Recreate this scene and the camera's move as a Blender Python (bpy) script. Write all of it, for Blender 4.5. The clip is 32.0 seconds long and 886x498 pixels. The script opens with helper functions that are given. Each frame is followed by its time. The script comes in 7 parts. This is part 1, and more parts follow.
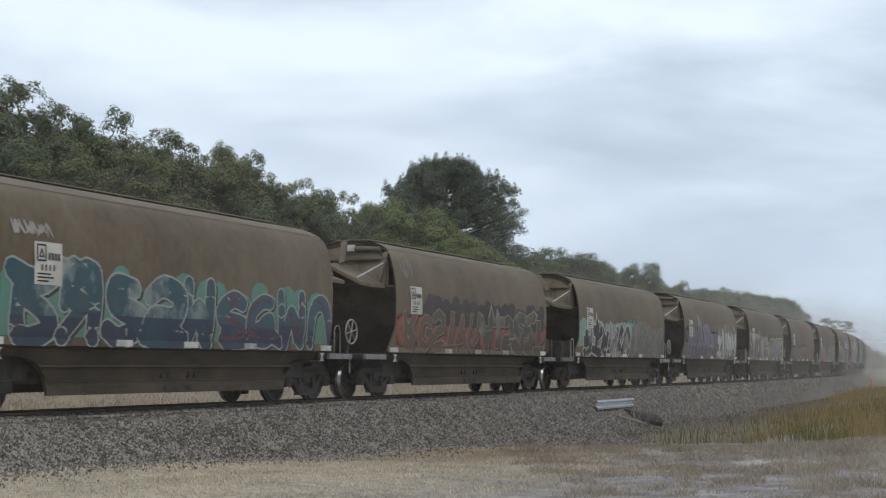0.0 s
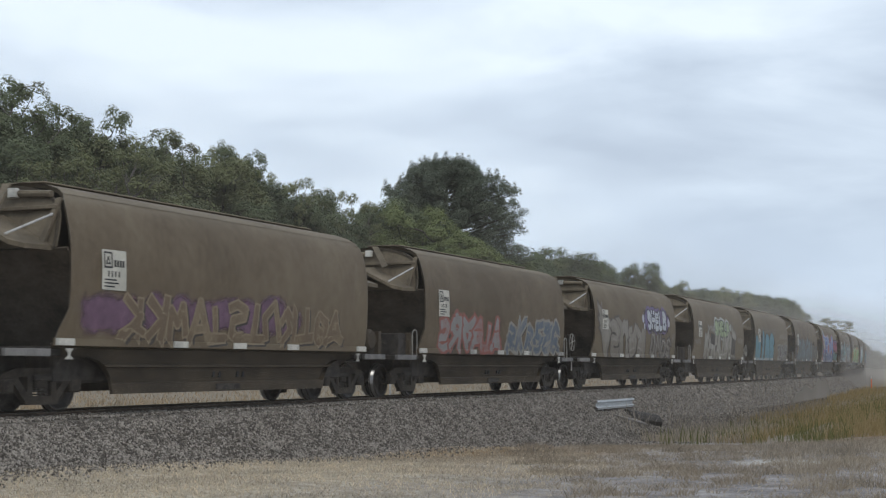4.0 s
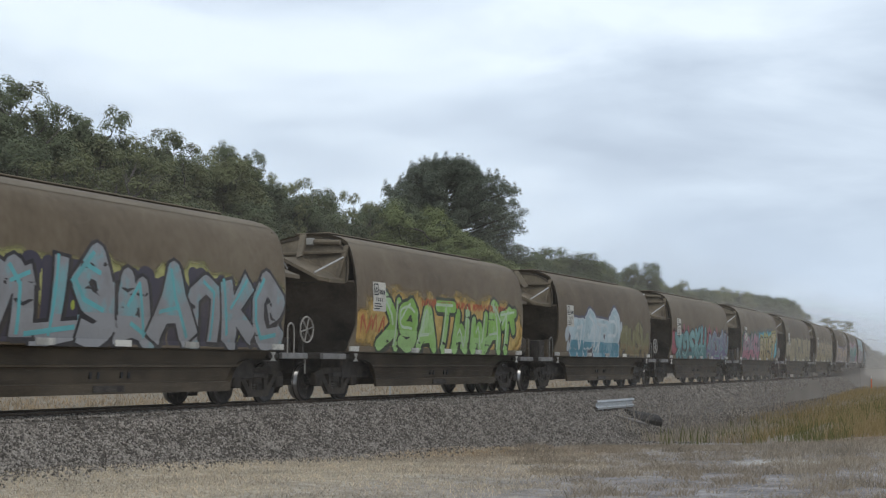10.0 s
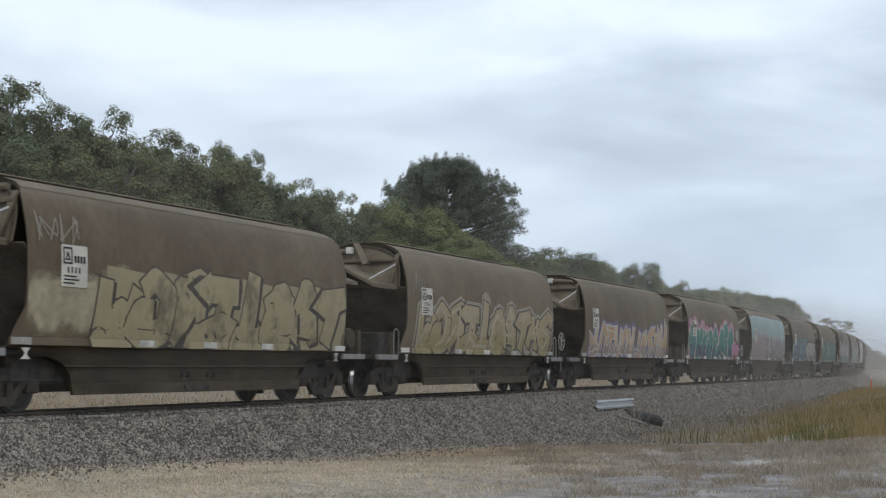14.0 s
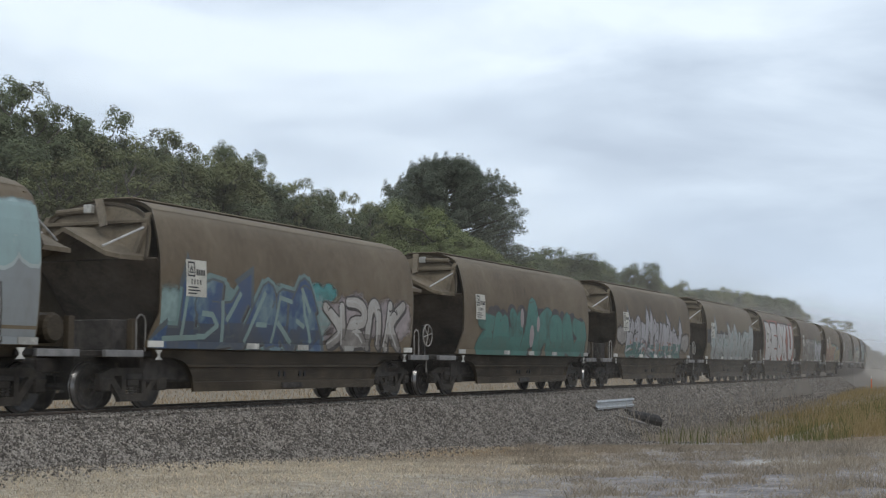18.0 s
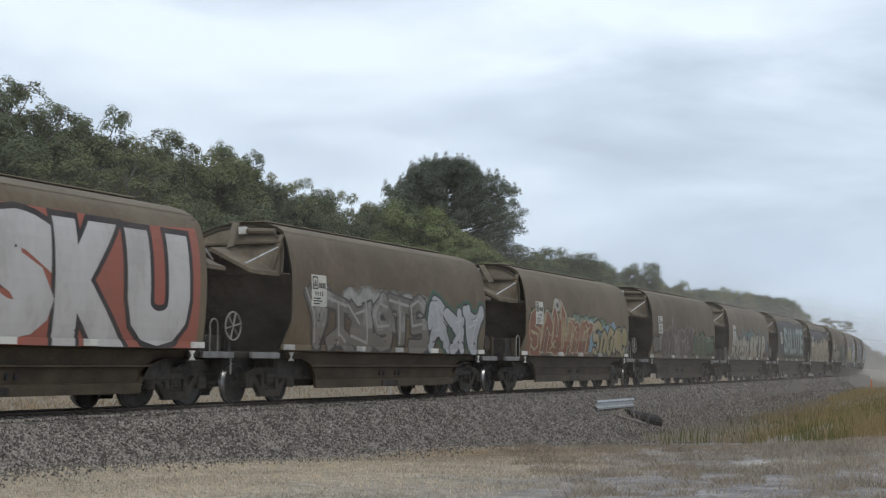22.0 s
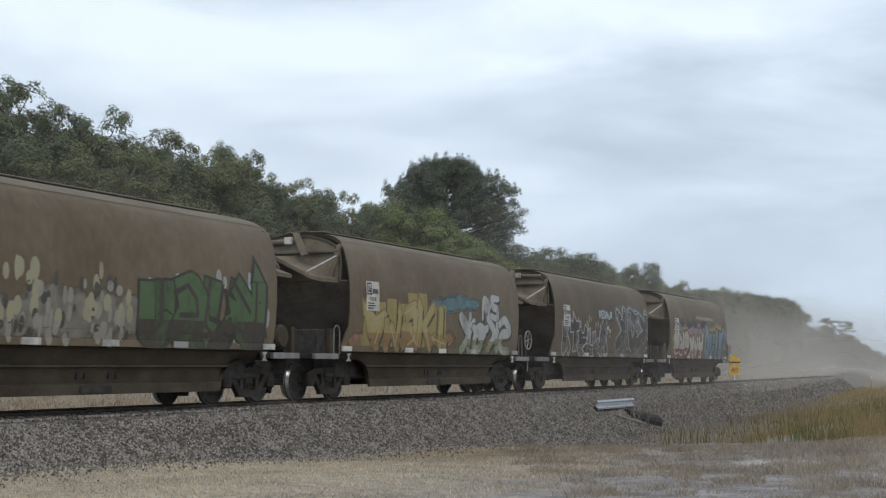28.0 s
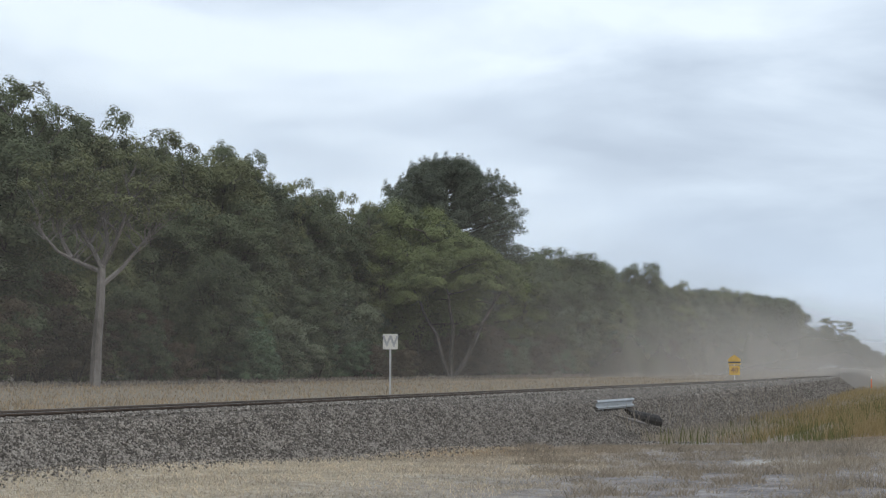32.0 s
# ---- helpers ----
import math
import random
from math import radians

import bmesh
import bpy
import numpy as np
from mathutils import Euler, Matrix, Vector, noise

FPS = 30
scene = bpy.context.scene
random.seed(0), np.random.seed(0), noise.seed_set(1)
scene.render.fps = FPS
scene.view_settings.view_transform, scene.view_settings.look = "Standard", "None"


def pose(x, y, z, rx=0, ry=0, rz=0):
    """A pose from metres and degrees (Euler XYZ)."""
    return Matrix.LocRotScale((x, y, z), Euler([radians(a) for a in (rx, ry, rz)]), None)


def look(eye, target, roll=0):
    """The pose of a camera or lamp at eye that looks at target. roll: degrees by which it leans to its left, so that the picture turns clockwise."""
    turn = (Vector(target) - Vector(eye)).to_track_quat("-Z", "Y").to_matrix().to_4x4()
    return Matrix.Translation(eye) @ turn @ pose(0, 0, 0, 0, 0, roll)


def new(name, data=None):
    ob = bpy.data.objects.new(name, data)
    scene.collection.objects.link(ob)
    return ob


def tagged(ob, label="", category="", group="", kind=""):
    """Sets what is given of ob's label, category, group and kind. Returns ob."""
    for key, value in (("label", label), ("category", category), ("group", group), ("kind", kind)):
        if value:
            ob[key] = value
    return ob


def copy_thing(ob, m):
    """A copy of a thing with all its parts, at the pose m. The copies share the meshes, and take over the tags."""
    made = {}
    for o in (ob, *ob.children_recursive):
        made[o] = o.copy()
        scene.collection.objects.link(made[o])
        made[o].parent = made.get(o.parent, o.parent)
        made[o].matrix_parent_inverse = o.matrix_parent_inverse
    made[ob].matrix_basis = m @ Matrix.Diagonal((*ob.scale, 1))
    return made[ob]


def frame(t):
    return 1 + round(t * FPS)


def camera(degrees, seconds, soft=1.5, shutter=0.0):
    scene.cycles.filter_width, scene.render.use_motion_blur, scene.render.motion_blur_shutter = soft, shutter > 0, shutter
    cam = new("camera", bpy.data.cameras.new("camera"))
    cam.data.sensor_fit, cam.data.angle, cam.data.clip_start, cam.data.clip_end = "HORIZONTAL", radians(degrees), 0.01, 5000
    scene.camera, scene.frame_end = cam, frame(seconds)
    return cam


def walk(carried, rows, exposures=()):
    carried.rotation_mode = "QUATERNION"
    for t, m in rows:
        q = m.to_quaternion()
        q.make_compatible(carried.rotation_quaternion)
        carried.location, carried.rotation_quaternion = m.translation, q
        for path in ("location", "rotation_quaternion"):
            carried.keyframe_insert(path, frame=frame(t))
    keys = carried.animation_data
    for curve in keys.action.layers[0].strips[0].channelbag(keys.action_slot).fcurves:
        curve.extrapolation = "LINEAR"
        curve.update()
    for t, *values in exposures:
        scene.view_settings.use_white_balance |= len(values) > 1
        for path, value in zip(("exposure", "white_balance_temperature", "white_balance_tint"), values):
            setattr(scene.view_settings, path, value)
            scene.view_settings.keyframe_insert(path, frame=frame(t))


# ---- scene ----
# The straight track lies along x; the eye stands south of it, z = 0 is the rail top.
cam = camera(34.82, 32.0, soft=1.2, shutter=0.08)
EYE = Vector((0.0, -17.2, 0.80))
HEAD, TILT = 24.037, 4.75
walk(cam, [(0.0, pose(*EYE, 90 + TILT, 0, HEAD - 90)), (32.0, pose(*EYE, 90 + TILT, 0, HEAD - 90))],
     exposures=[(0.0, 0.0), (32.0, 0.0)])

# ---- track line: straight, then an arc of about a kilometre's radius ----
BEND, RADIUS = 55.0, 1022.0


def track(s):
    """Place and heading (radians) of the track's middle at s metres along it."""
    if s < BEND:
        return s, 0.0, 0.0
    a = (s - BEND) / RADIUS
    return BEND + RADIUS * math.sin(a), RADIUS * (1 - math.cos(a)), a


def beside(s, d):
    """The point d metres to the far side (north) of the track at s."""
    x, y, a = track(s)
    return x - math.sin(a) * d, y + math.cos(a) * d


def off_track(x, y):
    """How far along and how far north of the track a point lies."""
    if x < BEND:
        return x, y
    dx, dy = x - BEND, RADIUS - y
    return BEND + RADIUS * math.atan2(dx, dy), RADIUS - math.hypot(dx, dy)


# ---- world, sun ----
world = bpy.data.worlds.new("overcast_sky")
scene.world = world
world.use_nodes = True
wn, wl = world.node_tree.nodes, world.node_tree.links
wn.clear()
SUN_UP, SUN_TURN = radians(52), radians(200)
sky = wn.new("ShaderNodeTexSky")
sky.sky_type, sky.sun_disc, sky.sun_elevation, sky.sun_rotation = "NISHITA", False, SUN_UP, SUN_TURN
tc = wn.new("ShaderNodeTexCoord")
sep = wn.new("ShaderNodeSeparateXYZ")
wl.new(tc.outputs["Generated"], sep.inputs[0])


def wmath(op, a, b):
    n = wn.new("ShaderNodeMath")
    n.operation = op
    for i, v in enumerate((a, b)):
        if isinstance(v, (int, float)):
            n.inputs[i].default_value = v
        else:
            wl.new(v, n.inputs[i])
    return n.outputs[0]


# layered cloud: long soft banks, drawn out sideways and closer together towards the skyline
turn = wn.new("ShaderNodeMapping")
turn.inputs["Rotation"].default_value = (radians(5), radians(-7), 0)
turn.inputs["Scale"].default_value = (1.0, 1.0, 3.6)
turn.inputs["Location"].default_value = (0.4, 3.1, 2.2)
wl.new(tc.outputs["Generated"], turn.inputs[0])
cloud = wn.new("ShaderNodeTexNoise")
cloud.inputs["Scale"].default_value, cloud.inputs["Detail"].default_value, cloud.inputs["Roughness"].default_value = 3.6, 6, 0.48
cloud.inputs["Distortion"].default_value = 0.25
wl.new(turn.outputs[0], cloud.inputs["Vector"])
ramp = wn.new("ShaderNodeValToRGB")
e = ramp.color_ramp.elements
e[0].position, e[0].color = 0.34, (0.56, 0.655, 0.785, 1)
e[1].position, e[1].color = 0.66, (0.92, 1.035, 1.15, 1)
mid = e.new(0.49)
mid.color = (0.70, 0.81, 0.945, 1)
# the cover is thinner to the north, thicker to the east
wl.new(wmath("ADD", cloud.outputs["Fac"], wmath("MULTIPLY", wmath("SUBTRACT", sep.outputs[1], 0.36), 0.42)), ramp.inputs[0])
low_air = wn.new("ShaderNodeMapRange")
low_air.inputs[1].default_value, low_air.inputs[2].default_value, low_air.inputs[3].default_value, low_air.inputs[4].default_value = 0.0, 0.13, 0.6, 0.0
wl.new(sep.outputs[2], low_air.inputs[0])
tint = wn.new("ShaderNodeMix")
tint.data_type = "RGBA"
wl.new(low_air.outputs[0], tint.inputs[0])
wl.new(ramp.outputs[0], tint.inputs[6])
tint.inputs[7].default_value = (0.69, 0.84, 1.03, 1)
bg_cloud = wn.new("ShaderNodeBackground")
wl.new(tint.outputs[2], bg_cloud.inputs[0])
bg_cloud.inputs[1].default_value = 1.0
bg_sky = wn.new("ShaderNodeBackground")
wl.new(sky.outputs[0], bg_sky.inputs[0])
bg_sky.inputs[1].default_value = 0.08
mixw = wn.new("ShaderNodeMixShader")
mixw.inputs[0].default_value = 0.93
wl.new(bg_sky.outputs[0], mixw.inputs[1])
wl.new(bg_cloud.outputs[0], mixw.inputs[2])
wout = wn.new("ShaderNodeOutputWorld")
wl.new(mixw.outputs[0], wout.inputs[0])

sun_data = bpy.data.lights.new("sun", "SUN")
sun_data.energy, sun_data.angle, sun_data.color = 0.85, radians(25), (1.0, 0.96, 0.9)
sun = new("sun", sun_data)
sun.matrix_world = look((-30, -60, 90), (20, 0, 0))


# ---- materials ----
def nodes_of(name):
    m = bpy.data.materials.new(name)
    m.use_nodes = True
    m.node_tree.nodes.clear()
    return m, m.node_tree.nodes, m.node_tree.links


def surface(name, colours, scale=3.0, fine=40.0, rough=0.8, metal=0.0, bump=0.1, bump_scale=None, stretch=(1, 1, 1),
            per_object=0.0, per_island=0.0, detail=6, spec=0.3):
    """A principled material: colours ramp over a coarse noise, broken up by a fine one, with a fine relief."""
    m, n, l = nodes_of(name)
    out = n.new("ShaderNodeOutputMaterial")
    b = n.new("ShaderNodeBsdfPrincipled")
    l.new(b.outputs[0], out.inputs[0])
    tcn = n.new("ShaderNodeTexCoord")
    mp = n.new("ShaderNodeMapping")
    mp.inputs["Scale"].default_value = stretch
    l.new(tcn.outputs["Object"], mp.inputs[0])
    n1, n2 = n.new("ShaderNodeTexNoise"), n.new("ShaderNodeTexNoise")
    for q, sc in ((n1, scale), (n2, fine)):
        q.inputs["Scale"].default_value, q.inputs["Detail"].default_value = sc, detail
        l.new(mp.outputs[0], q.inputs["Vector"])
    add = n.new("ShaderNodeMath")
    add.operation = "MULTIPLY_ADD"
    add.inputs[1].default_value, add.inputs[2].default_value = 0.45, -0.225
    l.new(n2.outputs["Fac"], add.inputs[0])
    tot = n.new("ShaderNodeMath")
    tot.operation = "ADD"
    l.new(n1.outputs["Fac"], tot.inputs[0])
    l.new(add.outputs[0], tot.inputs[1])
    src = tot.outputs[0]
    for on, which in ((per_object, "obj"), (per_island, "isl")):
        if on:
            info = n.new("ShaderNodeObjectInfo") if which == "obj" else n.new("ShaderNodeNewGeometry")
            sock = info.outputs["Random"] if which == "obj" else info.outputs["Random Per Island"]
            ma = n.new("ShaderNodeMath")
            ma.operation = "MULTIPLY_ADD"
            ma.inputs[1].default_value, ma.inputs[2].default_value = on, -on / 2
            l.new(sock, ma.inputs[0])
            ad = n.new("ShaderNodeMath")
            ad.operation = "ADD"
            l.new(src, ad.inputs[0])
            l.new(ma.outputs[0], ad.inputs[1])
            src = ad.outputs[0]
    r = n.new("ShaderNodeValToRGB")
    el = r.color_ramp.elements
    k = len(colours)
    for i, c in enumerate(colours):
        p = 0.3 + 0.4 * i / max(1, k - 1)
        q = el[i] if i < 2 else el.new(p)
        q.position, q.color = p, (*c, 1)
    l.new(src, r.inputs[0])
    l.new(r.outputs[0], b.inputs["Base Color"])
    b.inputs["Roughness"].default_value, b.inputs["Metallic"].default_value = rough, metal
    b.inputs["Specular IOR Level"].default_value = spec
    if bump:
        n3 = n.new("ShaderNodeTexNoise")
        n3.inputs["Scale"].default_value, n3.inputs["Detail"].default_value = bump_scale or fine, 4
        l.new(mp.outputs[0], n3.inputs["Vector"])
        bp = n.new("ShaderNodeBump")
        bp.inputs["Strength"].default_value, bp.inputs["Distance"].default_value = bump, 0.05
        l.new(n3.outputs["Fac"], bp.inputs["Height"])
        l.new(bp.outputs[0], b.inputs["Normal"])
    return m


def ramp3(c, d=0.25):
    return [tuple(v * (1 - d) for v in c), c, tuple(min(1, v * (1 + d)) for v in c)]


M_BODY = surface("weathered_brown_paint", [(0.105, 0.076, 0.045), (0.141, 0.105, 0.065), (0.177, 0.138, 0.088)], 0.45, 7, 0.62, 0, 0.05, 30, (1, 1, 0.6), per_object=0.22)
M_ROOF = surface("pale_brown_roof", ramp3((0.162, 0.129, 0.086), 0.2), 0.9, 12, 0.8, 0, 0.05, 30, (1, 1, 1), per_object=0.1)
# skirt, head rim, tank and posts: darker than the body paint
M_SKIRT = surface("dark_skirt_paint", ramp3((0.064, 0.049, 0.032), 0.35), 1.2, 16, 0.75, 0, 0.08, 30, (1, 1, 2), per_object=0.15)
M_INNER = surface("dark_brown_recess", ramp3((0.105, 0.083, 0.063), 0.4), 1.5, 14, 0.85, 0, 0.06)
M_END = surface("end_sheet_paint", ramp3((0.152, 0.12, 0.08), 0.3), 1.5, 14, 0.75, 0, 0.06, per_object=0.1)
M_DARK = surface("grimy_steel_and_shade_dark", ramp3((0.05, 0.043, 0.037), 0.5), 5, 40, 0.7, 0.2, 0.15)
M_CAST = surface("dusty_cast_steel", ramp3((0.046, 0.038, 0.030), 0.5), 4, 30, 0.8, 0.1, 0.2)
M_WHEEL = surface("brown_wheel_face", ramp3((0.045, 0.039, 0.034), 0.4), 6, 40, 0.45, 0.3, 0.1)
M_TREAD = surface("polished_steel_tread", ramp3((0.36, 0.35, 0.34), 0.2), 10, 60, 0.3, 0.9, 0.02)
M_HANDLE = surface("dusty_handrail_paint", ramp3((0.27, 0.25, 0.22), 0.35), 3, 30, 0.6, 0.05, 0.05, per_object=0.5)
M_STRUT = surface("galvanised_strut", ramp3((0.46, 0.45, 0.43), 0.15), 6, 40, 0.5, 0.1, 0.05)
M_SIGNGREY = surface("weathered_grey_letter", ramp3((0.36, 0.36, 0.35), 0.1), 3, 30, 0.7, 0, 0.02)
M_GREYBAR = surface("grey_step_bar", ramp3((0.22, 0.21, 0.20), 0.3), 3, 30, 0.7, 0.1, 0.1, per_object=0.3)
M_WHITE = surface("white_reflective_plate", ramp3((0.47, 0.45, 0.40), 0.35), 5, 30, 0.5, 0, 0.02, per_object=0.6)
M_BLACK = surface("black_marking", ramp3((0.02, 0.02, 0.022), 0.3), 8, 40, 0.6, 0, 0)
M_PLATE = surface("white_number_plate", ramp3((0.56, 0.53, 0.45), 0.15), 3, 25, 0.55, 0, 0.02)
M_RAIL = surface("rusty_rail", ramp3((0.105, 0.075, 0.055), 0.4), 3, 40, 0.75, 0.1, 0.1)
M_RAILTOP = surface("polished_rail_head", ramp3((0.20, 0.175, 0.15), 0.2), 3, 60, 0.45, 0.6, 0.02)
M_BALLAST = surface("grey_ballast", [(0.085, 0.073, 0.06), (0.17, 0.148, 0.125), (0.27, 0.24, 0.205)], 16, 34, 0.95, 0, 0.8, 30)
M_STONE = surface("ballast_stone", [(0.105, 0.092, 0.078), (0.21, 0.184, 0.157), (0.40, 0.358, 0.308)], 3, 30, 0.95, 0, 0.2, 30, per_island=0.75)
M_GALV = surface("galvanised_steel", ramp3((0.52, 0.54, 0.55), 0.12), 3, 30, 0.45, 0.35, 0.05)
M_CONC = surface("stained_concrete", ramp3((0.22, 0.20, 0.18), 0.3), 3, 25, 0.9, 0, 0.2)
M_BARK = surface("pale_gum_bark", [(0.065, 0.053, 0.045), (0.12, 0.104, 0.09), (0.18, 0.162, 0.147)], 1.5, 10, 0.9, 0, 0.3, 8, (1, 1, 0.3))
M_BARKD = surface("dark_bark", ramp3((0.075, 0.06, 0.048), 0.4), 2, 12, 0.95, 0, 0.4, 10, (1, 1, 0.3))
M_PALEBARK = surface("smooth_pale_bark", [(0.11, 0.096, 0.084), (0.185, 0.163, 0.145), (0.27, 0.245, 0.222)], 1.5, 10, 0.85, 0, 0.2, 8, (1, 1, 0.3))
M_AMBER = surface("amber_numeral_paint", ramp3((0.30, 0.13, 0.02), 0.2), 4, 30, 0.5, 0, 0.0)
M_YELLOW = surface("yellow_sign_paint", ramp3((0.72, 0.42, 0.03), 0.1), 4, 30, 0.5, 0, 0.02)
M_ORANGE = surface("orange_stake_paint", ramp3((0.75, 0.16, 0.03), 0.1), 4, 30, 0.5, 0, 0.02)


def foliage(name, c, per=0.5):
    m, n, l = nodes_of(name)
    out = n.new("ShaderNodeOutputMaterial")
    b = n.new("ShaderNodeBsdfPrincipled")
    tr = n.new("ShaderNodeBsdfTranslucent")
    mx = n.new("ShaderNodeMixShader")
    mx.inputs[0].default_value = 0.3
    info, ob = n.new("ShaderNodeNewGeometry"), n.new("ShaderNodeObjectInfo")
    tcn, nz = n.new("ShaderNodeTexCoord"), n.new("ShaderNodeTexNoise")
    nz.inputs["Scale"].default_value, nz.inputs["Detail"].default_value = 0.55, 3
    l.new(tcn.outputs["Object"], nz.inputs["Vector"])
    s1, s2 = n.new("ShaderNodeMath"), n.new("ShaderNodeMath")
    s1.operation = s2.operation = "MULTIPLY_ADD"
    s1.inputs[1].default_value, s2.inputs[1].default_value = 0.4, 0.45
    l.new(info.outputs["Random Per Island"], s1.inputs[0])
    l.new(nz.outputs["Fac"], s1.inputs[2])
    l.new(ob.outputs["Random"], s2.inputs[0])
    l.new(s1.outputs[0], s2.inputs[2])
    r = n.new("ShaderNodeValToRGB")
    el = r.color_ramp.elements
    el[0].position, el[0].color = 0.5, (*[v * (1 - per) for v in c], 1)
    el[1].position, el[1].color = 1.15, (min(1, c[0] * (1 + per) * 1.08), min(1, c[1] * (1 + per)), c[2] * (1 + per * .6), 1)
    l.new(s2.outputs[0], r.inputs[0])
    l.new(r.outputs[0], b.inputs["Base Color"])
    l.new(r.outputs[0], tr.inputs[0])
    b.inputs["Roughness"].default_value, b.inputs["Specular IOR Level"].default_value = 0.6, 0.25
    l.new(b.outputs[0], mx.inputs[1])
    l.new(tr.outputs[0], mx.inputs[2])
    l.new(mx.outputs[0], out.inputs[0])
    return m


M_LEAF = [foliage("olive_gum_leaves", (0.130, 0.148, 0.080)), foliage("dark_gum_leaves", (0.098, 0.122, 0.074)),
          foliage("bright_wattle_leaves", (0.142, 0.175, 0.076)), foliage("grey_green_leaves", (0.14, 0.168, 0.116))]
# brown tinge, darkened further to stand for shade under the canopy
M_BROWN = foliage("shade_darkened_brown_leaves", (0.08, 0.065, 0.047))
M_FRESH = foliage("fresh_blue_green_leaves", (0.105, 0.16, 0.098))
M_NEEDLE = foliage("dark_pine_needles", (0.088, 0.108, 0.085))
M_DRY = foliage("dry_straw_grass", (0.33, 0.265, 0.185), 0.35)
M_REED = foliage("green_reed", (0.105, 0.115, 0.05), 0.45)
M_GOLD = foliage("golden_grass", (0.25, 0.205, 0.118), 0.4)
M_STUBBLE = foliage("bleached_stubble", (0.50, 0.445, 0.36), 0.45)
M_TUSSOCK = foliage("dark_dead_tussock", (0.23, 0.204, 0.175), 0.5)
M_GREYGRASS = foliage("grey_dead_grass", (0.33, 0.297, 0.255), 0.4)


def ground_material():
    """Pale gravel, grey soil, a rusty stain and dry grass, each in patches with broken edges."""
    m, n, l = nodes_of("mixed_ground")
    out = n.new("ShaderNodeOutputMaterial")
    b = n.new("ShaderNodeBsdfPrincipled")
    l.new(b.outputs[0], out.inputs[0])
    geo = n.new("ShaderNodeTexCoord")
    sp = n.new("ShaderNodeSeparateXYZ")
    l.new(geo.outputs["Object"], sp.inputs[0])

    def noise_(scale, detail=6, rough=0.6):
        q = n.new("ShaderNodeTexNoise")
        q.inputs["Scale"].default_value, q.inputs["Detail"].default_value, q.inputs["Roughness"].default_value = scale, detail, rough
        l.new(geo.outputs["Object"], q.inputs["Vector"])
        return q.outputs["Fac"]

    def mth(op, a, c=0.0, d=0.0):
        q = n.new("ShaderNodeMath")
        q.operation = op
        for i, v in enumerate((a, c, d)):
            if isinstance(v, (int, float)):
                q.inputs[i].default_value = v
            else:
                l.new(v, q.inputs[i])
        return q.outputs[0]

    def rampc(f, stops):
        q = n.new("ShaderNodeValToRGB")
        el = q.color_ramp.elements
        for i, (p, c) in enumerate(stops):
            x = el[i] if i < 2 else el.new(p)
            x.position, x.color = p, (*c, 1)
        l.new(f, q.inputs[0])
        return q.outputs[0]

    def mixc(f, a, c):
        q = n.new("ShaderNodeMix")
        q.data_type = "RGBA"
        l.new(f, q.inputs[0])
        l.new(a, q.inputs[6])
        l.new(c, q.inputs[7])
        return q.outputs[2]

    def blob(cx, cy, rx, ry, wob=0.8, soft=0.5):
        dx = mth("DIVIDE", mth("SUBTRACT", sp.outputs[0], cx), rx)
        dy = mth("DIVIDE", mth("SUBTRACT", sp.outputs[1], cy), ry)
        r2 = mth("SQRT", mth("ADD", mth("MULTIPLY", dx, dx), mth("MULTIPLY", dy, dy)))
        w = mth("MULTIPLY_ADD", mth("SUBTRACT", noise_(0.9), 0.5), wob * 2, r2)
        q = n.new("ShaderNodeMapRange")
        q.inputs[1].default_value, q.inputs[2].default_value = 1 + soft / 2, 1 - soft / 2
        l.new(w, q.inputs[0])
        return q.outputs[0]

    fine = mth("MULTIPLY_ADD", noise_(60, 8, 0.85), 0.62, mth("MULTIPLY", noise_(4), 0.38))
    gravel = rampc(fine, [(0.37, (0.26, 0.205, 0.14)), (0.5, (0.51, 0.43, 0.32)), (0.61, (0.70, 0.61, 0.475))])
    mott = mth("MULTIPLY_ADD", noise_(1.3, 8, 0.75), 0.55, mth("MULTIPLY", fine, 0.45))
    soil = rampc(mott, [(0.38, (0.13, 0.118, 0.112)), (0.5, (0.32, 0.292, 0.28)), (0.62, (0.54, 0.50, 0.475))])
    rust = rampc(fine, [(0.36, (0.20, 0.125, 0.06)), (0.5, (0.30, 0.205, 0.115)), (0.62, (0.38, 0.29, 0.19))])
    straw = rampc(fine, [(0.36, (0.20, 0.16, 0.115)), (0.5, (0.30, 0.25, 0.185)), (0.62, (0.40, 0.345, 0.27))])
    sand = rampc(fine, [(0.36, (0.42, 0.39, 0.35)), (0.62, (0.60, 0.575, 0.53))])
    col = mixc(blob(15, -3.5, 16, 6.0, 0.6, 0.7), soil, gravel)
    col = mixc(blob(32.0, -4.6, 5.5, 2.6, 0.9, 0.9), col, rust)
    col = mixc(blob(41, -4.3, 4.2, 0.7, 0.5), col, sand)
    col = mixc(blob(28.0, -12.4, 1.0, 1.3, 0.8, 0.7), col, sand)
    col = mixc(blob(64, -13, 21, 7, 0.6, 0.4), col, rust)
    col = mixc(blob(100, -7, 48, 5.5, 0.5, 0.5), col, straw)
    north = n.new("ShaderNodeMapRange")
    north.inputs[1].default_value, north.inputs[2].default_value = 0.0, 1.0
    l.new(mth("SUBTRACT", sp.outputs[1], 0.5), north.inputs[0])
    col = mixc(north.outputs[0], col, straw)
    l.new(col, b.inputs["Base Color"])
    b.inputs["Roughness"].default_value, b.inputs["Specular IOR Level"].default_value = 0.95, 0.15
    bp = n.new("ShaderNodeBump")
    bp.inputs["Strength"].default_value, bp.inputs["Distance"].default_value = 1.0, 0.08
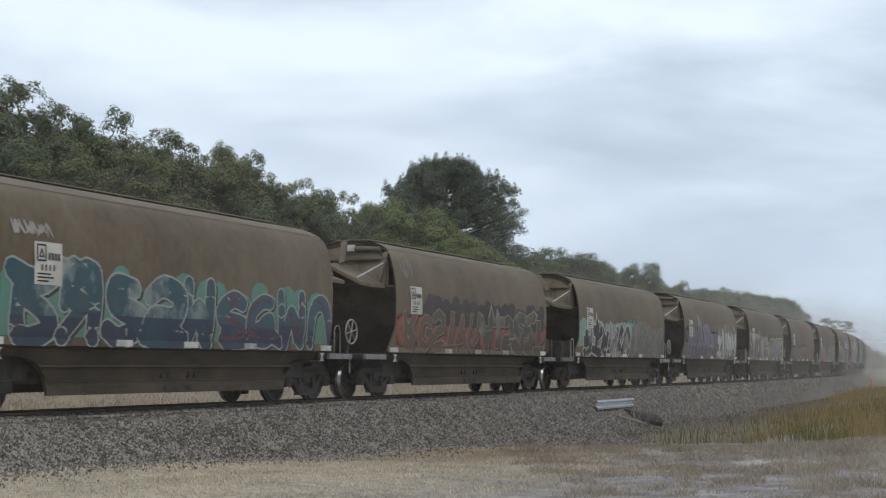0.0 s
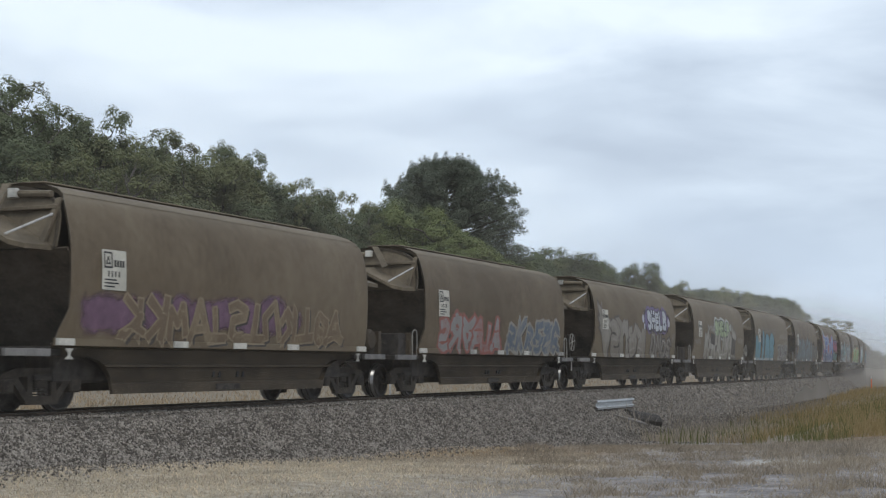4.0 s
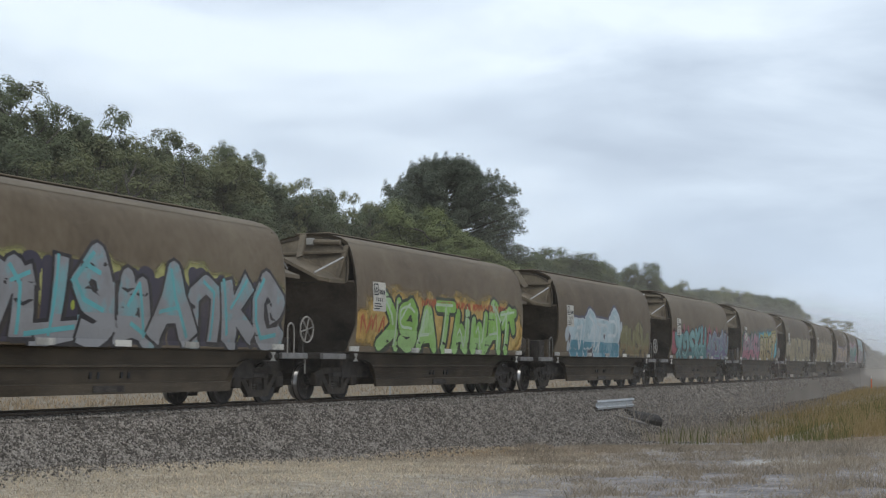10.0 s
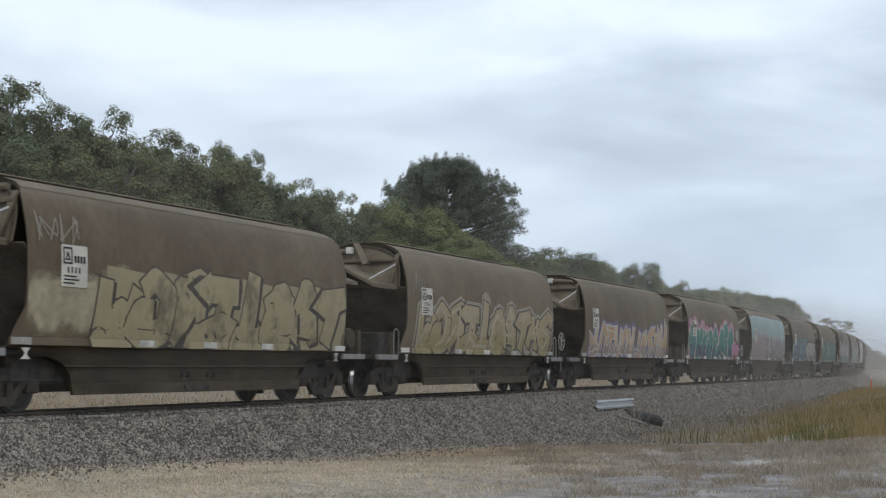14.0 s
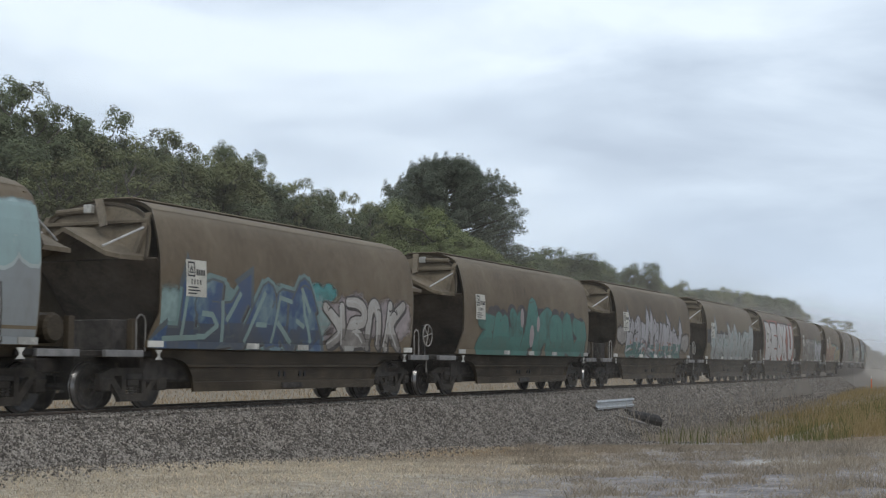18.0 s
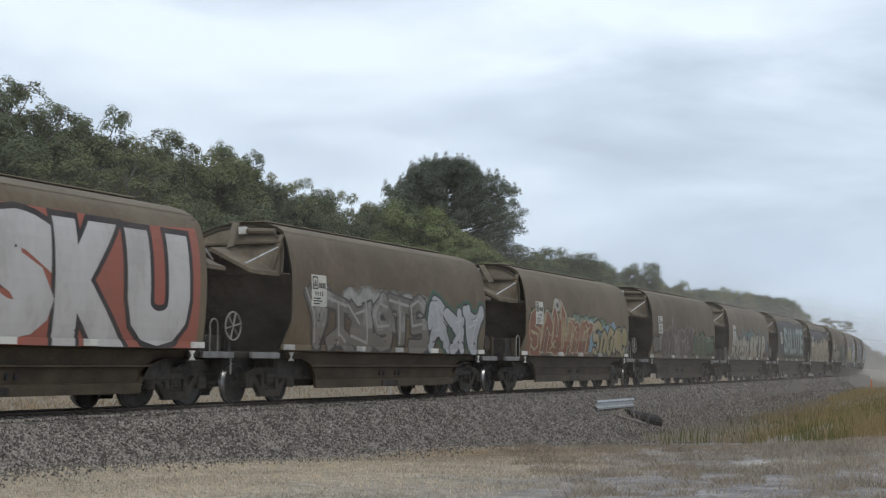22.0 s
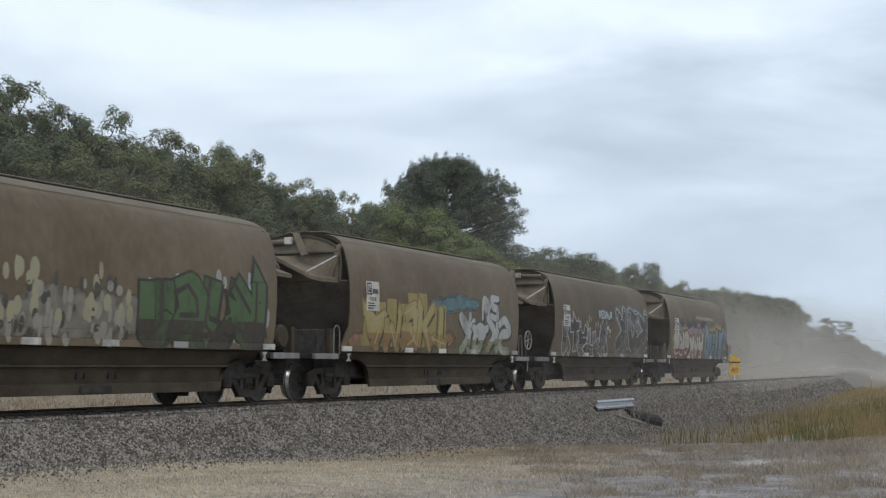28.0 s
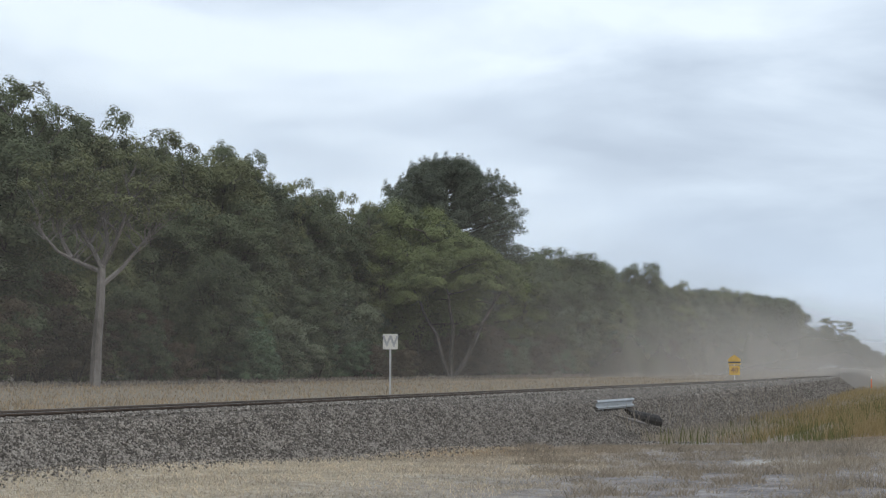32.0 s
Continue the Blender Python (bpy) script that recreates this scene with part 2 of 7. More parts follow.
    l.new(noise_(14, 6), bp.inputs["Height"])
    l.new(bp.outputs[0], b.inputs["Normal"])
    return m


M_GROUND = ground_material()


def dust_glare_material():
    """Airborne dust, and the glare sheets made like it: a pale scatterer that thins out towards the rim of each sheet
    and in wisps.
    """
    m, n, l = nodes_of("airborne_dust_and_glare")
    out = n.new("ShaderNodeOutputMaterial")
    tr, df, mx = n.new("ShaderNodeBsdfTransparent"), n.new("ShaderNodeBsdfDiffuse"), n.new("ShaderNodeMixShader")
    df.inputs[0].default_value = (0.74, 0.68, 0.61, 1)
    tl = n.new("ShaderNodeBsdfTranslucent")
    tl.inputs[0].default_value = (0.74, 0.68, 0.61, 1)
    both = n.new("ShaderNodeMixShader")
    both.inputs[0].default_value = 0.5
    l.new(df.outputs[0], both.inputs[1])
    l.new(tl.outputs[0], both.inputs[2])
    at = n.new("ShaderNodeAttribute")
    at.attribute_name = "thick"
    tcn, nz = n.new("ShaderNodeTexCoord"), n.new("ShaderNodeTexNoise")
    nz.inputs["Scale"].default_value, nz.inputs["Detail"].default_value = 0.12, 4
    l.new(tcn.outputs["Object"], nz.inputs["Vector"])
    r = n.new("ShaderNodeMapRange")
    r.inputs[1].default_value, r.inputs[2].default_value, r.inputs[3].default_value, r.inputs[4].default_value = 0.3, 0.7, 0.78, 1.08
    l.new(nz.outputs["Fac"], r.inputs[0])
    mu = n.new("ShaderNodeMath")
    mu.operation, mu.use_clamp = "MULTIPLY", True
    l.new(at.outputs["Fac"], mu.inputs[0])
    l.new(r.outputs[0], mu.inputs[1])
    l.new(mu.outputs[0], mx.inputs[0])
    l.new(tr.outputs[0], mx.inputs[1])
    l.new(both.outputs[0], mx.inputs[2])
    l.new(mx.outputs[0], out.inputs[0])
    return m


M_DUST_GLARE = dust_glare_material()


def soft_paint(c):
    """Sprayed paint that thins out towards its rim (attribute "thick")."""
    m, n, l = nodes_of("sprayed_haze_of_paint")
    out = n.new("ShaderNodeOutputMaterial")
    tr, b, mx = n.new("ShaderNodeBsdfTransparent"), n.new("ShaderNodeBsdfPrincipled"), n.new("ShaderNodeMixShader")
    at, tcn, nz = n.new("ShaderNodeAttribute"), n.new("ShaderNodeTexCoord"), n.new("ShaderNodeTexNoise")
    at.attribute_name = "thick"
    nz.inputs["Scale"].default_value, nz.inputs["Detail"].default_value = 5, 6
    l.new(tcn.outputs["Object"], nz.inputs["Vector"])
    r = n.new("ShaderNodeValToRGB")
    r.color_ramp.elements[0].color, r.color_ramp.elements[1].color = (*[v * 0.75 for v in c], 1), (*[min(1, v * 1.2) for v in c], 1)
    r.color_ramp.elements[0].position, r.color_ramp.elements[1].position = 0.3, 0.7
    l.new(nz.outputs["Fac"], r.inputs[0])
    l.new(r.outputs[0], b.inputs["Base Color"])
    b.inputs["Roughness"].default_value = 0.6
    mu = n.new("ShaderNodeMath")
    mu.operation, mu.use_clamp = "MULTIPLY_ADD", True
    mu.inputs[1].default_value = 0.5
    l.new(nz.outputs["Fac"], mu.inputs[0])
    sb = n.new("ShaderNodeMath")
    sb.operation = "MULTIPLY_ADD"
    sb.inputs[1].default_value, sb.inputs[2].default_value = 1.3, -0.38
    l.new(at.outputs["Fac"], sb.inputs[0])
    l.new(sb.outputs[0], mu.inputs[2])
    l.new(mu.outputs[0], mx.inputs[0])
    l.new(tr.outputs[0], mx.inputs[1])
    l.new(b.outputs[0], mx.inputs[2])
    l.new(mx.outputs[0], out.inputs[0])
    return m


# ---- mesh helpers ----
def mesh_of(name, verts, faces, material, smooth=False):
    me = bpy.data.meshes.new(name)
    me.from_pydata([tuple(v) for v in verts], [], faces)
    me.materials.append(material)
    if smooth:
        me.polygons.foreach_set("use_smooth", [True] * len(me.polygons))
    me.update()
    return me


def part(name, bm, material, parent=None, label=""):
    """Links a bmesh (or a mesh) as one object under a thing or a part."""
    if isinstance(bm, bpy.types.Mesh):
        me = bm
    else:
        bmesh.ops.recalc_face_normals(bm, faces=bm.faces)
        me = bpy.data.meshes.new(name)
        bm.to_mesh(me)
        bm.free()
        me.materials.append(material)
    ob = new(name, me)
    if parent is not None:
        ob.parent = parent
    return tagged(ob, label)


def box(x0, x1, y0, y1, z0, z1, bevel=0.0, bm=None):
    bm = bm or bmesh.new()
    made = bmesh.ops.create_cube(bm, size=1.0)["verts"]
    for v in made:
        v.co = Vector(((x0 + x1) / 2 + v.co.x * (x1 - x0), (y0 + y1) / 2 + v.co.y * (y1 - y0), (z0 + z1) / 2 + v.co.z * (z1 - z0)))
    if bevel:
        ed = {e for v in made for e in v.link_edges}
        bmesh.ops.bevel(bm, geom=list(ed), offset=bevel, segments=1, affect="EDGES")
    return bm


def rod(points, radius, sides=6, bm=None, taper=None):
    """A tube along a polyline; taper: a radius for each point."""
    bm = bm or bmesh.new()
    pts = [Vector(p) for p in points]
    rings = []
    for i, p in enumerate(pts):
        d = (pts[min(i + 1, len(pts) - 1)] - pts[max(i - 1, 0)]).normalized()
        u = d.cross(Vector((0, 0, 1)) if abs(d.z) < 0.95 else Vector((1, 0, 0))).normalized()
        w = d.cross(u)
        r = taper[i] if taper else radius
        rings.append([bm.verts.new(p + u * (r * math.cos(2 * math.pi * k / sides)) + w * (r * math.sin(2 * math.pi * k / sides))) for k in range(sides)])
    for a, b in zip(rings, rings[1:]):
        for k in range(sides):
            bm.faces.new((a[k], a[(k + 1) % sides], b[(k + 1) % sides], b[k]))
    bm.faces.new(rings[0][::-1])
    bm.faces.new(rings[-1])
    return bm


def ring(cx, cy, cz, radius, thick, segs=20, bm=None):
    """A torus in the xz plane."""
    bm = bm or bmesh.new()
    rows = []
    for i in range(segs):
        a = 2 * math.pi * i / segs
        row = []
        for k in range(5):
            b = 2 * math.pi * k / 5
            r = radius + thick * math.cos(b)
            row.append(bm.verts.new((cx + r * math.cos(a), cy + thick * math.sin(b), cz + r * math.sin(a))))
        rows.append(row)
    for i in range(segs):
        a, b = rows[i], rows[(i + 1) % segs]
        for k in range(5):
            bm.faces.new((a[k], b[k], b[(k + 1) % 5], a[(k + 1) % 5]))
    return bm


def plate(points, thick, axis, bm=None):
    """A flat polygon (list of 3D points) given a thickness along axis."""
    bm = bm or bmesh.new()
    a = [bm.verts.new(Vector(p)) for p in points]
    b = [bm.verts.new(Vector(p) + Vector(axis) * thick) for p in points]
    bm.faces.new(a)
    bm.faces.new(b[::-1])
    k = len(a)
    for i in range(k):
        bm.faces.new((a[i], b[i], b[(i + 1) % k], a[(i + 1) % k]))
    return bm


# ---- letters of the built-in font, made while the scene is still empty ----
GLYPHS = {}


def glyph(ch, fat):
    """Triangles of a built-in letter, as tall as one and as wide as one."""
    if (ch, fat) not in GLYPHS:
        cu = bpy.data.curves.new("lettering", "FONT")
        cu.body, cu.size, cu.offset, cu.resolution_u = ch, 1.0, fat, 3
        ob = new("lettering", cu)
        bpy.context.view_layer.update()
        me = bpy.data.meshes.new_from_object(ob.evaluated_get(bpy.context.evaluated_depsgraph_get()))
        bpy.data.objects.remove(ob)
        GLYPHS[(ch, fat)] = [[(me.vertices[i].co.x, me.vertices[i].co.y) for i in p.vertices] for p in me.polygons]
    return GLYPHS[(ch, fat)]


for word, thick, edge in (("BESKU", 0.085, 0.045), ("SALUTE", 0.02, 0.05)):
    for letter in word:
        glyph(letter, thick), glyph(letter, thick + edge)


def letters(text, size, depth=0.004):
    """Sign lettering as a mesh, upright in the xz plane."""
    cu = bpy.data.curves.new("lettering", "FONT")
    cu.body, cu.size, cu.extrude, cu.align_x, cu.align_y, cu.resolution_u = text, size, depth, "CENTER", "CENTER", 3
    cu.offset = 0.012
    ob = new("lettering", cu)
    bpy.context.view_layer.update()
    me = bpy.data.meshes.new_from_object(ob.evaluated_get(bpy.context.evaluated_depsgraph_get()))
    bpy.data.objects.remove(ob)
    me.transform(Matrix.Rotation(math.pi / 2, 4, "X"))
    me.materials.clear()
    me.materials.append(M_BLACK)
    return me


LETTER_W, NUMBER_40 = letters("W", 0.55), letters("40", 0.5)


# ---- ground, ballast, rails ----
def smooth(a, b, v):
    q = min(1.0, max(0.0, (v - a) / (b - a)))
    return q * q * (3 - 2 * q)


def foot(s):
    """Height of the ground at the foot of the near ballast slope."""
    marks = ((-40, -0.62), (4, -0.66), (16, -0.78), (30, -1.17), (47, -1.80), (62, -1.75), (110, -1.3), (220, -0.8), (800, -0.8))
    for (a, p), (b, q) in zip(marks, marks[1:]):
        if s <= b:
            return p + (q - p) * smooth(0, 1, (s - a) / (b - a))
    return -0.8


def ground_z(x, y):
    s, d = off_track(x, y)
    if d > 0:
        return -0.42 + 0.22 * smooth(3, 30, d) + 0.12 * noise.noise((x * 0.07, y * 0.07, 1.0)) * smooth(6, 20, d)
    near = foot(s)
    far = -0.92 - 0.25 * smooth(15, 45, s) - 0.1 * smooth(45, 200, s)
    z = near + (far - near) * smooth(5.5, 17, -d)
    z += 0.75 * smooth(46, 62, x) * smooth(-6.4, -11, y) * smooth(400, 120, x)
    z += 0.035 * noise.noise((x * 0.5, y * 0.5, 3.0)) * smooth(3.5, 6, -d)
    return z + ((-0.42) - z) * smooth(-1.5, 0, d)


def graded(a, b, fine, lo, hi, grow=1.22):
    line = list(np.arange(a, b, fine))
    step, v = fine, b
    while v < hi:
        line.append(v)
        step *= grow
        v += step
    line.append(hi)
    step, v = fine, a
    while v > lo:
        step *= grow
        v -= step
        line.insert(0, max(v, lo))
    return line


gx, gy = graded(4, 75, 0.8, -600, 2600), graded(-16, 6, 0.45, -1500, 2200)
gv = [(x, y, ground_z(x, y) if abs(x) < 1200 and abs(y) < 1000 else -0.4) for y in gy for x in gx]
k = len(gx)
gf = [(j * k + i, j * k + i + 1, (j + 1) * k + i + 1, (j + 1) * k + i) for j in range(len(gy) - 1) for i in range(k - 1)]
ground = tagged(new("ground", mesh_of("ground", gv, gf, M_GROUND, True)), "pale gravel, grey soil and dry straw ground beside the railway", "ground", kind="structure")


def swept(name, profile, s_values, material, smooth_it=False):
    """A section (points of d, z as functions of s) swept along the track."""
    v, f_ = [], []
    w = None
    for s in s_values:
        row = profile(s)
        w = len(row)
        for d, z in row:
            v.append((*beside(s, d), z))
    for i in range(len(s_values) - 1):
        for j in range(w - 1):
            a = i * w + j
            f_.append((a, a + w, a + w + 1, a + 1))
    return new(name, mesh_of(name, v, f_, material, smooth_it))


def slope_width(s):
    return 1.35 + 1.25 * (-0.16 - foot(s))


def bed(s):
    b = slope_width(s)
    pts = [(-b - 0.25, foot(s) - 0.12)]
    for q in (0.0, 0.2, 0.4, 0.6, 0.8, 1.0):
        d = -b + q * (b - 1.35)
        pts.append((d, foot(s) + (-0.16 - foot(s)) * q + 0.012 * noise.noise((s * 0.9, q * 3, 5.0))))
    return pts[:-1] + [(-1.33, -0.12), (-0.75, -0.085), (-0.5, -0.10), (0.0, -0.16), (0.9, -0.13), (1.35, -0.17), (2.3, -0.55)]


lines = list(np.arange(-40, 90, 0.6)) + list(np.arange(90, 760, 6.0))
ballast = tagged(swept("ballast_bed", bed, lines, M_BALLAST, True), "grey crushed-rock ballast bank under the track", "ballast", kind="structure")

for side in (-1, 1):
    c = side * 0.5685
    long_ = list(np.arange(-40, 50, 10.0)) + list(np.arange(50, 760, 4.0))
    rail = new("rail")
    tagged(rail, "rusty steel rail with a polished running surface", "rail", "rails of the track", "structure")
    web = swept("rail_body", lambda s: [(c - 0.065, -0.16), (c - 0.065, -0.148), (c - 0.012, -0.13), (c - 0.012, -0.045), (c - 0.035, -0.035), (c - 0.035, -0.004),
                                        (c + 0.035, -0.004), (c + 0.035, -0.035), (c + 0.012, -0.045), (c + 0.012, -0.13), (c + 0.065, -0.148), (c + 0.065, -0.16)], long_, M_RAIL)
    web.parent = rail
    head = swept("running_surface", lambda s: [(c - 0.026, -0.004), (c - 0.02, 0.0), (c + 0.02, 0.0), (c + 0.026, -0.004)], long_, M_RAILTOP)
    head.parent = rail


def stones(count, place, size, name, label, seed=3):
    """Loose broken stones as one mesh: squashed octahedra scattered by place(rng) -> x, y, z."""
    rng = random.Random(seed)
    octa = np.array([(1, 0, 0), (-1, 0, 0), (0, 1, 0), (0, -1, 0), (0, 0, 1), (0, 0, -1)], float)
    tri = np.array([(0, 2, 4), (2, 1, 4), (1, 3, 4), (3, 0, 4), (2, 0, 5), (1, 2, 5), (3, 1, 5), (0, 3, 5)])
    R = np.random.RandomState(seed)
    centre = np.array([place(rng) for _ in range(count)])
    sz = size * (0.55 + 0.9 * R.rand(count, 1, 1)) * (0.6 + 0.7 * R.rand(count, 1, 3))
    q = R.randn(count, 3, 3)
    q, _ = np.linalg.qr(q)
    pts = (octa[None] * (0.75 + 0.5 * R.rand(count, 6, 1)) * sz) @ q + centre[:, None]
    faces = (tri[None] + 6 * np.arange(count)[:, None, None]).reshape(-1, 3)
    return tagged(new(name, mesh_of(name, pts.reshape(-1, 3).tolist(), faces.tolist(), M_STONE)), label, "stones", kind="stuff")


def on_slope(rng):
    s = 14 + 62 * rng.random() ** 1.5
    b = slope_width(s)
    q = rng.random() * 1.28 - 0.06
    if q < 1:
        d, z = -b + q * (b - 1.35), foot(s) + (-0.16 - foot(s)) * q
    else:
        d, z = -1.35 + (q - 1) / 0.2 * 0.65, -0.115 + 0.03 * (q - 1) / 0.2
    return (*beside(s, d), z + 0.012)


stones(90000, on_slope, 0.0235, "ballast_stones", "loose grey and pale crushed ballast stones on the bank")


def far_slope(rng):
    s = 62 + 120 * rng.random() ** 1.3
    b = slope_width(s)
    q = rng.random() * 1.25
    if q < 1:
        return (*beside(s, -b + q * (b - 1.35)), foot(s) + (-0.16 - foot(s)) * q + 0.02)
    return (*beside(s, -1.35 + (q - 1) * 3.0), -0.115 + 0.03 * (q - 1) * 4)


stones(34000, far_slope, 0.036, "far_ballast_stones", "loose grey ballast stones on the bank at the bend", 5)


def strewn(rng):
    s = 13 + 40 * rng.random() ** 1.3
    d = -slope_width(s) - abs(rng.gauss(0, 0.9)) - 0.05
    x, y = beside(s, d)
    return x, y, ground_z(x, y) + 0.018


stones(5200, strewn, 0.022, "strewn_stones", "stray dark ballast stones lying on pale gravel", 8)


# ---- grain wagon ----
PITCH, RUN = 14.558, 5.74
SIDE = ((1.40, 1.20), (1.445, 1.45), (1.48, 1.8), (1.50, 2.2), (1.50, 2.55), (1.48, 2.9), (1.435, 3.2), (1.37, 3.46), (1.28, 3.66),
        (1.13, 3.81), (0.90, 3.93), (0.6, 4.02), (0.3, 4.07), (0.0, 4.09))
WHEEL_R = 0.43


def side_y(z):
    for (ya, za), (yb, zb) in zip(SIDE, SIDE[1:]):
        if z <= zb:
            return ya + (yb - ya) * max(0.0, (z - za) / (zb - za))
    return 0.0


def front_x(z):
    """The leading edge of the shell: out over the sill, upright along the side, raked back over the roof."""
    return -RUN + 0.29 * smooth(1.3, 1.75, z) + 0.4 * smooth(3.55, 4.09, z)


def shell_mesh():
    prof = [(-y, z) for y, z in SIDE] + [(y, z) for y, z in SIDE[-2::-1]]
    xs = [-RUN, -RUN + 0.04] + list(np.linspace(-4.6, 5.0, 11)) + [RUN - 0.04, RUN]
    v, f_ = [], []
    for i, x in enumerate(xs):
        for y, z in prof:
            v.append((front_x(z) + (0.04 if i else 0.0) if i < 2 else x, y, z))
    w = len(prof)
    for i in range(len(xs) - 1):
        for j in range(w - 1):
            a = i * w + j
            f_.append((a, a + 1, a + w + 1, a + w))
    # rolled lip at both ends: a rim turned inwards
    for end in (0, len(xs) - 1):
        base = len(v)
        x = xs[end]
        for y, z in prof:
            v.append(((front_x(z) if end == 0 else x) * 0.99, y * 0.955, 1.2 + (z - 1.2) * 0.975))
        for j in range(w - 1):
            a = end * w + j
            f_.append((a, a + 1, base + j + 1, base + j))
    return mesh_of("body_shell", v, f_, M_BODY, True)


def roof_skin():
    """The paler top of the shell, a sheet lying 4 mm over it."""
    prof = [(-y, z) for y, z in SIDE if z > 3.75] + [(y, z) for y, z in SIDE[-2::-1] if z > 3.75]
    v, f_ = [], []
    for end in (0, 1):
        for y, z in prof:
            v.append((RUN - 0.02 if end else front_x(z) + 0.02, y * 1.004, z + 0.005))
    w = len(prof)
    for j in range(w - 1):
        f_.append((j, j + 1, w + j + 1, w + j))
    return mesh_of("roof_sheet", v, f_, M_ROOF, True)


def wheel_bm():
    """One wheel about the y axis: dished face, rim and flange. Outer face towards -y."""
    bm = bmesh.new()
    prof = ((0.06, -0.075), (0.13, -0.075), (0.15, -0.03), (0.33, -0.02), (0.36, -0.065), (0.425, -0.065), (0.43, -0.06), (0.437, 0.03), (0.462, 0.045), (0.462, 0.062), (0.36, 0.066),
            (0.33, 0.02), (0.15, 0.03), (0.06, 0.05))
    segs = 28
    rows = [[bm.verts.new((r * math.cos(2 * math.pi * i / segs), y, r * math.sin(2 * math.pi * i / segs))) for r, y in prof] for i in range(segs)]
    n_ = len(prof)
    for i in range(segs):
        a, b = rows[i], rows[(i + 1) % segs]
        for j in range(n_ - 1):
            f_ = bm.faces.new((a[j], a[j + 1], b[j + 1], b[j]))
            f_.smooth = True
            if j == 6 or j == 8:
                f_.material_index = 1
        bm.faces.new((a[n_ - 1], a[0], b[0], b[n_ - 1]))
    return bm


def bogie_side_bm(y):
    """A cast three-piece side frame with two triangular windows and a spring nest opening."""
    bm = bmesh.new()
    t = 0.11

    def bar(p, q, h):
        (xa, za), (xb, zb) = p, q
        d = Vector((xb - xa, 0, zb - za)).normalized()
        nrm = Vector((-d.z, 0, d.x)) * h / 2
        a, b = Vector((xa, y - t / 2, za)), Vector((xb, y - t / 2, zb))
        plate([a + nrm, b + nrm, b - nrm, a - nrm], t, (0, 1, 0), bm)
    bar((-1.02, 0.58), (-0.6, 0.70), 0.16)
    bar((1.02, 0.58), (0.6, 0.70), 0.16)
    bar((-0.66, 0.70), (0.66, 0.70), 0.15)
    bar((-0.74, 0.64), (-0.36, 0.24), 0.14)
    bar((0.74, 0.64), (0.36, 0.24), 0.14)
    bar((-0.42, 0.22), (0.42, 0.22), 0.15)
    bar((-0.31, 0.28), (-0.31, 0.66), 0.13)
    bar((0.31, 0.28), (0.31, 0.66), 0.13)
    for s in (-1, 1):
        box(s * 0.875 - 0.15, s * 0.875 + 0.15, y - 0.09, y + 0.09, 0.34, 0.60, 0.03, bm)
    return bm


def spring_bm(x, y):
    bm = bmesh.new()
    for dx in (-0.13, 0.0, 0.13):
        for i in range(5):
            rod([(x + dx, y, 0.31 + i * 0.05), (x + dx, y, 0.335 + i * 0.05)], 0.055, 8, bm)
    box(x - 0.24, x + 0.24, y - 0.08, y + 0.08, 0.55, 0.66, 0.02, bm)
    return bm


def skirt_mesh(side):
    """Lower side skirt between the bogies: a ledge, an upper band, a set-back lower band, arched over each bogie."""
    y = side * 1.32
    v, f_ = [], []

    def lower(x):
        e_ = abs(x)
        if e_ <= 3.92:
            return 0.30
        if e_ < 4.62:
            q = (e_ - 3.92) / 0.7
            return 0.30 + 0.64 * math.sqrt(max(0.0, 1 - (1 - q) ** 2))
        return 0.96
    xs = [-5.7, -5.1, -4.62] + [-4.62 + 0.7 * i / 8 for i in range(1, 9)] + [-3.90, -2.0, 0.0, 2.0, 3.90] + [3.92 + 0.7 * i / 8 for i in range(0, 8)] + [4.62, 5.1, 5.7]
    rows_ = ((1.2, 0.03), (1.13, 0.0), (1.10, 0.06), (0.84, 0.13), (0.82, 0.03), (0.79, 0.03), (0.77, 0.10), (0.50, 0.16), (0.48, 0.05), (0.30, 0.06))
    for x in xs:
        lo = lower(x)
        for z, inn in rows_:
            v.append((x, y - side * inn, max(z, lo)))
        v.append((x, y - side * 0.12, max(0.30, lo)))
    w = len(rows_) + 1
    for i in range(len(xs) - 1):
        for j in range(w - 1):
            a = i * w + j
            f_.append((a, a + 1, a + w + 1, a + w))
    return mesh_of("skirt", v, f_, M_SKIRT)


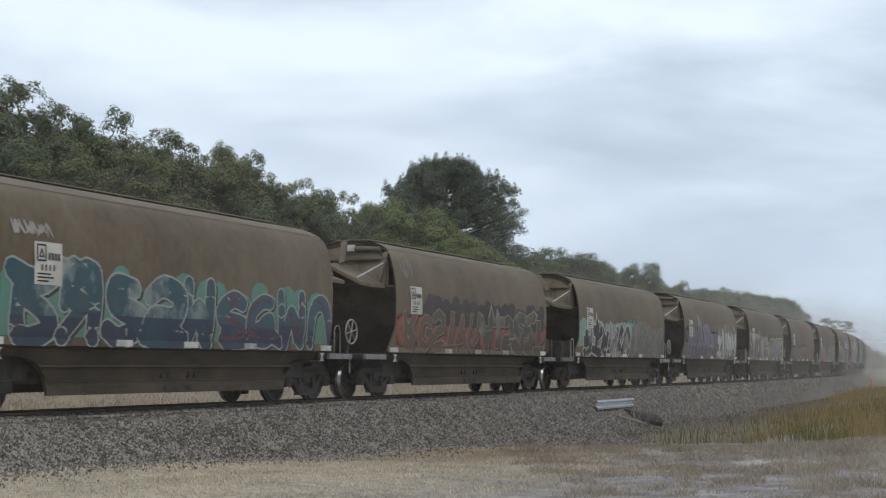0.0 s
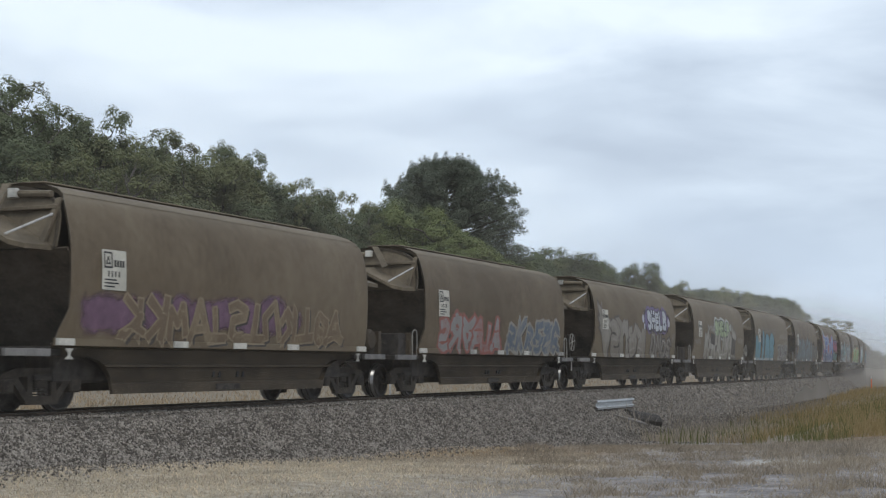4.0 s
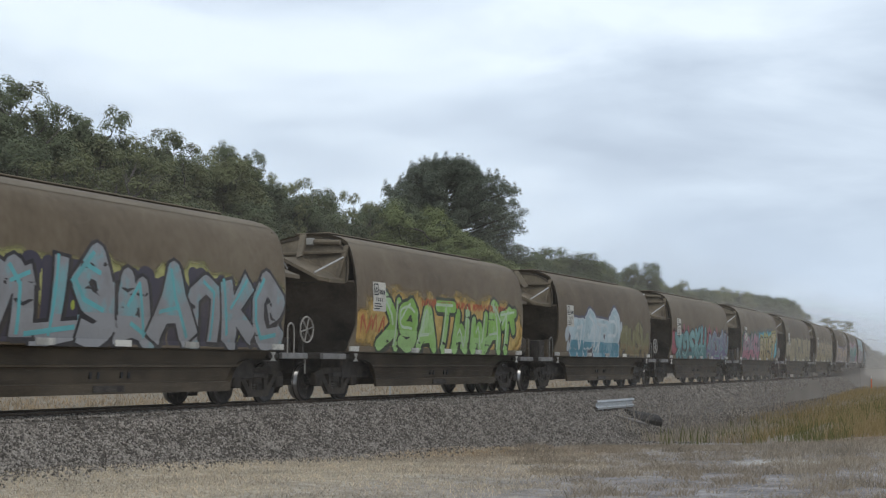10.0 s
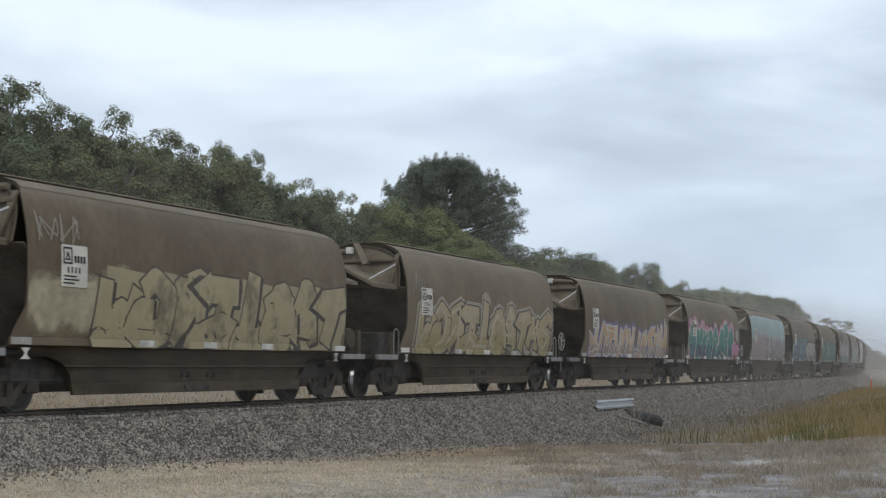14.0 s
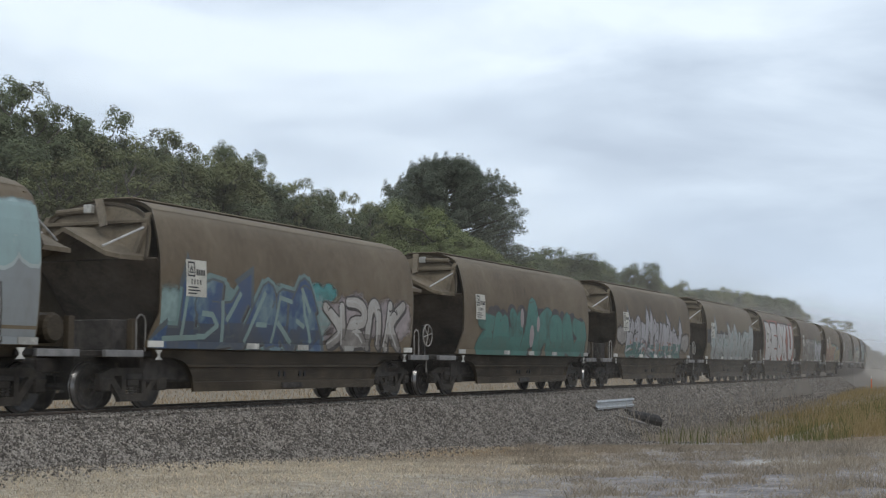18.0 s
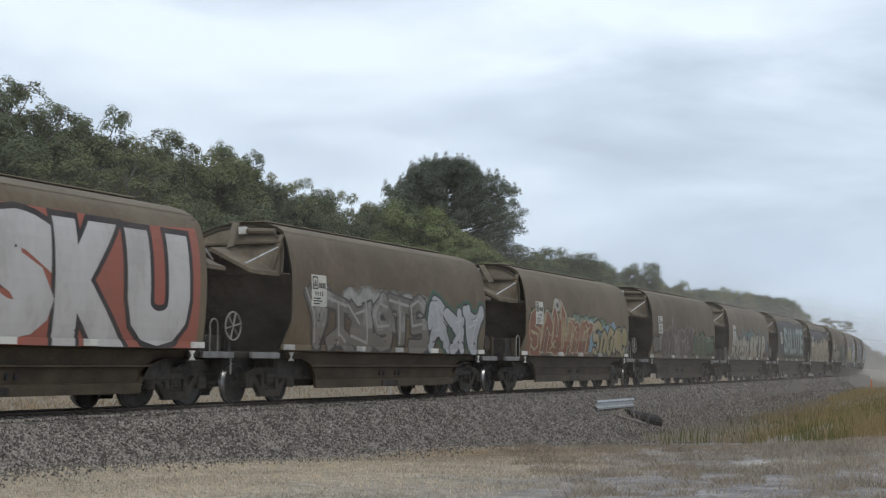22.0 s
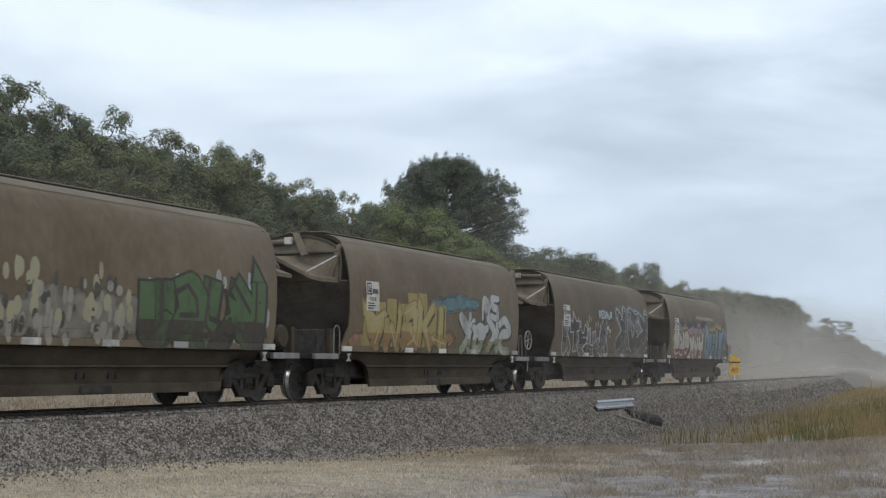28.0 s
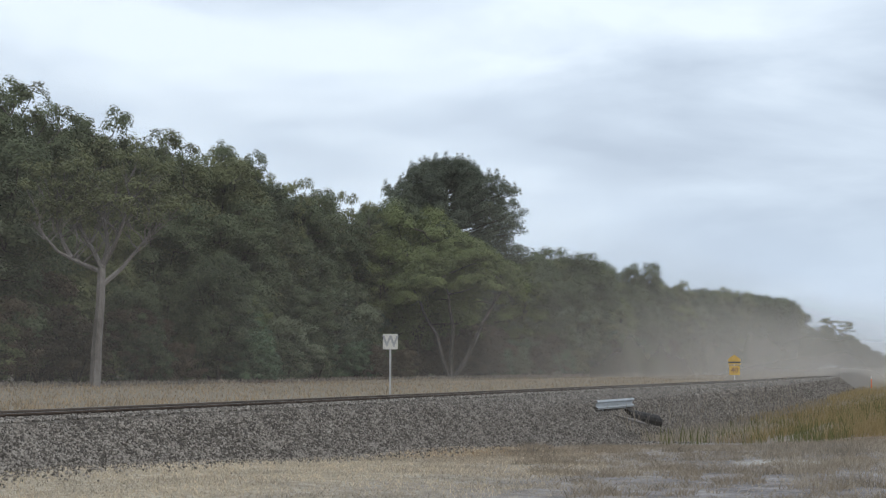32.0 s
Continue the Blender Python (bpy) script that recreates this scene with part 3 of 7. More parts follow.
def end_parts(w, e, odd):
    """The raked head sheet, gabled hood, tube, lever, posts and platform at one end; e is -1 or 1."""
    base = 5.70 if e < 0 else 5.86

    def at(z, out=0.0):
        return e * (base - 0.42 * (z - 2.9) + out)

    prof = [(-y * 0.93, 1.2 + (z - 1.2) * 0.965) for y, z in SIDE if z > 2.85] + [(y * 0.93, 1.2 + (z - 1.2) * 0.965) for y, z in SIDE[-2::-1] if z > 2.85]
    part("head_sheet", plate([(at(z), y, z) for y, z in prof], 0.04, (-e, 0, 0)), M_END, w)
    rim = bmesh.new()
    for (ya, za), (yb, zb) in zip(prof, prof[1:]):
        plate([(at(za, 0.05), ya, za + 0.01), (at(zb, 0.05), yb, zb + 0.01), (at(zb, 0.05), yb * 0.975, zb - 0.05), (at(za, 0.05), ya * 0.975, za - 0.05)], 0.06, (-e, 0, 0), rim)
    part("head_rim", rim, M_SKIRT, w)
    part("head_rib", box(min(at(3.55), at(3.55, 0.13)), max(at(3.55), at(3.55, 0.13)), -1.24, 1.24, 3.52, 3.59, 0.01), M_END, w)
    # sloping hopper sheet below, a darker brown than the end sheets
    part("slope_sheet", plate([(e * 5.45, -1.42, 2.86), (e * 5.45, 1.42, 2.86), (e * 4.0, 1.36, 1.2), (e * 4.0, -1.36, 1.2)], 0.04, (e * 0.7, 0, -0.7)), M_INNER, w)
    # hood over the end: a ridge along the middle, eaves to both sides
    tip = 6.45 if e < 0 else 6.95
    bm = bmesh.new()
    for s in (-1, 1):
        skin = [(at(3.47), 0, 3.47), (e * tip, 0, 3.40), (e * tip, s * 0.98, 2.92), (e * (tip - 0.12), s * 1.22, 2.86), (at(2.86, 0.02), s * 1.32, 2.86)]
        a = [bm.verts.new(p) for p in skin]
        b = [bm.verts.new((p[0], p[1], p[2] - 0.085)) for p in skin]
        for k_ in range(1, 4):
            bm.faces.new((a[0], a[k_], a[k_ + 1]))
            bm.faces.new((b[0], b[k_ + 1], b[k_]))
        for k_ in range(5):
            bm.faces.new((a[k_], b[k_], b[(k_ + 1) % 5], a[(k_ + 1) % 5]))
    part("hood", bm, M_END, w)
    for s in (-1, 1):
        part("corner_post", plate([(at(3.72, 0.03), s * 1.25, 3.72), (at(3.72, 0.03), s * 1.15, 3.72), (at(2.92, 0.05), s * 1.08, 2.92), (at(2.92, 0.05), s * 1.2, 2.92)], 0.07, (e, 0, 0)), M_END, w)
        part("strut", rod([(at(3.42, 0.12), s * 1.2, 3.42), (e * (tip - 0.06), s * 0.86, 3.02)], 0.022), M_STRUT, w, "pale steel strut")
    side = -1 if (odd == (e > 0)) else 1
    low_y = -0.25 if side < 0 else -0.6
    part("roller_tube", rod([(at(3.82, 0.08), side * 0.2, 3.84), (at(3.82, 0.08), side * 1.0, 3.80)], 0.065, 8), M_END, w)
    part("hatch_lever", plate([(at(4.02, 0.04), 0.16, 4.04), (at(4.02, 0.04), 0.0, 4.04), (at(3.45, 0.42), low_y, 3.46), (at(3.45, 0.42), low_y + 0.15, 3.42)], 0.06, (e, 0, 0)), M_END, w)
    part("end_lamp_plate", box(min(at(3.84, 0.08), at(3.84, 0.2)), max(at(3.84, 0.08), at(3.84, 0.2)), side * 0.2 - 0.09, side * 0.2 + 0.09, 3.76, 3.93, 0.01), M_WHITE, w, "small white end plate")
    mark = [(-0.11, 1.11), (0.11, 1.11), (0.03, 1.03), (0.03, 0.99), (0.11, 0.92), (-0.11, 0.92), (-0.03, 0.99), (-0.03, 1.03)]
    part("jacking_mark", plate([(e * 5.36 + a, -1.435, b) for a, b in mark], 0.02, (0, 1, 0)), M_WHITE, w, "white jacking mark")
    # end platform, its step bar and the coupler
    part("end_platform", box(min(e * 5.4, e * 6.9), max(e * 5.4, e * 6.9), -1.3, 1.3, 0.98, 1.09, 0.015), M_DARK, w)
    part("step_bar", box(min(e * 5.8, e * 6.92), max(e * 5.8, e * 6.92), -1.40, -1.31, 0.97, 1.10, 0.01), M_GREYBAR, w, "scuffed grey step bar")
    part("coupler", box(min(e * 6.5, e * 7.28), max(e * 6.5, e * 7.28), -0.13, 0.13, 0.68, 0.95, 0.03), M_DARK, w)
    part("drawbar_pocket", box(min(e * 4.6, e * 6.6), max(e * 4.6, e * 6.6), -0.45, 0.45, 0.62, 0.99, 0.02), M_DARK, w)


def hoop(w, x, y):
    pts = [(x - 0.14, y, 1.08), (x - 0.14, y, 1.62)] + [(x - 0.14 * math.cos(a), y, 1.62 + 0.14 * math.sin(a)) for a in np.linspace(0.4, 2.74, 5)] + [(x + 0.14, y, 1.62), (x + 0.14, y, 1.08)]
    part("grab_hoop", rod(pts, 0.018), M_HANDLE, w, "pale bent grab hoop")


def build_wagon(kind):
    """kind 'brake': handwheel on the rear end; 'tank': an air tank there."""
    w = new("grain_wagon")
    part("body_shell", shell_mesh(), None, w)
    part("roof_sheet", roof_skin(), None, w, "pale curved roof")
    part("hatch_frame", box(-4.95, 4.6, -0.42, 0.42, 4.0, 4.07), M_BODY, w)
    part("hatch_cover", box(-5.0, 4.7, -0.5, 0.5, 4.07, 4.105, 0.015), M_ROOF, w, "long pale roof hatch cover")
    for s in (-1, 1):
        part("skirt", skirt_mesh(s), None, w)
        sill = part("side_sill", box(-RUN, RUN, s * 1.41 - 0.03, s * 1.41 + 0.03, 1.15, 1.28, 0.008), M_BODY, w)
        xs = (-5.5, -2.07, 0.05, 2.23, 5.5) if s < 0 else (-5.5, 0.0, 5.5)
        for x in xs:
            part("reflector", box(x - 0.24, x + 0.24, s * 1.452 - 0.012, s * 1.452 + 0.012, 1.16, 1.28), M_WHITE, sill, "white reflective plate")
    part("slot", box(-0.56, 0.34, -1.285, -1.20, 0.335, 0.45), M_DARK, w, "dark slot in the skirt")
    for x in (-0.55, -0.33, 0.35, 0.57):
        part("hole", box(x - 0.035, x + 0.035, -1.215, -1.15, 0.58, 0.70), M_BLACK, w)
    part("centre_sill", box(-5.3, 5.3, -1.0, 1.0, 0.5, 1.15, 0.05), M_DARK, w)
    for e in (-1, 1):
        end_parts(w, e, kind == "brake")
        bg = part("bogie", box(e * 5.5 - 0.16, e * 5.5 + 0.16, -0.98, 0.98, 0.42, 0.66, 0.03), M_CAST, w, "dusty cast steel bogie")
        for s in (-1, 1):
            sf = part("side_frame", bogie_side_bm(s * 0.92), M_CAST, bg)
            sf.location.x = e * 5.5
            part("spring_nest", spring_bm(e * 5.5, s * 0.92), M_DARK, bg)
        for dx in (-0.875, 0.875):
            ax = part("wheelset", rod([(0, -0.88, 0), (0, 0.88, 0)], 0.07, 8), M_DARK, w)
            ax.location = (e * 5.5 + dx, 0, WHEEL_R)
            for s in (-1, 1):
                wh = part("wheel", wheel_bm(), M_WHEEL, ax)
                wh.data.materials.append(M_TREAD)
                wh.location.y = s * 0.57
                wh.rotation_euler.z = 0 if s < 0 else math.pi
    if kind == "brake":
        hw = part("handbrake_wheel", ring(6.93, -1.36, 1.63, 0.29, 0.02), M_HANDLE, w, "pale spoked handbrake wheel")
        for i in range(6):
            a = math.pi / 3 * i + 0.2
            part("spoke", rod([(6.93, -1.36, 1.63), (6.93 + 0.29 * math.cos(a), -1.36, 1.63 + 0.29 * math.sin(a))], 0.018, 5), M_HANDLE, hw)
        part("brake_post", box(6.84, 6.94, -1.3, -1.2, 1.05, 1.9, 0.01), M_DARK, w)
        hoop(w, 6.2, -1.37)
        part("step_iron", rod([(6.85, -1.36, 1.0), (6.85, -1.36, 0.64)], 0.02), M_HANDLE, w)
        # dark colour stands in for the hood's shade over this box
        part("equipment_box", box(-6.5, -6.05, -1.2, -0.3, 1.09, 1.66, 0.02), M_DARK, w)
        part("box_post", box(-6.06, -5.92, -1.32, -1.2, 1.09, 1.68, 0.01), M_SKIRT, w)
        hoop(w, -5.86, -1.37)
    else:
        tank = part("air_tank", rod([(6.40, -1.28, 1.46), (6.40, -1.22, 1.46), (6.40, 0.75, 1.46), (6.40, 0.95, 1.46)], 0.26, 14, None, [0.22, 0.27, 0.27, 0.17]), M_SKIRT, w, "brown cylindrical air tank")
        part("post", box(6.72, 6.88, -1.3, -1.18, 1.09, 1.68, 0.01), M_SKIRT, w)
        part("brake_gear", box(-6.3, -5.8, 0.1, 0.9, 1.09, 1.5, 0.03), M_DARK, w)
    return tagged(w, "weathered brown grain hopper wagon with a barrel-shaped body", "wagon", "wagons of the grain train")


WAGONS = {}
FIRST, LAST = -1, 35
proto = {0: build_wagon("tank"), 1: build_wagon("brake")}
for i in range(FIRST, LAST + 1):
    k2 = i % 2
    WAGONS[i] = proto[k2] if i in (0, 1) else copy_thing(proto[k2], Matrix())


# ---- the run of the train ----
def gone(t):
    """How far the train has come since 0 s; it slows down a little."""
    return t * (17.8167 + t * (-0.021539 + t * (0.00168326 + t * (-9.86516e-05 + t * 1.431716e-06))))


START = 37.74  # middle of the wagon numbered 0 at 0 s


def wagon_pose(i, t):
    s = START + i * PITCH - gone(t)
    x, y, a = track(s)
    return Matrix.Translation((x, y, 0)) @ Matrix.Rotation(a, 4, "Z")


# ---- trees ----
def leaf_mesh(name, centres, radii, per, leaf, material, seed, flat=0.75, up=0.6, aspect=0.5, hubs=None):
    """Many small leaf sprays in clumps: centres (n, 3), a radius each; they face outwards from their clump and lobe."""
    R = np.random.RandomState(seed)
    pts, facing = [], []
    for j, (c, r) in enumerate(zip(centres, radii)):
        n_ = max(6, int(per * r * r))
        v = R.randn(n_, 3)
        v /= np.linalg.norm(v, axis=1)[:, None] + 1e-9
        v[:, 2] = np.where(v[:, 2] < -0.35, -v[:, 2], v[:, 2])
        d = v.copy()
        v = v * (R.rand(n_, 1) ** 0.35) * r
        v[:, 2] *= flat
        p = v + np.asarray(c)[None]
        if hubs is not None:
            o = p - np.asarray(hubs[j])[None]
            d = d + 0.8 * o / (np.linalg.norm(o, axis=1)[:, None] + 1e-9)
        pts.append(p)
        facing.append(d)
    p = np.concatenate(pts)
    nrm = np.concatenate(facing)
    n_ = len(p)
    nrm = nrm + R.randn(n_, 3) * 0.38
    nrm[:, 2] += up
    nrm /= np.linalg.norm(nrm, axis=1)[:, None] + 1e-9
    a = np.cross(nrm, R.randn(n_, 3))
    a /= np.linalg.norm(a, axis=1)[:, None] + 1e-9
    b = np.cross(nrm, a)
    size = leaf * (0.6 + 0.8 * R.rand(n_, 1))
    a, b = a * size, b * size * aspect
    quad = np.stack([p - a, p - b * 0.9 - a * 0.1, p + a, p + b * 0.9 + a * 0.15], 1).reshape(-1, 3)
    faces = np.arange(4 * n_).reshape(-1, 4)
    return mesh_of(name, quad.tolist(), faces.tolist(), material)


def lobe(rng, c, r, cs, rs, hubs, n_=9, small=(0.42, 0.6)):
    """A billow of a crown: small clumps over the upper side of a ball."""
    c = Vector(c)
    for j in range(n_):
        d = Vector((rng.gauss(0, 1), rng.gauss(0, 1), rng.gauss(0.35, 0.7))).normalized()
        if d.z < -0.3:
            d.z = -d.z
        cs.append(c + Vector((d.x * r * 0.8, d.y * r * 0.8, d.z * r * 0.78)))
        rs.append(r * rng.uniform(*small))
        hubs.append(c - Vector((0, 0, 0.25 * r)))


def limbs(paths, sides=6):
    bm = bmesh.new()
    for pts, radii in paths:
        rod(pts, 0, sides, bm, radii)
    return bm


def crooked(rng, a, b, n_, wob):
    a, b = Vector(a), Vector(b)
    out = []
    for i in range(n_ + 1):
        q = i / n_
        p = a.lerp(b, q)
        if 0 < i < n_:
            p += Vector((rng.uniform(-wob, wob), rng.uniform(-wob, wob), rng.uniform(-wob, wob) * 0.5))
        out.append(p)
    return out


def gum(name, height, spread, lobes, per, leaf, material, bark, seed, low=0.35, lobe_r=(1.2, 1.9), trunk_r=0.24, droop=0.0):
    """A gum or wattle: a forked trunk with limbs that carry separate billows of leaves."""
    rng = random.Random(seed)
    fork = height * low
    paths = [(crooked(rng, (0, 0, -0.3), (rng.uniform(-.3, .3), rng.uniform(-.3, .3), fork), 4, 0.12), [trunk_r * q for q in (1.15, 1, 0.9, 0.85, 0.8)])]
    cs, rs, hubs, heads = [], [], [], []
    top = paths[0][0][-1]
    for j in range(6):
        a = 2 * math.pi * j / 6 + rng.uniform(-.4, .4)
        out = spread * rng.uniform(0.35, 0.65)
        tip = Vector((math.cos(a) * out, math.sin(a) * out, height * rng.uniform(0.7, 0.88)))
        line = crooked(rng, top - Vector((0, 0, rng.uniform(0, fork * .25))), tip, 4, 0.3)
        paths.append((line, [trunk_r * q for q in (0.6, 0.45, 0.32, 0.22, 0.1)]))
        heads.append(line)
    for j in range(lobes):
        zq = (j + rng.random()) / lobes
        a = j * 2.4 + rng.uniform(-.5, .5)
        r = rng.uniform(*lobe_r) * (1.1 - 0.25 * zq)
        rad = (spread - 0.6 * r) * (0.35 + 0.65 * rng.random() ** 0.5) * math.sin(math.pi * (0.28 + 0.48 * zq)) ** 0.8
        z0 = height * low * 0.8 + 0.5
        c = Vector((rad * math.cos(a), rad * math.sin(a), z0 + (height - 0.85 * r - z0) * zq - droop * rad))
        lobe(rng, c, r, cs, rs, hubs)
        src = min((q for h in heads for q in h[1:]), key=lambda q: (q - c).length)
        paths.append((crooked(rng, src, c, 2, 0.15), [trunk_r * q for q in (0.26, 0.18, 0.08)]))
        for k_ in range(3):
            paths.append((crooked(rng, c, cs[-1 - k_], 2, 0.08), [trunk_r * q for q in (0.1, 0.07, 0.03)]))
    fit = height / max(c.z + 0.75 * r for c, r in zip(cs, rs))
    for q in cs + hubs + [q for line, w_ in paths for q in line]:
        q.z *= fit
    root = new(name)
    part("trunk", limbs(paths), bark, root)
    part("crown", leaf_mesh("crown", cs, rs, per, leaf, material, seed, 0.9, hubs=hubs), None, root)
    return root


def pine(seed=5):
    """The old pine: level sprays of needles in tiers, broad below, with upright shoots along the top."""
    rng = random.Random(seed)
    paths = [(crooked(rng, (0, 0, -0.3), (-0.6, 0, 20.4), 6, 0.12), [0.5, 0.46, 0.4, 0.32, 0.24, 0.15, 0.06])]
    cs, rs, hubs = [], [], []
    for lev in range(20):
        z = 6.0 + lev * 0.74
        q = (z - 6.0) / 15.0
        reach = 8.4 * max(0.08, 1 - q ** 5.5) * (0.92 + 0.08 * math.sin(z * 1.9))
        for j in range(11):
            a = 2 * math.pi * j / 11 + lev * 0.9 + rng.uniform(-.25, .25)
            r = reach * rng.uniform(0.74, 1.03)
            tip = Vector((r * math.cos(a) - 0.5 * q, r * math.sin(a), z + 0.25 + 0.1 * r * (0.4 + q)))
            paths.append((crooked(rng, (-0.5 * q, 0, z - 0.5), tip, 3, 0.16), [0.1, 0.07, 0.045, 0.02]))
            for w_ in (0.45, 0.62, 0.78, 0.9, 1.0):
                side_ = rng.uniform(-.5, .5) * w_
                cs.append(Vector((-0.5 * q, 0, z - 0.5)).lerp(tip, w_) + Vector((-math.sin(a) * side_, math.cos(a) * side_, 0.2)))
                rs.append(rng.uniform(0.75, 1.2) * (1.0 if w_ < 0.95 else 0.7))
                hubs.append(cs[-1] - Vector((0, 0, 0.7)))
            if q > 0.6:
                for k_ in range(5):
                    cs.append(tip + Vector((0, 0, 0.2 + 0.26 * k_)))
                    rs.append(0.55 - 0.08 * k_)
                    hubs.append(tip)
    root = new("pine_tree")
    part("trunk", limbs(paths, 5), M_BARKD, root)
    part("crown", leaf_mesh("crown", cs, rs, 230, 0.14, M_NEEDLE, seed, 0.85, 0.5, 0.28, hubs), None, root)
    return tagged(root, "tall dark pine with broad tiers and a spiky top", "tree")


def spreading_wattle():
    """A broad low tree at the forest edge: leaning bare stems under a wide flat dome."""
    rng = random.Random(91)
    root = new("spreading_tree")
    cs, rs, hubs, paths, ends = [], [], [], [], []
    for tip, mid_ in (((-3.6, 0.6, 8.2), (-1.2, 0, 3.8)), ((-0.6, -1.2, 8.6), (0.2, -0.4, 4.4)), ((4.6, 0.6, 8.0), (1.9, 0.2, 3.0))):
        line = crooked(rng, (0, 0, -0.2), mid_, 2, 0.15) + crooked(rng, mid_, tip, 3, 0.25)[1:]
        paths.append((line, [0.24, 0.2, 0.17, 0.14, 0.1, 0.05]))
        ends += line[2:]
    for j in range(34):
        a, u = j * 2.4, (j / 34) ** 0.5
        c = Vector((0.9 + 5.4 * u * math.cos(a), 4.4 * u * math.sin(a), 10.4 - 3.9 * u ** 2.2 + rng.uniform(-.6, .5)))
        lobe(rng, c, rng.uniform(1.1, 1.7), cs, rs, hubs, 9)
        src = min(ends, key=lambda q: (q - c).length)
        paths.append((crooked(rng, src, c, 2, 0.2), [0.07, 0.05, 0.02]))
    part("trunk", limbs(paths, 6), M_BARK, root, "bare leaning stems")
    part("crown", leaf_mesh("crown", cs, rs, 430, 0.09, M_LEAF[2], 92, hubs=hubs), None, root)
    root.matrix_basis = Matrix.Translation((108.8, 30.6, ground_z(108.8, 30.6) - 0.1)) @ Matrix.Rotation(radians(-66), 4, "Z")
    return tagged(root, "broad green wattle with bare leaning stems at the forest edge", "tree")


def bush(name, h, r, material, seed, label):
    rng = random.Random(seed)
    cs, rs, hubs, paths = [], [], [], []
    for j in range(24):
        q = (j + rng.random()) / 24
        a, rad = j * 2.4, r * (0.35 + 0.6 * rng.random()) * (1 - 0.62 * q)
        lobe(rng, (rad * math.cos(a), rad * math.sin(a), 0.3 + (h - 1.2) * q), rng.uniform(0.75, 1.2), cs, rs, hubs, 8)
    for j in range(6):
        a = rng.uniform(0, 6.28)
        paths.append((crooked(rng, (0, 0, -0.2), (r * .5 * math.cos(a), r * .5 * math.sin(a), h * 0.75), 3, 0.1), [0.08, 0.06, 0.04, 0.015]))
    root = new(name)
    part("stem", limbs(paths, 5), M_BARKD, root)
    part("crown", leaf_mesh("crown", cs, rs, 420, 0.085, material, seed, hubs=hubs), None, root)
    return tagged(root, label, "bush", "undergrowth along the forest edge")


GROVE = "trees of the roadside forest"
KINDS = {
    "open": tagged(gum("gum_tree", 15, 3.4, 13, 330, 0.10, M_LEAF[1], M_BARK, 11, 0.5, (0.9, 1.4)), "tall gum with an open dark crown and bare limbs", "tree", GROVE),
    "sparse": tagged(gum("gum_tree", 15, 2.9, 22, 330, 0.085, M_LEAF[0], M_BARK, 17, 0.6, (0.55, 0.95), 0.17, 0.1), "thin tall gum with sparse separate leaf clumps", "tree", GROVE),
    "olive": tagged(gum("gum_tree", 13, 4.0, 34, 330, 0.095, M_LEAF[0], M_BARK, 12, 0.2, (1.4, 2.0)), "olive-green gum with a dense billowing crown", "tree", GROVE),
    "dark": tagged(gum("gum_tree", 13, 3.8, 34, 330, 0.095, M_LEAF[1], M_BARKD, 13, 0.16, (1.4, 2.0)), "dark green gum with a dense crown", "tree", GROVE),
    "bright": tagged(gum("wattle_tree", 10, 3.9, 22, 430, 0.085, M_LEAF[2], M_BARKD, 14, 0.22, (1.0, 1.6)), "yellow-green wattle with a rounded crown", "tree", GROVE),
    "grey": tagged(gum("peppermint_tree", 10, 3.4, 19, 400, 0.09, M_LEAF[3], M_BARK, 15, 0.2, (0.9, 1.5), 0.2, 0.25), "grey-green weeping tree with a loose crown", "tree", GROVE),
}
SIZE = {"open": 15.0, "sparse": 15.0, "olive": 13.0, "dark": 13.0, "bright": 10.0, "grey": 10.0}
USED = set()
SWAY = []


def again(ob, m):
    """A copy whose size is that of m alone, whatever the size of its model."""
    return copy_thing(ob, m @ Matrix.Diagonal((1 / ob.scale.x, 1 / ob.scale.y, 1 / ob.scale.z, 1)))


def plant(kind, x, y, height, turn_=None, fat=1.0):
    rng = random.Random(int(x * 37 + y * 101))
    k_ = height / SIZE[kind]
    m = Matrix.Translation((x, y, ground_z(x, y) - 0.05)) @ Matrix.Rotation(rng.uniform(0, 6.28) if turn_ is None else turn_, 4, "Z") @ Matrix.Diagonal((k_ * fat, k_ * fat, k_, 1))
    if kind in USED:
        return again(KINDS[kind], m)
    USED.add(kind)
    KINDS[kind].matrix_basis = m
    return KINDS[kind]


def canopy(x):
    """Height of the leaf line along the forest, where y is 38."""
    marks = ((30, 16.4), (62, 16.4), (68, 15.8), (73, 16.4), (75, 15.7), (81, 16.2), (85, 16.9), (88, 17.0), (91, 16.0), (95, 15.6), (98, 15.0), (103, 13.8), (106, 13.6), (108, 15.6),
             (111, 16.6), (116, 17.4), (120, 15.6), (126, 13.5), (136, 13.2), (145, 13.8), (150, 14.5), (160, 15.0), (169, 15.3), (173, 13.5), (181, 12.8), (190, 14.0), (203, 13.4), (218, 13.8),
             (252, 14.9), (301, 15.9), (328, 13.0), (352, 11.0), (380, 12.0))
    for (a, p), (b, q) in zip(marks, marks[1:]):
        if x <= b:
            return p + (q - p) * max(0, (x - a) / (b - a))
    return 11.0


def leaf_line(x, y, wide=3.0):
    """The same line carried nearer or further, for a crown of that half width."""
    r = (y - EYE.y) / (38.0 - EYE.y)
    return 1.1 + (min(canopy((x - wide) / r), canopy(x / r), canopy((x + wide) / r)) - 1.1) * r


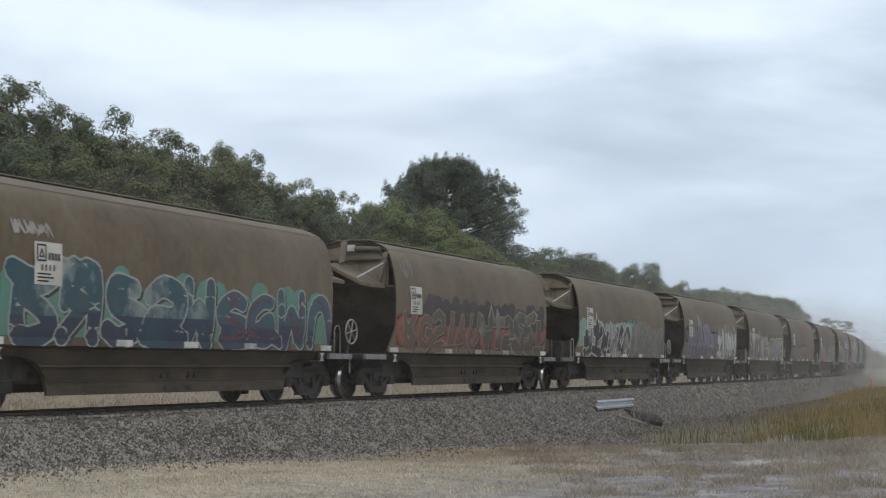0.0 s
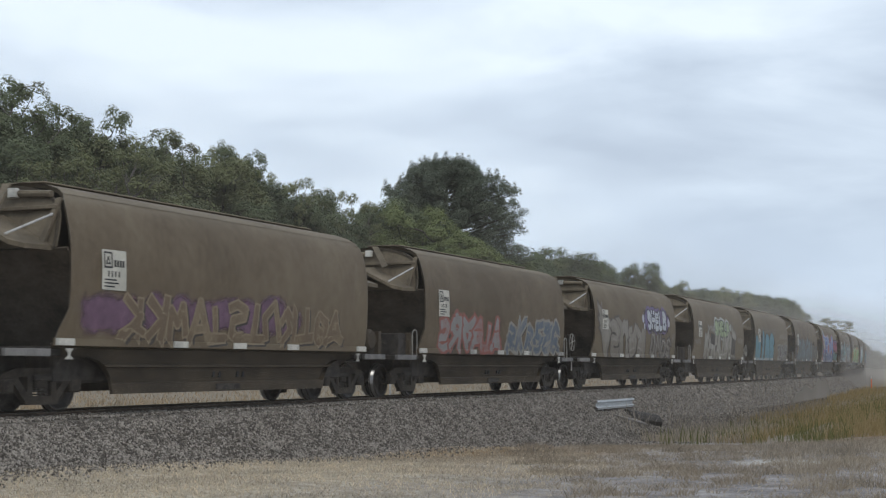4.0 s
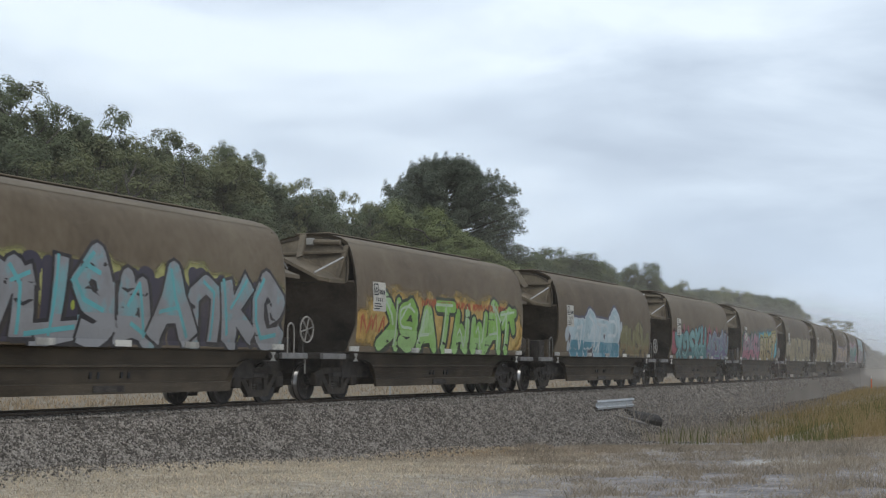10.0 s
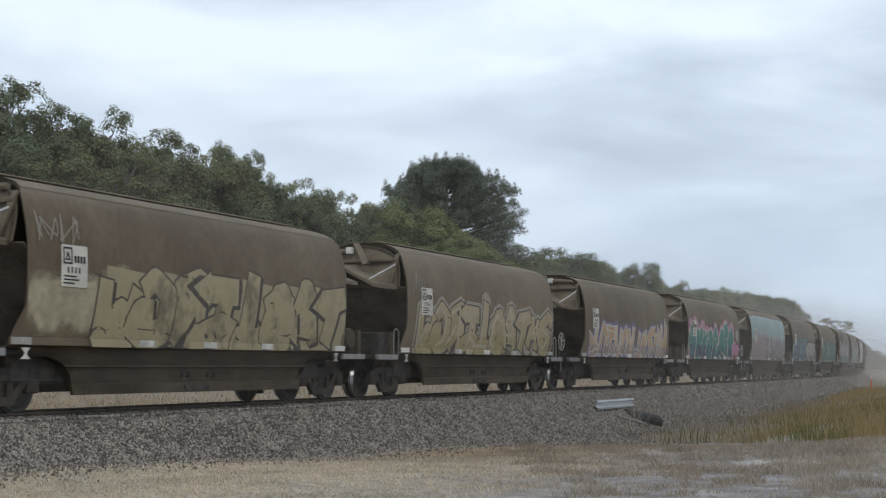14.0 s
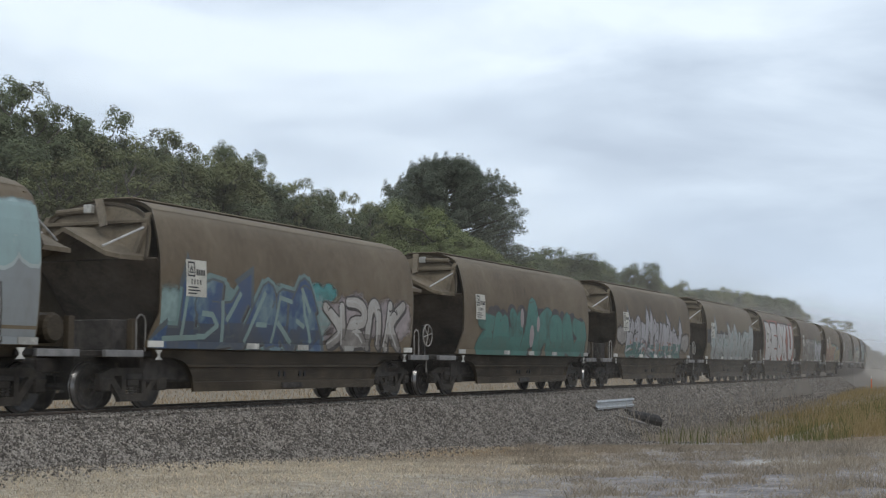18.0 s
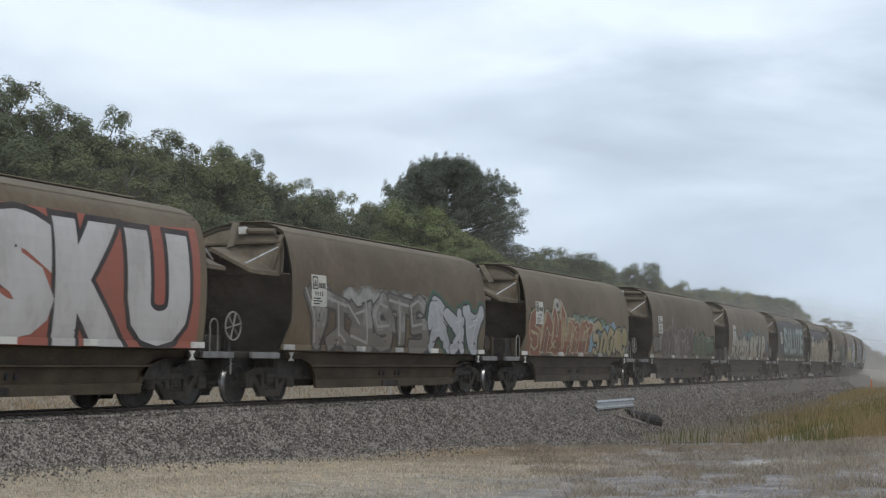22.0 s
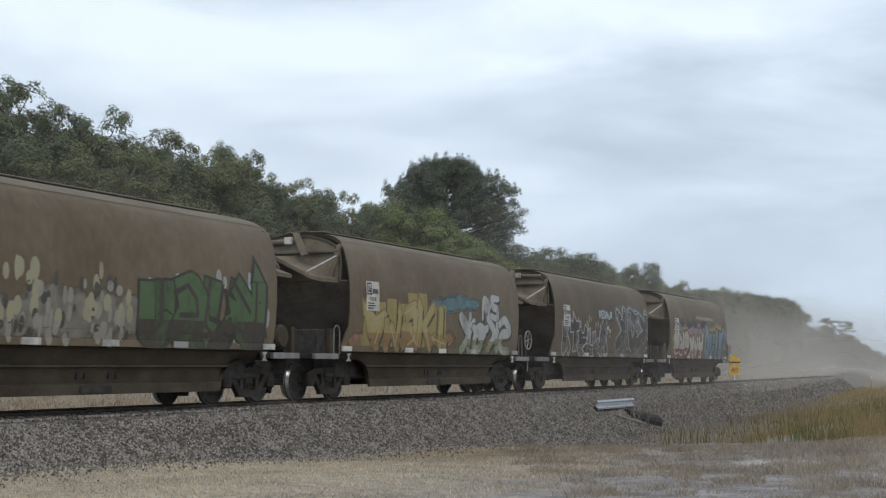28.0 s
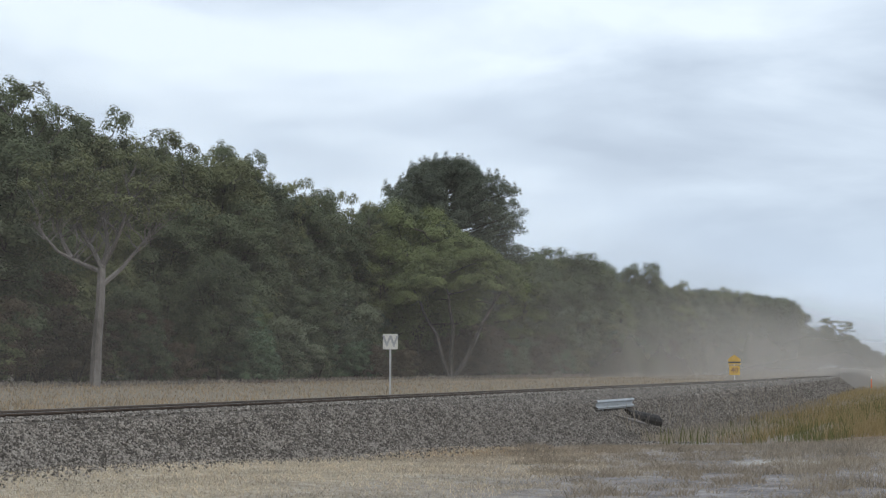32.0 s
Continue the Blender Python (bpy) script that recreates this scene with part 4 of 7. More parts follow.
# open crowns that stand up out of the leaf line: kind, x, y, height, breadth
SKYLINE = (("open", 63.2, 40.0, 18.2, 0.75), ("sparse", 66.4, 40.0, 18.0, 0.95), ("open", 68.4, 40.5, 17.4, 0.6), ("open", 72.8, 40.0, 17.8, 0.72), ("open", 71.4, 40.6, 17.3, 0.7), ("open", 74.4, 40.3, 17.1, 0.65), ("sparse", 80.4, 40.0, 17.7, 0.95), ("open", 82.4, 40.4, 17.2, 0.6), ("open", 86.8, 40.0, 17.8, 0.7),
           ("sparse", 89.6, 40.2, 17.5, 0.8), ("open", 91.9, 40.0, 17.5, 0.62), ("sparse", 97.0, 40.0, 16.5, 0.7), ("sparse", 99.2, 40.0, 16.3, 0.75), ("sparse", 104.8, 40.0, 16.0, 0.7), ("open", 103.4, 40.4, 15.3, 0.5),
           ("sparse", 110.6, 40.0, 16.3, 0.7), ("dark", 165.0, 40.0, 15.6, 1.25), ("dark", 197.7, 40.0, 16.2, 0.85), ("olive", 218.0, 40.0, 14.6, 0.8), ("olive", 256.0, 40.0, 15.6, 1.0))
for kind, x, y, h, fat in SKYLINE:
    tr = plant(kind, x, y, h, None, fat)
    if kind in ("open", "sparse"):
        SWAY.append(tr)
for x, y, h, fat in ((113.5, 36.0, 15.9, 1.0), (118.0, 35.2, 14.4, 0.9), (128.0, 35.0, 12.2, 1.2), (137.0, 36.0, 12.6, 1.2)):
    plant("bright", x, y, h, None, fat * 0.8)
rng = random.Random(23)
x = 57.0
while x < 330:
    plant(rng.choice(("olive", "dark", "dark")), x, 41.0, leaf_line(x, 41.0, 1.6) - rng.uniform(0.0, 1.0), None, rng.uniform(0.75, 0.95))
    x += rng.uniform(3.4, 5.2) * (1 + x / 300)
big_pine = pine()
big_pine.matrix_basis = Matrix.Translation((127.6, 38.8, ground_z(127.6, 38.8))) @ Matrix.Rotation(radians(-66), 4, "Z")
spreading_wattle()


rng = random.Random(21)
for row, y0 in enumerate((33.5, 38.0, 43.5, 50.0)):
    x = 34.0 + row * 2
    while x < 300:
        h = leaf_line(x, y0) * rng.uniform(*((0.4, 0.62), (0.62, 0.86), (0.85, 0.97), (0.9, 0.98))[row])
        kind = rng.choice(("olive", "dark", "dark", "grey", "olive", "dark", "bright") if row < 2 else ("olive", "dark", "dark"))
        y = y0 + rng.uniform(-1.5, 1.5)
        if off_track(x, y)[1] > 6 and not (row == 0 and (52 < x < 68 or 100 < x < 119)):
            plant(kind, x, y, h)
        x += rng.uniform(4.2, 6.2) * (1 + x / 300)
# distant trees past the end of the forest and beyond the bend
for x, y, h, kind in ((391.0, 41.0, 15.2, "open"), (345, 44, 13.5, "dark"), (362, 43, 13.4, "olive"), (380, 44, 12.4, "dark"), (396, 46, 11.5, "olive"), (418, 43, 11.4, "dark"), (434, 44, 10, "olive"), (450, 43, 9.2, "dark"),
                      (466, 44, 8.4, "olive"), (484, 43, 7.4, "dark"), (504, 43, 6.4, "olive"), (526, 43, 5.4, "dark"), (550, 43, 4.8, "olive"), (575, 42, 4.5, "dark"), (600, 40, 4.5, "olive"), (630, 36, 4.5, "dark"), (660, 30, 4.5, "olive")):
    if abs(off_track(x, y)[1]) > 6:
        plant(kind, x, y, h, None, 1.7 if kind == "open" else 1.3)

BUSHES = [bush("bush", 5.2, 3.0, M_LEAF[3], 31, "grey-green bush with loose foliage at the forest edge"), bush("bush", 5.6, 3.1, M_LEAF[1], 32, "dark green bush at the forest edge"),
          bush("bush", 5.0, 3.0, M_BROWN, 35, "brown-tinged bush at the forest edge, darkened for shade under the crowns"), bush("bush", 4.8, 2.9, M_LEAF[0], 33, "olive-green bush at the forest edge"), bush("bush", 5.0, 2.8, M_FRESH, 34, "fresh green bush at the forest edge")]
fresh = [True] * 5
x = 36.0
while x < 290:
    for y0, big in ((31.0, 0.55), (33.5, 0.85), (37.5, 1.1), (42.0, 1.1), (47.0, 1.3)):
        j = rng.randrange(5)
        bx, by = x + rng.uniform(-1.5, 1.5), y0 + rng.uniform(-1.2, 1.2)
        if off_track(bx, by)[1] < 5 or (50 < bx < 66 and by < 33) or (102 < bx < 113 and by < 33):
            continue
        k_ = big * rng.uniform(0.75, 1.25)
        if noise.noise((bx * 0.12, by * 0.12, 8.0)) > 0.05 and rng.random() < 0.7:
            j = 2
        m = Matrix.Translation((bx, by, ground_z(bx, by) - 0.05)) @ Matrix.Rotation(rng.uniform(0, 6.28), 4, "Z") @ Matrix.Diagonal((k_, k_, k_, 1))
        if fresh[j]:
            BUSHES[j].matrix_basis, fresh[j] = m, False
        else:
            again(BUSHES[j], m)
    x += rng.uniform(2.6, 3.8) * (1 + x / 400)


def pale_gum():
    """The old gum at the forest edge: a pale trunk that forks into long spreading bare limbs and fine twigs."""
    r2 = random.Random(77)
    root = new("pale_gum_tree")
    root.matrix_basis = Matrix.Translation((59.4, 28.9, ground_z(59.4, 28.9) - 0.1)) @ Matrix.Rotation(radians(-66), 4, "Z")
    paths = [([(0, 0, -0.2), (0.05, 0, 2.2), (0.2, 0, 4.4), (0.22, 0, 6.2)], [0.33, 0.27, 0.24, 0.21])]
    forks = (((0.22, 0, 6.0), (-0.7, 0, 6.5), (-1.8, -0.3, 7.4), (-3.1, -0.5, 9.8)), ((0.22, 0, 5.3), (1.1, 0.2, 6.2), (1.8, 0.3, 7.6), (2.9, 0.6, 10.0)),
             ((0.22, 0, 6.2), (-0.3, 0.3, 7.6), (-0.9, 0.6, 9.0), (-1.7, 0.8, 11.4)), ((0.22, 0.1, 6.2), (0.4, 0.3, 7.8), (0.3, 0.2, 9.4), (0.1, 0.0, 12.0)),
             ((0.3, 0.1, 6.6), (0.9, -0.4, 8.0), (1.3, -0.7, 9.4), (1.7, -0.8, 11.6)), ((-1.2, -0.1, 6.9), (-1.7, 0.4, 8.0), (-2.0, 0.6, 9.2), (-2.3, 0.5, 11.0)))
    forks = [tuple((a * 1.1, b, c if c < 6.2 else 6.2 + (c - 6.2) * 0.7) for a, b, c in f_) for f_ in forks]
    cs, rs, hubs = [], [], []
    for f_ in forks:
        paths.append((f_, [0.15, 0.12, 0.085, 0.03]))
        for j in range(13):
            seg = r2.choice((1, 2, 2))
            b = Vector(f_[seg]).lerp(Vector(f_[seg + 1]), r2.random())
            e_ = b + Vector((r2.uniform(-1.5, 1.5), r2.uniform(-1.0, 1.0), r2.uniform(0.5, 1.6)))
            paths.append((crooked(r2, b, e_, 3, 0.12), [0.045, 0.033, 0.022, 0.012]))
            for k_ in range(3):
                g_ = e_ + Vector((r2.uniform(-.7, .7), r2.uniform(-.5, .5), r2.uniform(0.3, 1.1)))
                paths.append((crooked(r2, b.lerp(e_, 0.6), g_, 2, 0.06), [0.02, 0.014, 0.007]))
                if g_.z > 8.4:
                    cs.append(g_)
                    rs.append(r2.uniform(0.3, 0.6))
                    hubs.append(g_ - Vector((0, 0, 0.6)))
    part("trunk", limbs(paths, 6), M_PALEBARK, root, "pale smooth forked trunk")
    part("crown", leaf_mesh("crown", cs, rs, 330, 0.085, M_LEAF[0], 7, hubs=hubs), None, root)
    return tagged(root, "old gum with a pale forked trunk and thin crown", "tree")


pale = pale_gum()


# ---- grass and reeds ----
def blades(name, count, place, height, width, material, label, seed, lean=0.35):
    R, rg = np.random.RandomState(seed), random.Random(seed)
    base = np.array([place(rg) for _ in range(count)])
    h = base[:, 3:4] * height * (0.6 + 0.8 * R.rand(count, 1))
    base = base[:, :3]
    a = R.rand(count, 1) * 2 * np.pi
    side = np.concatenate([np.cos(a), np.sin(a), 0 * a], 1) * width * (0.6 + 0.8 * R.rand(count, 1))
    tip = base + np.concatenate([R.randn(count, 2) * lean * h, h], 1)
    mid_ = base * 0.5 + tip * 0.5 + np.concatenate([0 * h, 0 * h, 0.08 * h], 1)
    v = np.stack([base - side, base + side, mid_ + side * 0.7, tip, mid_ - side * 0.7], 1).reshape(-1, 3)
    o = 5 * np.arange(count)[:, None]
    faces = (o + np.array([[0, 1, 2, 3, 4]])).tolist()
    return tagged(new(name, mesh_of(name, v.tolist(), faces, material)), label, "grass", kind="stuff")


def strip(rg):
    x = 30 + 220 * rg.random() ** 1.7
    s_, d = x, 2.6 + 28 * rg.random() ** 1.3
    bx, by = beside(s_, d)
    clump_ = 0.6 + 0.8 * abs(noise.noise((bx * 0.35, by * 0.35, 2.0)))
    return bx, by, ground_z(bx, by) - 0.02, clump_


blades("dry_grass", 26000, strip, 0.19, 0.02, M_DRY, "dry straw-coloured grass between the track and the forest", 41)


def forest_edge(rg):
    bx, by = 35 + 240 * rg.random() ** 1.5, 28.5 + 4 * rg.random()
    if off_track(bx, by)[1] < 3:
        by = beside(bx, 4)[1]
    return bx, by, ground_z(bx, by) - 0.02, 1.0


blades("grey_grass", 11000, forest_edge, 0.26, 0.035, M_GREYGRASS, "grey dead grass and litter under the forest edge", 42, 0.6)


def reed_place(rg):
    while True:
        x, y = 42 + 52 * rg.random() ** 1.6, -4.5 - 16.7 * rg.random()
        edge = 45.0 + 1.6 * noise.noise((y * 0.5, 0, 9.0)) + 0.15 * max(0, -12 - y)
        if x > edge and noise.noise((x * 0.35, y * 0.5, 4.0)) > -0.1 and not (-7.0 < y + 0.02 * (x - 58) ** 2 * 0.1 < -6.4 and x > 48) and (y < -5.6 or rg.random() < 0.3):
            break
    tall = 1.0 + 0.6 * smooth(-9, -14, y) + 0.7 * max(0, noise.noise((x * 0.6, y * 0.6, 7.0))) + (0.5 if y > -8 and x < 46.5 else 0)
    return x, y, ground_z(x, y) - 0.02, tall


blades("green_reeds", 7000, reed_place, 0.4, 0.011, M_REED, "green reeds and rushes in the drain", 43, 0.18)
blades("golden_grass", 24000, lambda rg: (lambda p: (p[0] + 2.5, p[1] - 1.5, ground_z(p[0] + 2.5, p[1] - 1.5) - 0.02, 0.8))(reed_place(rg)), 0.46, 0.012, M_GOLD, "golden ripening grass behind the reeds", 44, 0.3)


def wet_weeds(rg):
    x = 48 + 66 * rg.random() ** 1.4
    y = -3.3 - 3.6 * rg.random() - 0.02 * (x - 48)
    return x, y, ground_z(x, y) - 0.02, 1.0 if noise.noise((x * 0.5, y * 0.7, 6.0)) > 0 else 0.6


blades("drain_weeds", 9000, wet_weeds, 0.28, 0.014, M_GREYGRASS, "thin grey-brown weeds along the drain", 51, 0.25)
blades("drain_rushes", 900, wet_weeds, 0.42, 0.010, M_REED, "scattered green rushes along the drain", 52, 0.2)


def far_verge(rg):
    s_ = 62 + 90 * rg.random() ** 1.3
    x, y = beside(s_, -slope_width(s_) - 0.2 - 9.5 * rg.random())
    return x, y, ground_z(x, y) - 0.02, 0.6 + 0.9 * abs(noise.noise((x * 0.3, y * 0.5, 14.0)))


blades("verge_grass", 11000, far_verge, 0.5, 0.022, M_GOLD, "golden-green grass along the foot of the far bank", 55, 0.25)


def stubble(rg):
    while True:
        x, y = 14 + 31 * rg.random(), -5.0 - 11.5 * rg.random()
        if noise.noise((x * 0.45, y * 0.45, 12.0)) + 0.028 * (x - 26) > 0.0:
            return x, y, ground_z(x, y) - 0.01, 1.0


blades("dead_grass", 24000, stubble, 0.075, 0.006, M_GREYGRASS, "short grey dead grass on bare soil", 45, 0.7)


def tussock(rg):
    while True:
        x, y = 16 + 30 * rg.random(), -4.5 - 12.5 * rg.random()
        v_ = noise.noise((x * 1.1, y * 1.1, 23.0)) + 0.5 * noise.noise((x * 3.1, y * 3.1, 5.0))
        if v_ > 0.16 and y < 0.48 * (x - 38.5) - 1.0:
            return x, y, ground_z(x, y) - 0.01, 0.5 + 1.1 * min(0.7, v_)


blades("dark_tussocks", 30000, tussock, 0.12, 0.006, M_TUSSOCK, "low dark grey-brown tussocks on bare soil", 53, 0.6)


def pale_stalks(rg):
    while True:
        x, y = 20 + 18 * rg.random(), -9.5 - 7 * rg.random()
        if y < -17.5 + 0.25 * x - 1.2 and noise.noise((x * 0.8, y * 0.8, 17.0)) > -0.1:
            return x, y, ground_z(x, y) - 0.01, 1.0


blades("pale_stalks", 5000, pale_stalks, 0.2, 0.005, M_GREYGRASS, "thin pale dead grass stalks", 48, 0.3)


def gravel_stubble(rg):
    while True:
        x, y = 12 + 24 * rg.random() ** 1.2, -2.2 - 9.5 * rg.random()
        if math.hypot((x - 15) / 18, (y + 3.5) / 7) < 1 and -y > slope_width(x) + 0.3:
            return x, y, ground_z(x, y) - 0.006, 1.0


blades("gravel_stubble", 22000, gravel_stubble, 0.042, 0.007, M_STUBBLE, "short bleached stubble standing in pale gravel", 54, 0.5)


def litter(rg):
    x, y = 13 + 34 * rg.random() ** 1.2, -3.6 - 13 * rg.random()
    return x, y, ground_z(x, y) - 0.004, 1.0


blades("ground_litter", 26000, litter, 0.03, 0.008, M_GREYGRASS, "dead leaf and grass litter on the ground", 49, 1.6)


def bank_weeds(rg):
    s_ = 47 + 40 * rg.random()
    d = -slope_width(s_) - 1.2 + 2.4 * rg.random() ** 2
    x, y = beside(s_, d)
    return x, y, max(ground_z(x, y), foot(s_) + (-0.16 - foot(s_)) * min(1, max(0, (d + slope_width(s_)) / (slope_width(s_) - 1.35)))) - 0.02, 1.0


blades("bank_weeds", 2600, bank_weeds, 0.4, 0.010, M_GREYGRASS, "thin dry weeds growing up the ballast bank", 46, 0.25)


# ---- culvert, signs, stake ----
def beam_rail():
    root = new("guard_rail")
    prof = ((0.0, -0.16), (0.035, -0.155), (0.045, -0.10), (0.0, -0.055), (0.0, 0.055), (0.045, 0.10), (0.035, 0.155), (0.0, 0.16))
    x0, x1, y, z = 46.7, 51.1, -2.12, -0.53
    v, f_ = [], []
    for x in (x0, x1):
        for o, h in prof:
            v.append((x, y - o * 1.8, z + h))
        for o, h in prof[::-1]:
            v.append((x, y - o * 1.8 + 0.012, z + h))
    w = 2 * len(prof)
    for j in range(w):
        f_.append((j, (j + 1) % w, w + (j + 1) % w, w + j))
    part("beam", mesh_of("beam", v, f_, M_GALV), None, root, "galvanised corrugated steel beam")
    for x in (47.6, 50.3):
        part("post", box(x - 0.05, x + 0.05, y + 0.03, y + 0.14, z - 0.6, z + 0.12, 0.01), M_GALV, root)
    return tagged(root, "short galvanised steel guard rail over the culvert", "guard rail")


beam_rail()
culvert = new("culvert")
part("headwall", plate([(48.0, -2.32, -0.86), (50.6, -2.62, -1.18), (50.4, -2.9, -1.32), (48.6, -2.55, -1.0)], 0.14, (0.0, 0.5, -0.86)), M_CONC, culvert, "pale slab of broken concrete")
part("pipe", rod([(49.9, -2.2, -1.02), (50.8, -2.5, -1.16), (51.4, -2.66, -1.23), (51.9, -2.76, -1.29)], 0.3, 14, None, [0.28, 0.3, 0.3, 0.3]), M_DARK, culvert, "dark half-buried drain pipe")
part("apron", plate([(50.0, -3.4, -1.68), (54.6, -3.8, -1.68), (54.4, -5.2, -1.76), (49.6, -4.8, -1.76)], 0.1, (0, 0, -1)), M_CONC, culvert, "silted concrete apron")
tagged(culvert, "dark concrete drain culvert at the foot of the ballast bank", "culvert")


def face_west(x, y, turn_):
    return Matrix.Translation((x, y, ground_z(x, y))) @ Matrix.Rotation(radians(turn_), 4, "Z")


board = new("whistle_board")
part("post", box(-0.035, 0.035, 0.0, 0.05, -0.2, 2.3, 0.005), M_STRUT, board)
bplate = part("plate", box(-0.27, 0.27, -0.012, 0.0, 1.83, 2.39, 0.004), M_WHITE, board, "white square plate")
wl_ = part("letter", LETTER_W, None, bplate, "grey letter")
LETTER_W.materials[0] = M_SIGNGREY
wl_.location = (0, -0.016, 2.11)
board.matrix_basis = face_west(46.2, 5.5, -62)
tagged(board, "white square railway board with a grey letter on a grey post", "sign")

speed = new("speed_sign")
part("post", box(-0.035, 0.035, 0.0, 0.06, -0.2, 1.4, 0.005), M_STRUT, speed)
part("upper_plate", plate([(-0.42, -0.01, 1.35), (0.42, -0.01, 1.35), (0.42, -0.01, 1.72), (0.0, -0.01, 2.05), (-0.42, -0.01, 1.72)], 0.015, (0, 1, 0)), M_YELLOW, speed, "yellow pointed plate")
part("stripe", box(-0.42, 0.42, -0.02, -0.011, 1.44, 1.56), M_BLACK, speed)
low = part("lower_plate", box(-0.36, 0.36, -0.012, 0.003, 0.62, 1.28, 0.004), M_YELLOW, speed, "yellow speed plate")
nm = part("number", NUMBER_40, None, low)
NUMBER_40.materials[0] = M_AMBER
nm.location = (0, -0.016, 0.95)
speed.matrix_basis = face_west(99, 4.6, -74)
tagged(speed, "yellow railway speed sign on a post beside the track", "sign")

for x, y, h in ((190, 6.5, 1.3), (217, 6.0, 2.0), (240, 20, 1.3)):
    post = new("marker_post")
    part("post", box(-0.06, 0.06, -0.06, 0.06, -0.1, h, 0.01), M_WHITE, post)
    part("cap", box(-0.22, 0.22, -0.02, 0.02, h * 0.55, h, 0.01), M_WHITE, post)
    post.matrix_basis = face_west(x, y, -80)
    tagged(post, "small white marker post beside the track", "post", "white markers along the track")

stake = new("survey_stake")
part("shaft", box(-0.03, 0.03, -0.03, 0.03, -0.2, 1.25, 0.008), M_ORANGE, stake)
part("tip", box(-0.035, 0.035, -0.035, 0.035, 1.05, 1.27, 0.008), M_WHITE, stake)
stake.matrix_basis = face_west(122, -1.7, 0)
tagged(stake, "thin orange stake at the edge of the bank", "stake")


# ---- dust hanging over the line, and two added veils of glare ----
def veil(x, y, wide, high, dense, seed, along=False):
    """A soft-edged bank of dust (for two, of added glare), seen across; its thickness fades to nothing at the rim."""
    across = Vector((-(y - EYE.y), x, 0)).normalized()
    away = Vector((x, y - EYE.y, 0)).normalized()
    if along:
        across, away = Vector((1, 0, 0)), Vector((0, 1, 0))
    nu, nv = 18, 9
    v, th = [], []
    for j in range(nv):
        for i in range(nu):
            u, q = i / (nu - 1), j / (nv - 1)
            p = Vector((x, y, -1.2)) + across * ((u - 0.5) * wide) + away * (3 * math.sin(u * 7 + seed) * q) + Vector((0, 0, q * high))
            if along == "track":
                p = Vector((*beside(x + (u - 0.5) * wide, y), -1.2 + q * high))
            v.append(p)
            th.append(dense * math.sin(math.pi * u) ** 1.2 * (1 - q) ** 1.3)
    f_ = [(j * nu + i, j * nu + i + 1, (j + 1) * nu + i + 1, (j + 1) * nu + i) for j in range(nv - 1) for i in range(nu - 1)]
    me = mesh_of("dust_veil", v, f_, M_DUST_GLARE, True)
    at = me.attributes.new("thick", "FLOAT", "POINT")
    at.data.foreach_set("value", th)
    return me


DUST_GLARE = tagged(new("dust_cloud"), "thin pale dust hanging over the track behind the train, with two veils added as glare", "dust cloud")
# fifth and last veils are added glare that lifts forest and wagon darks
for j, (x, y, wide, high, dense) in enumerate(((92, -3.4, 112, 8.5, 0.4), (128, 2.5, 36, 10, 0.5), (176, 9, 50, 11, 0.55), (240, 19, 70, 14, 0.75),
                                               (84, 21.5, 150, 30, 0.10), (148, 22, 120, 18, 0.5), (214, 23, 150, 17, 0.62), (30, -1.72, 64, 9.5, 0.08))):
    part("dust_veil", veil(x, y, wide, high, dense, j, "track" if j == 0 else j > 3), None, DUST_GLARE)


# ---- paint on the wagon sides ----
PAINTS = {}


def paint(c, c2=None):
    """Spray paint, worn back to the dusty brown underneath in places; c2: a second colour faded into it."""
    c, c2 = ([tuple(0.9 * v + 0.1 * b for v, b in zip(q, (0.13, 0.105, 0.08))) if q else None for q in (c, c2)])
    key = tuple(round(v, 3) for v in (*c, *(c2 or ())))
    if key not in PAINTS and c2:
        PAINTS[key] = surface("faded_two_tone_paint", [tuple(0.75 * v + 0.25 * b for v, b in zip(c, (0.13, 0.105, 0.08))), c, tuple(0.35 * v + 0.65 * b for v, b in zip(c, c2))], 1.1, 7, 0.6, 0, 0.04, 30, (1, 1, 0.8))
    elif key not in PAINTS:
        worn = tuple(0.7 * v + 0.3 * b for v, b in zip(c, (0.15, 0.12, 0.095)))
        PAINTS[key] = surface("worn_spray_paint", [worn, tuple(0.9 * v + 0.1 * b for v, b in zip(c, (0.15, 0.12, 0.095))), c], 1.6, 9, 0.6, 0, 0.04, 30, (1, 1, 0.5))
    return PAINTS[key]


BANDS = [1.14, 1.285] + [1.285 + 0.24 * i for i in range(1, 11)]


def clip(poly, edge, keep_above):
    out = []
    for i, p in enumerate(poly):
        q = poly[(i + 1) % len(poly)]
        a, b = (p[1] - edge, q[1] - edge) if keep_above else (edge - p[1], edge - q[1])
        if a >= 0:
            out.append(p)
        if (a > 0 > b) or (a < 0 < b):
            t = a / (a - b)
            out.append((p[0] + t * (q[0] - p[0]), p[1] + t * (q[1] - p[1])))
    return out


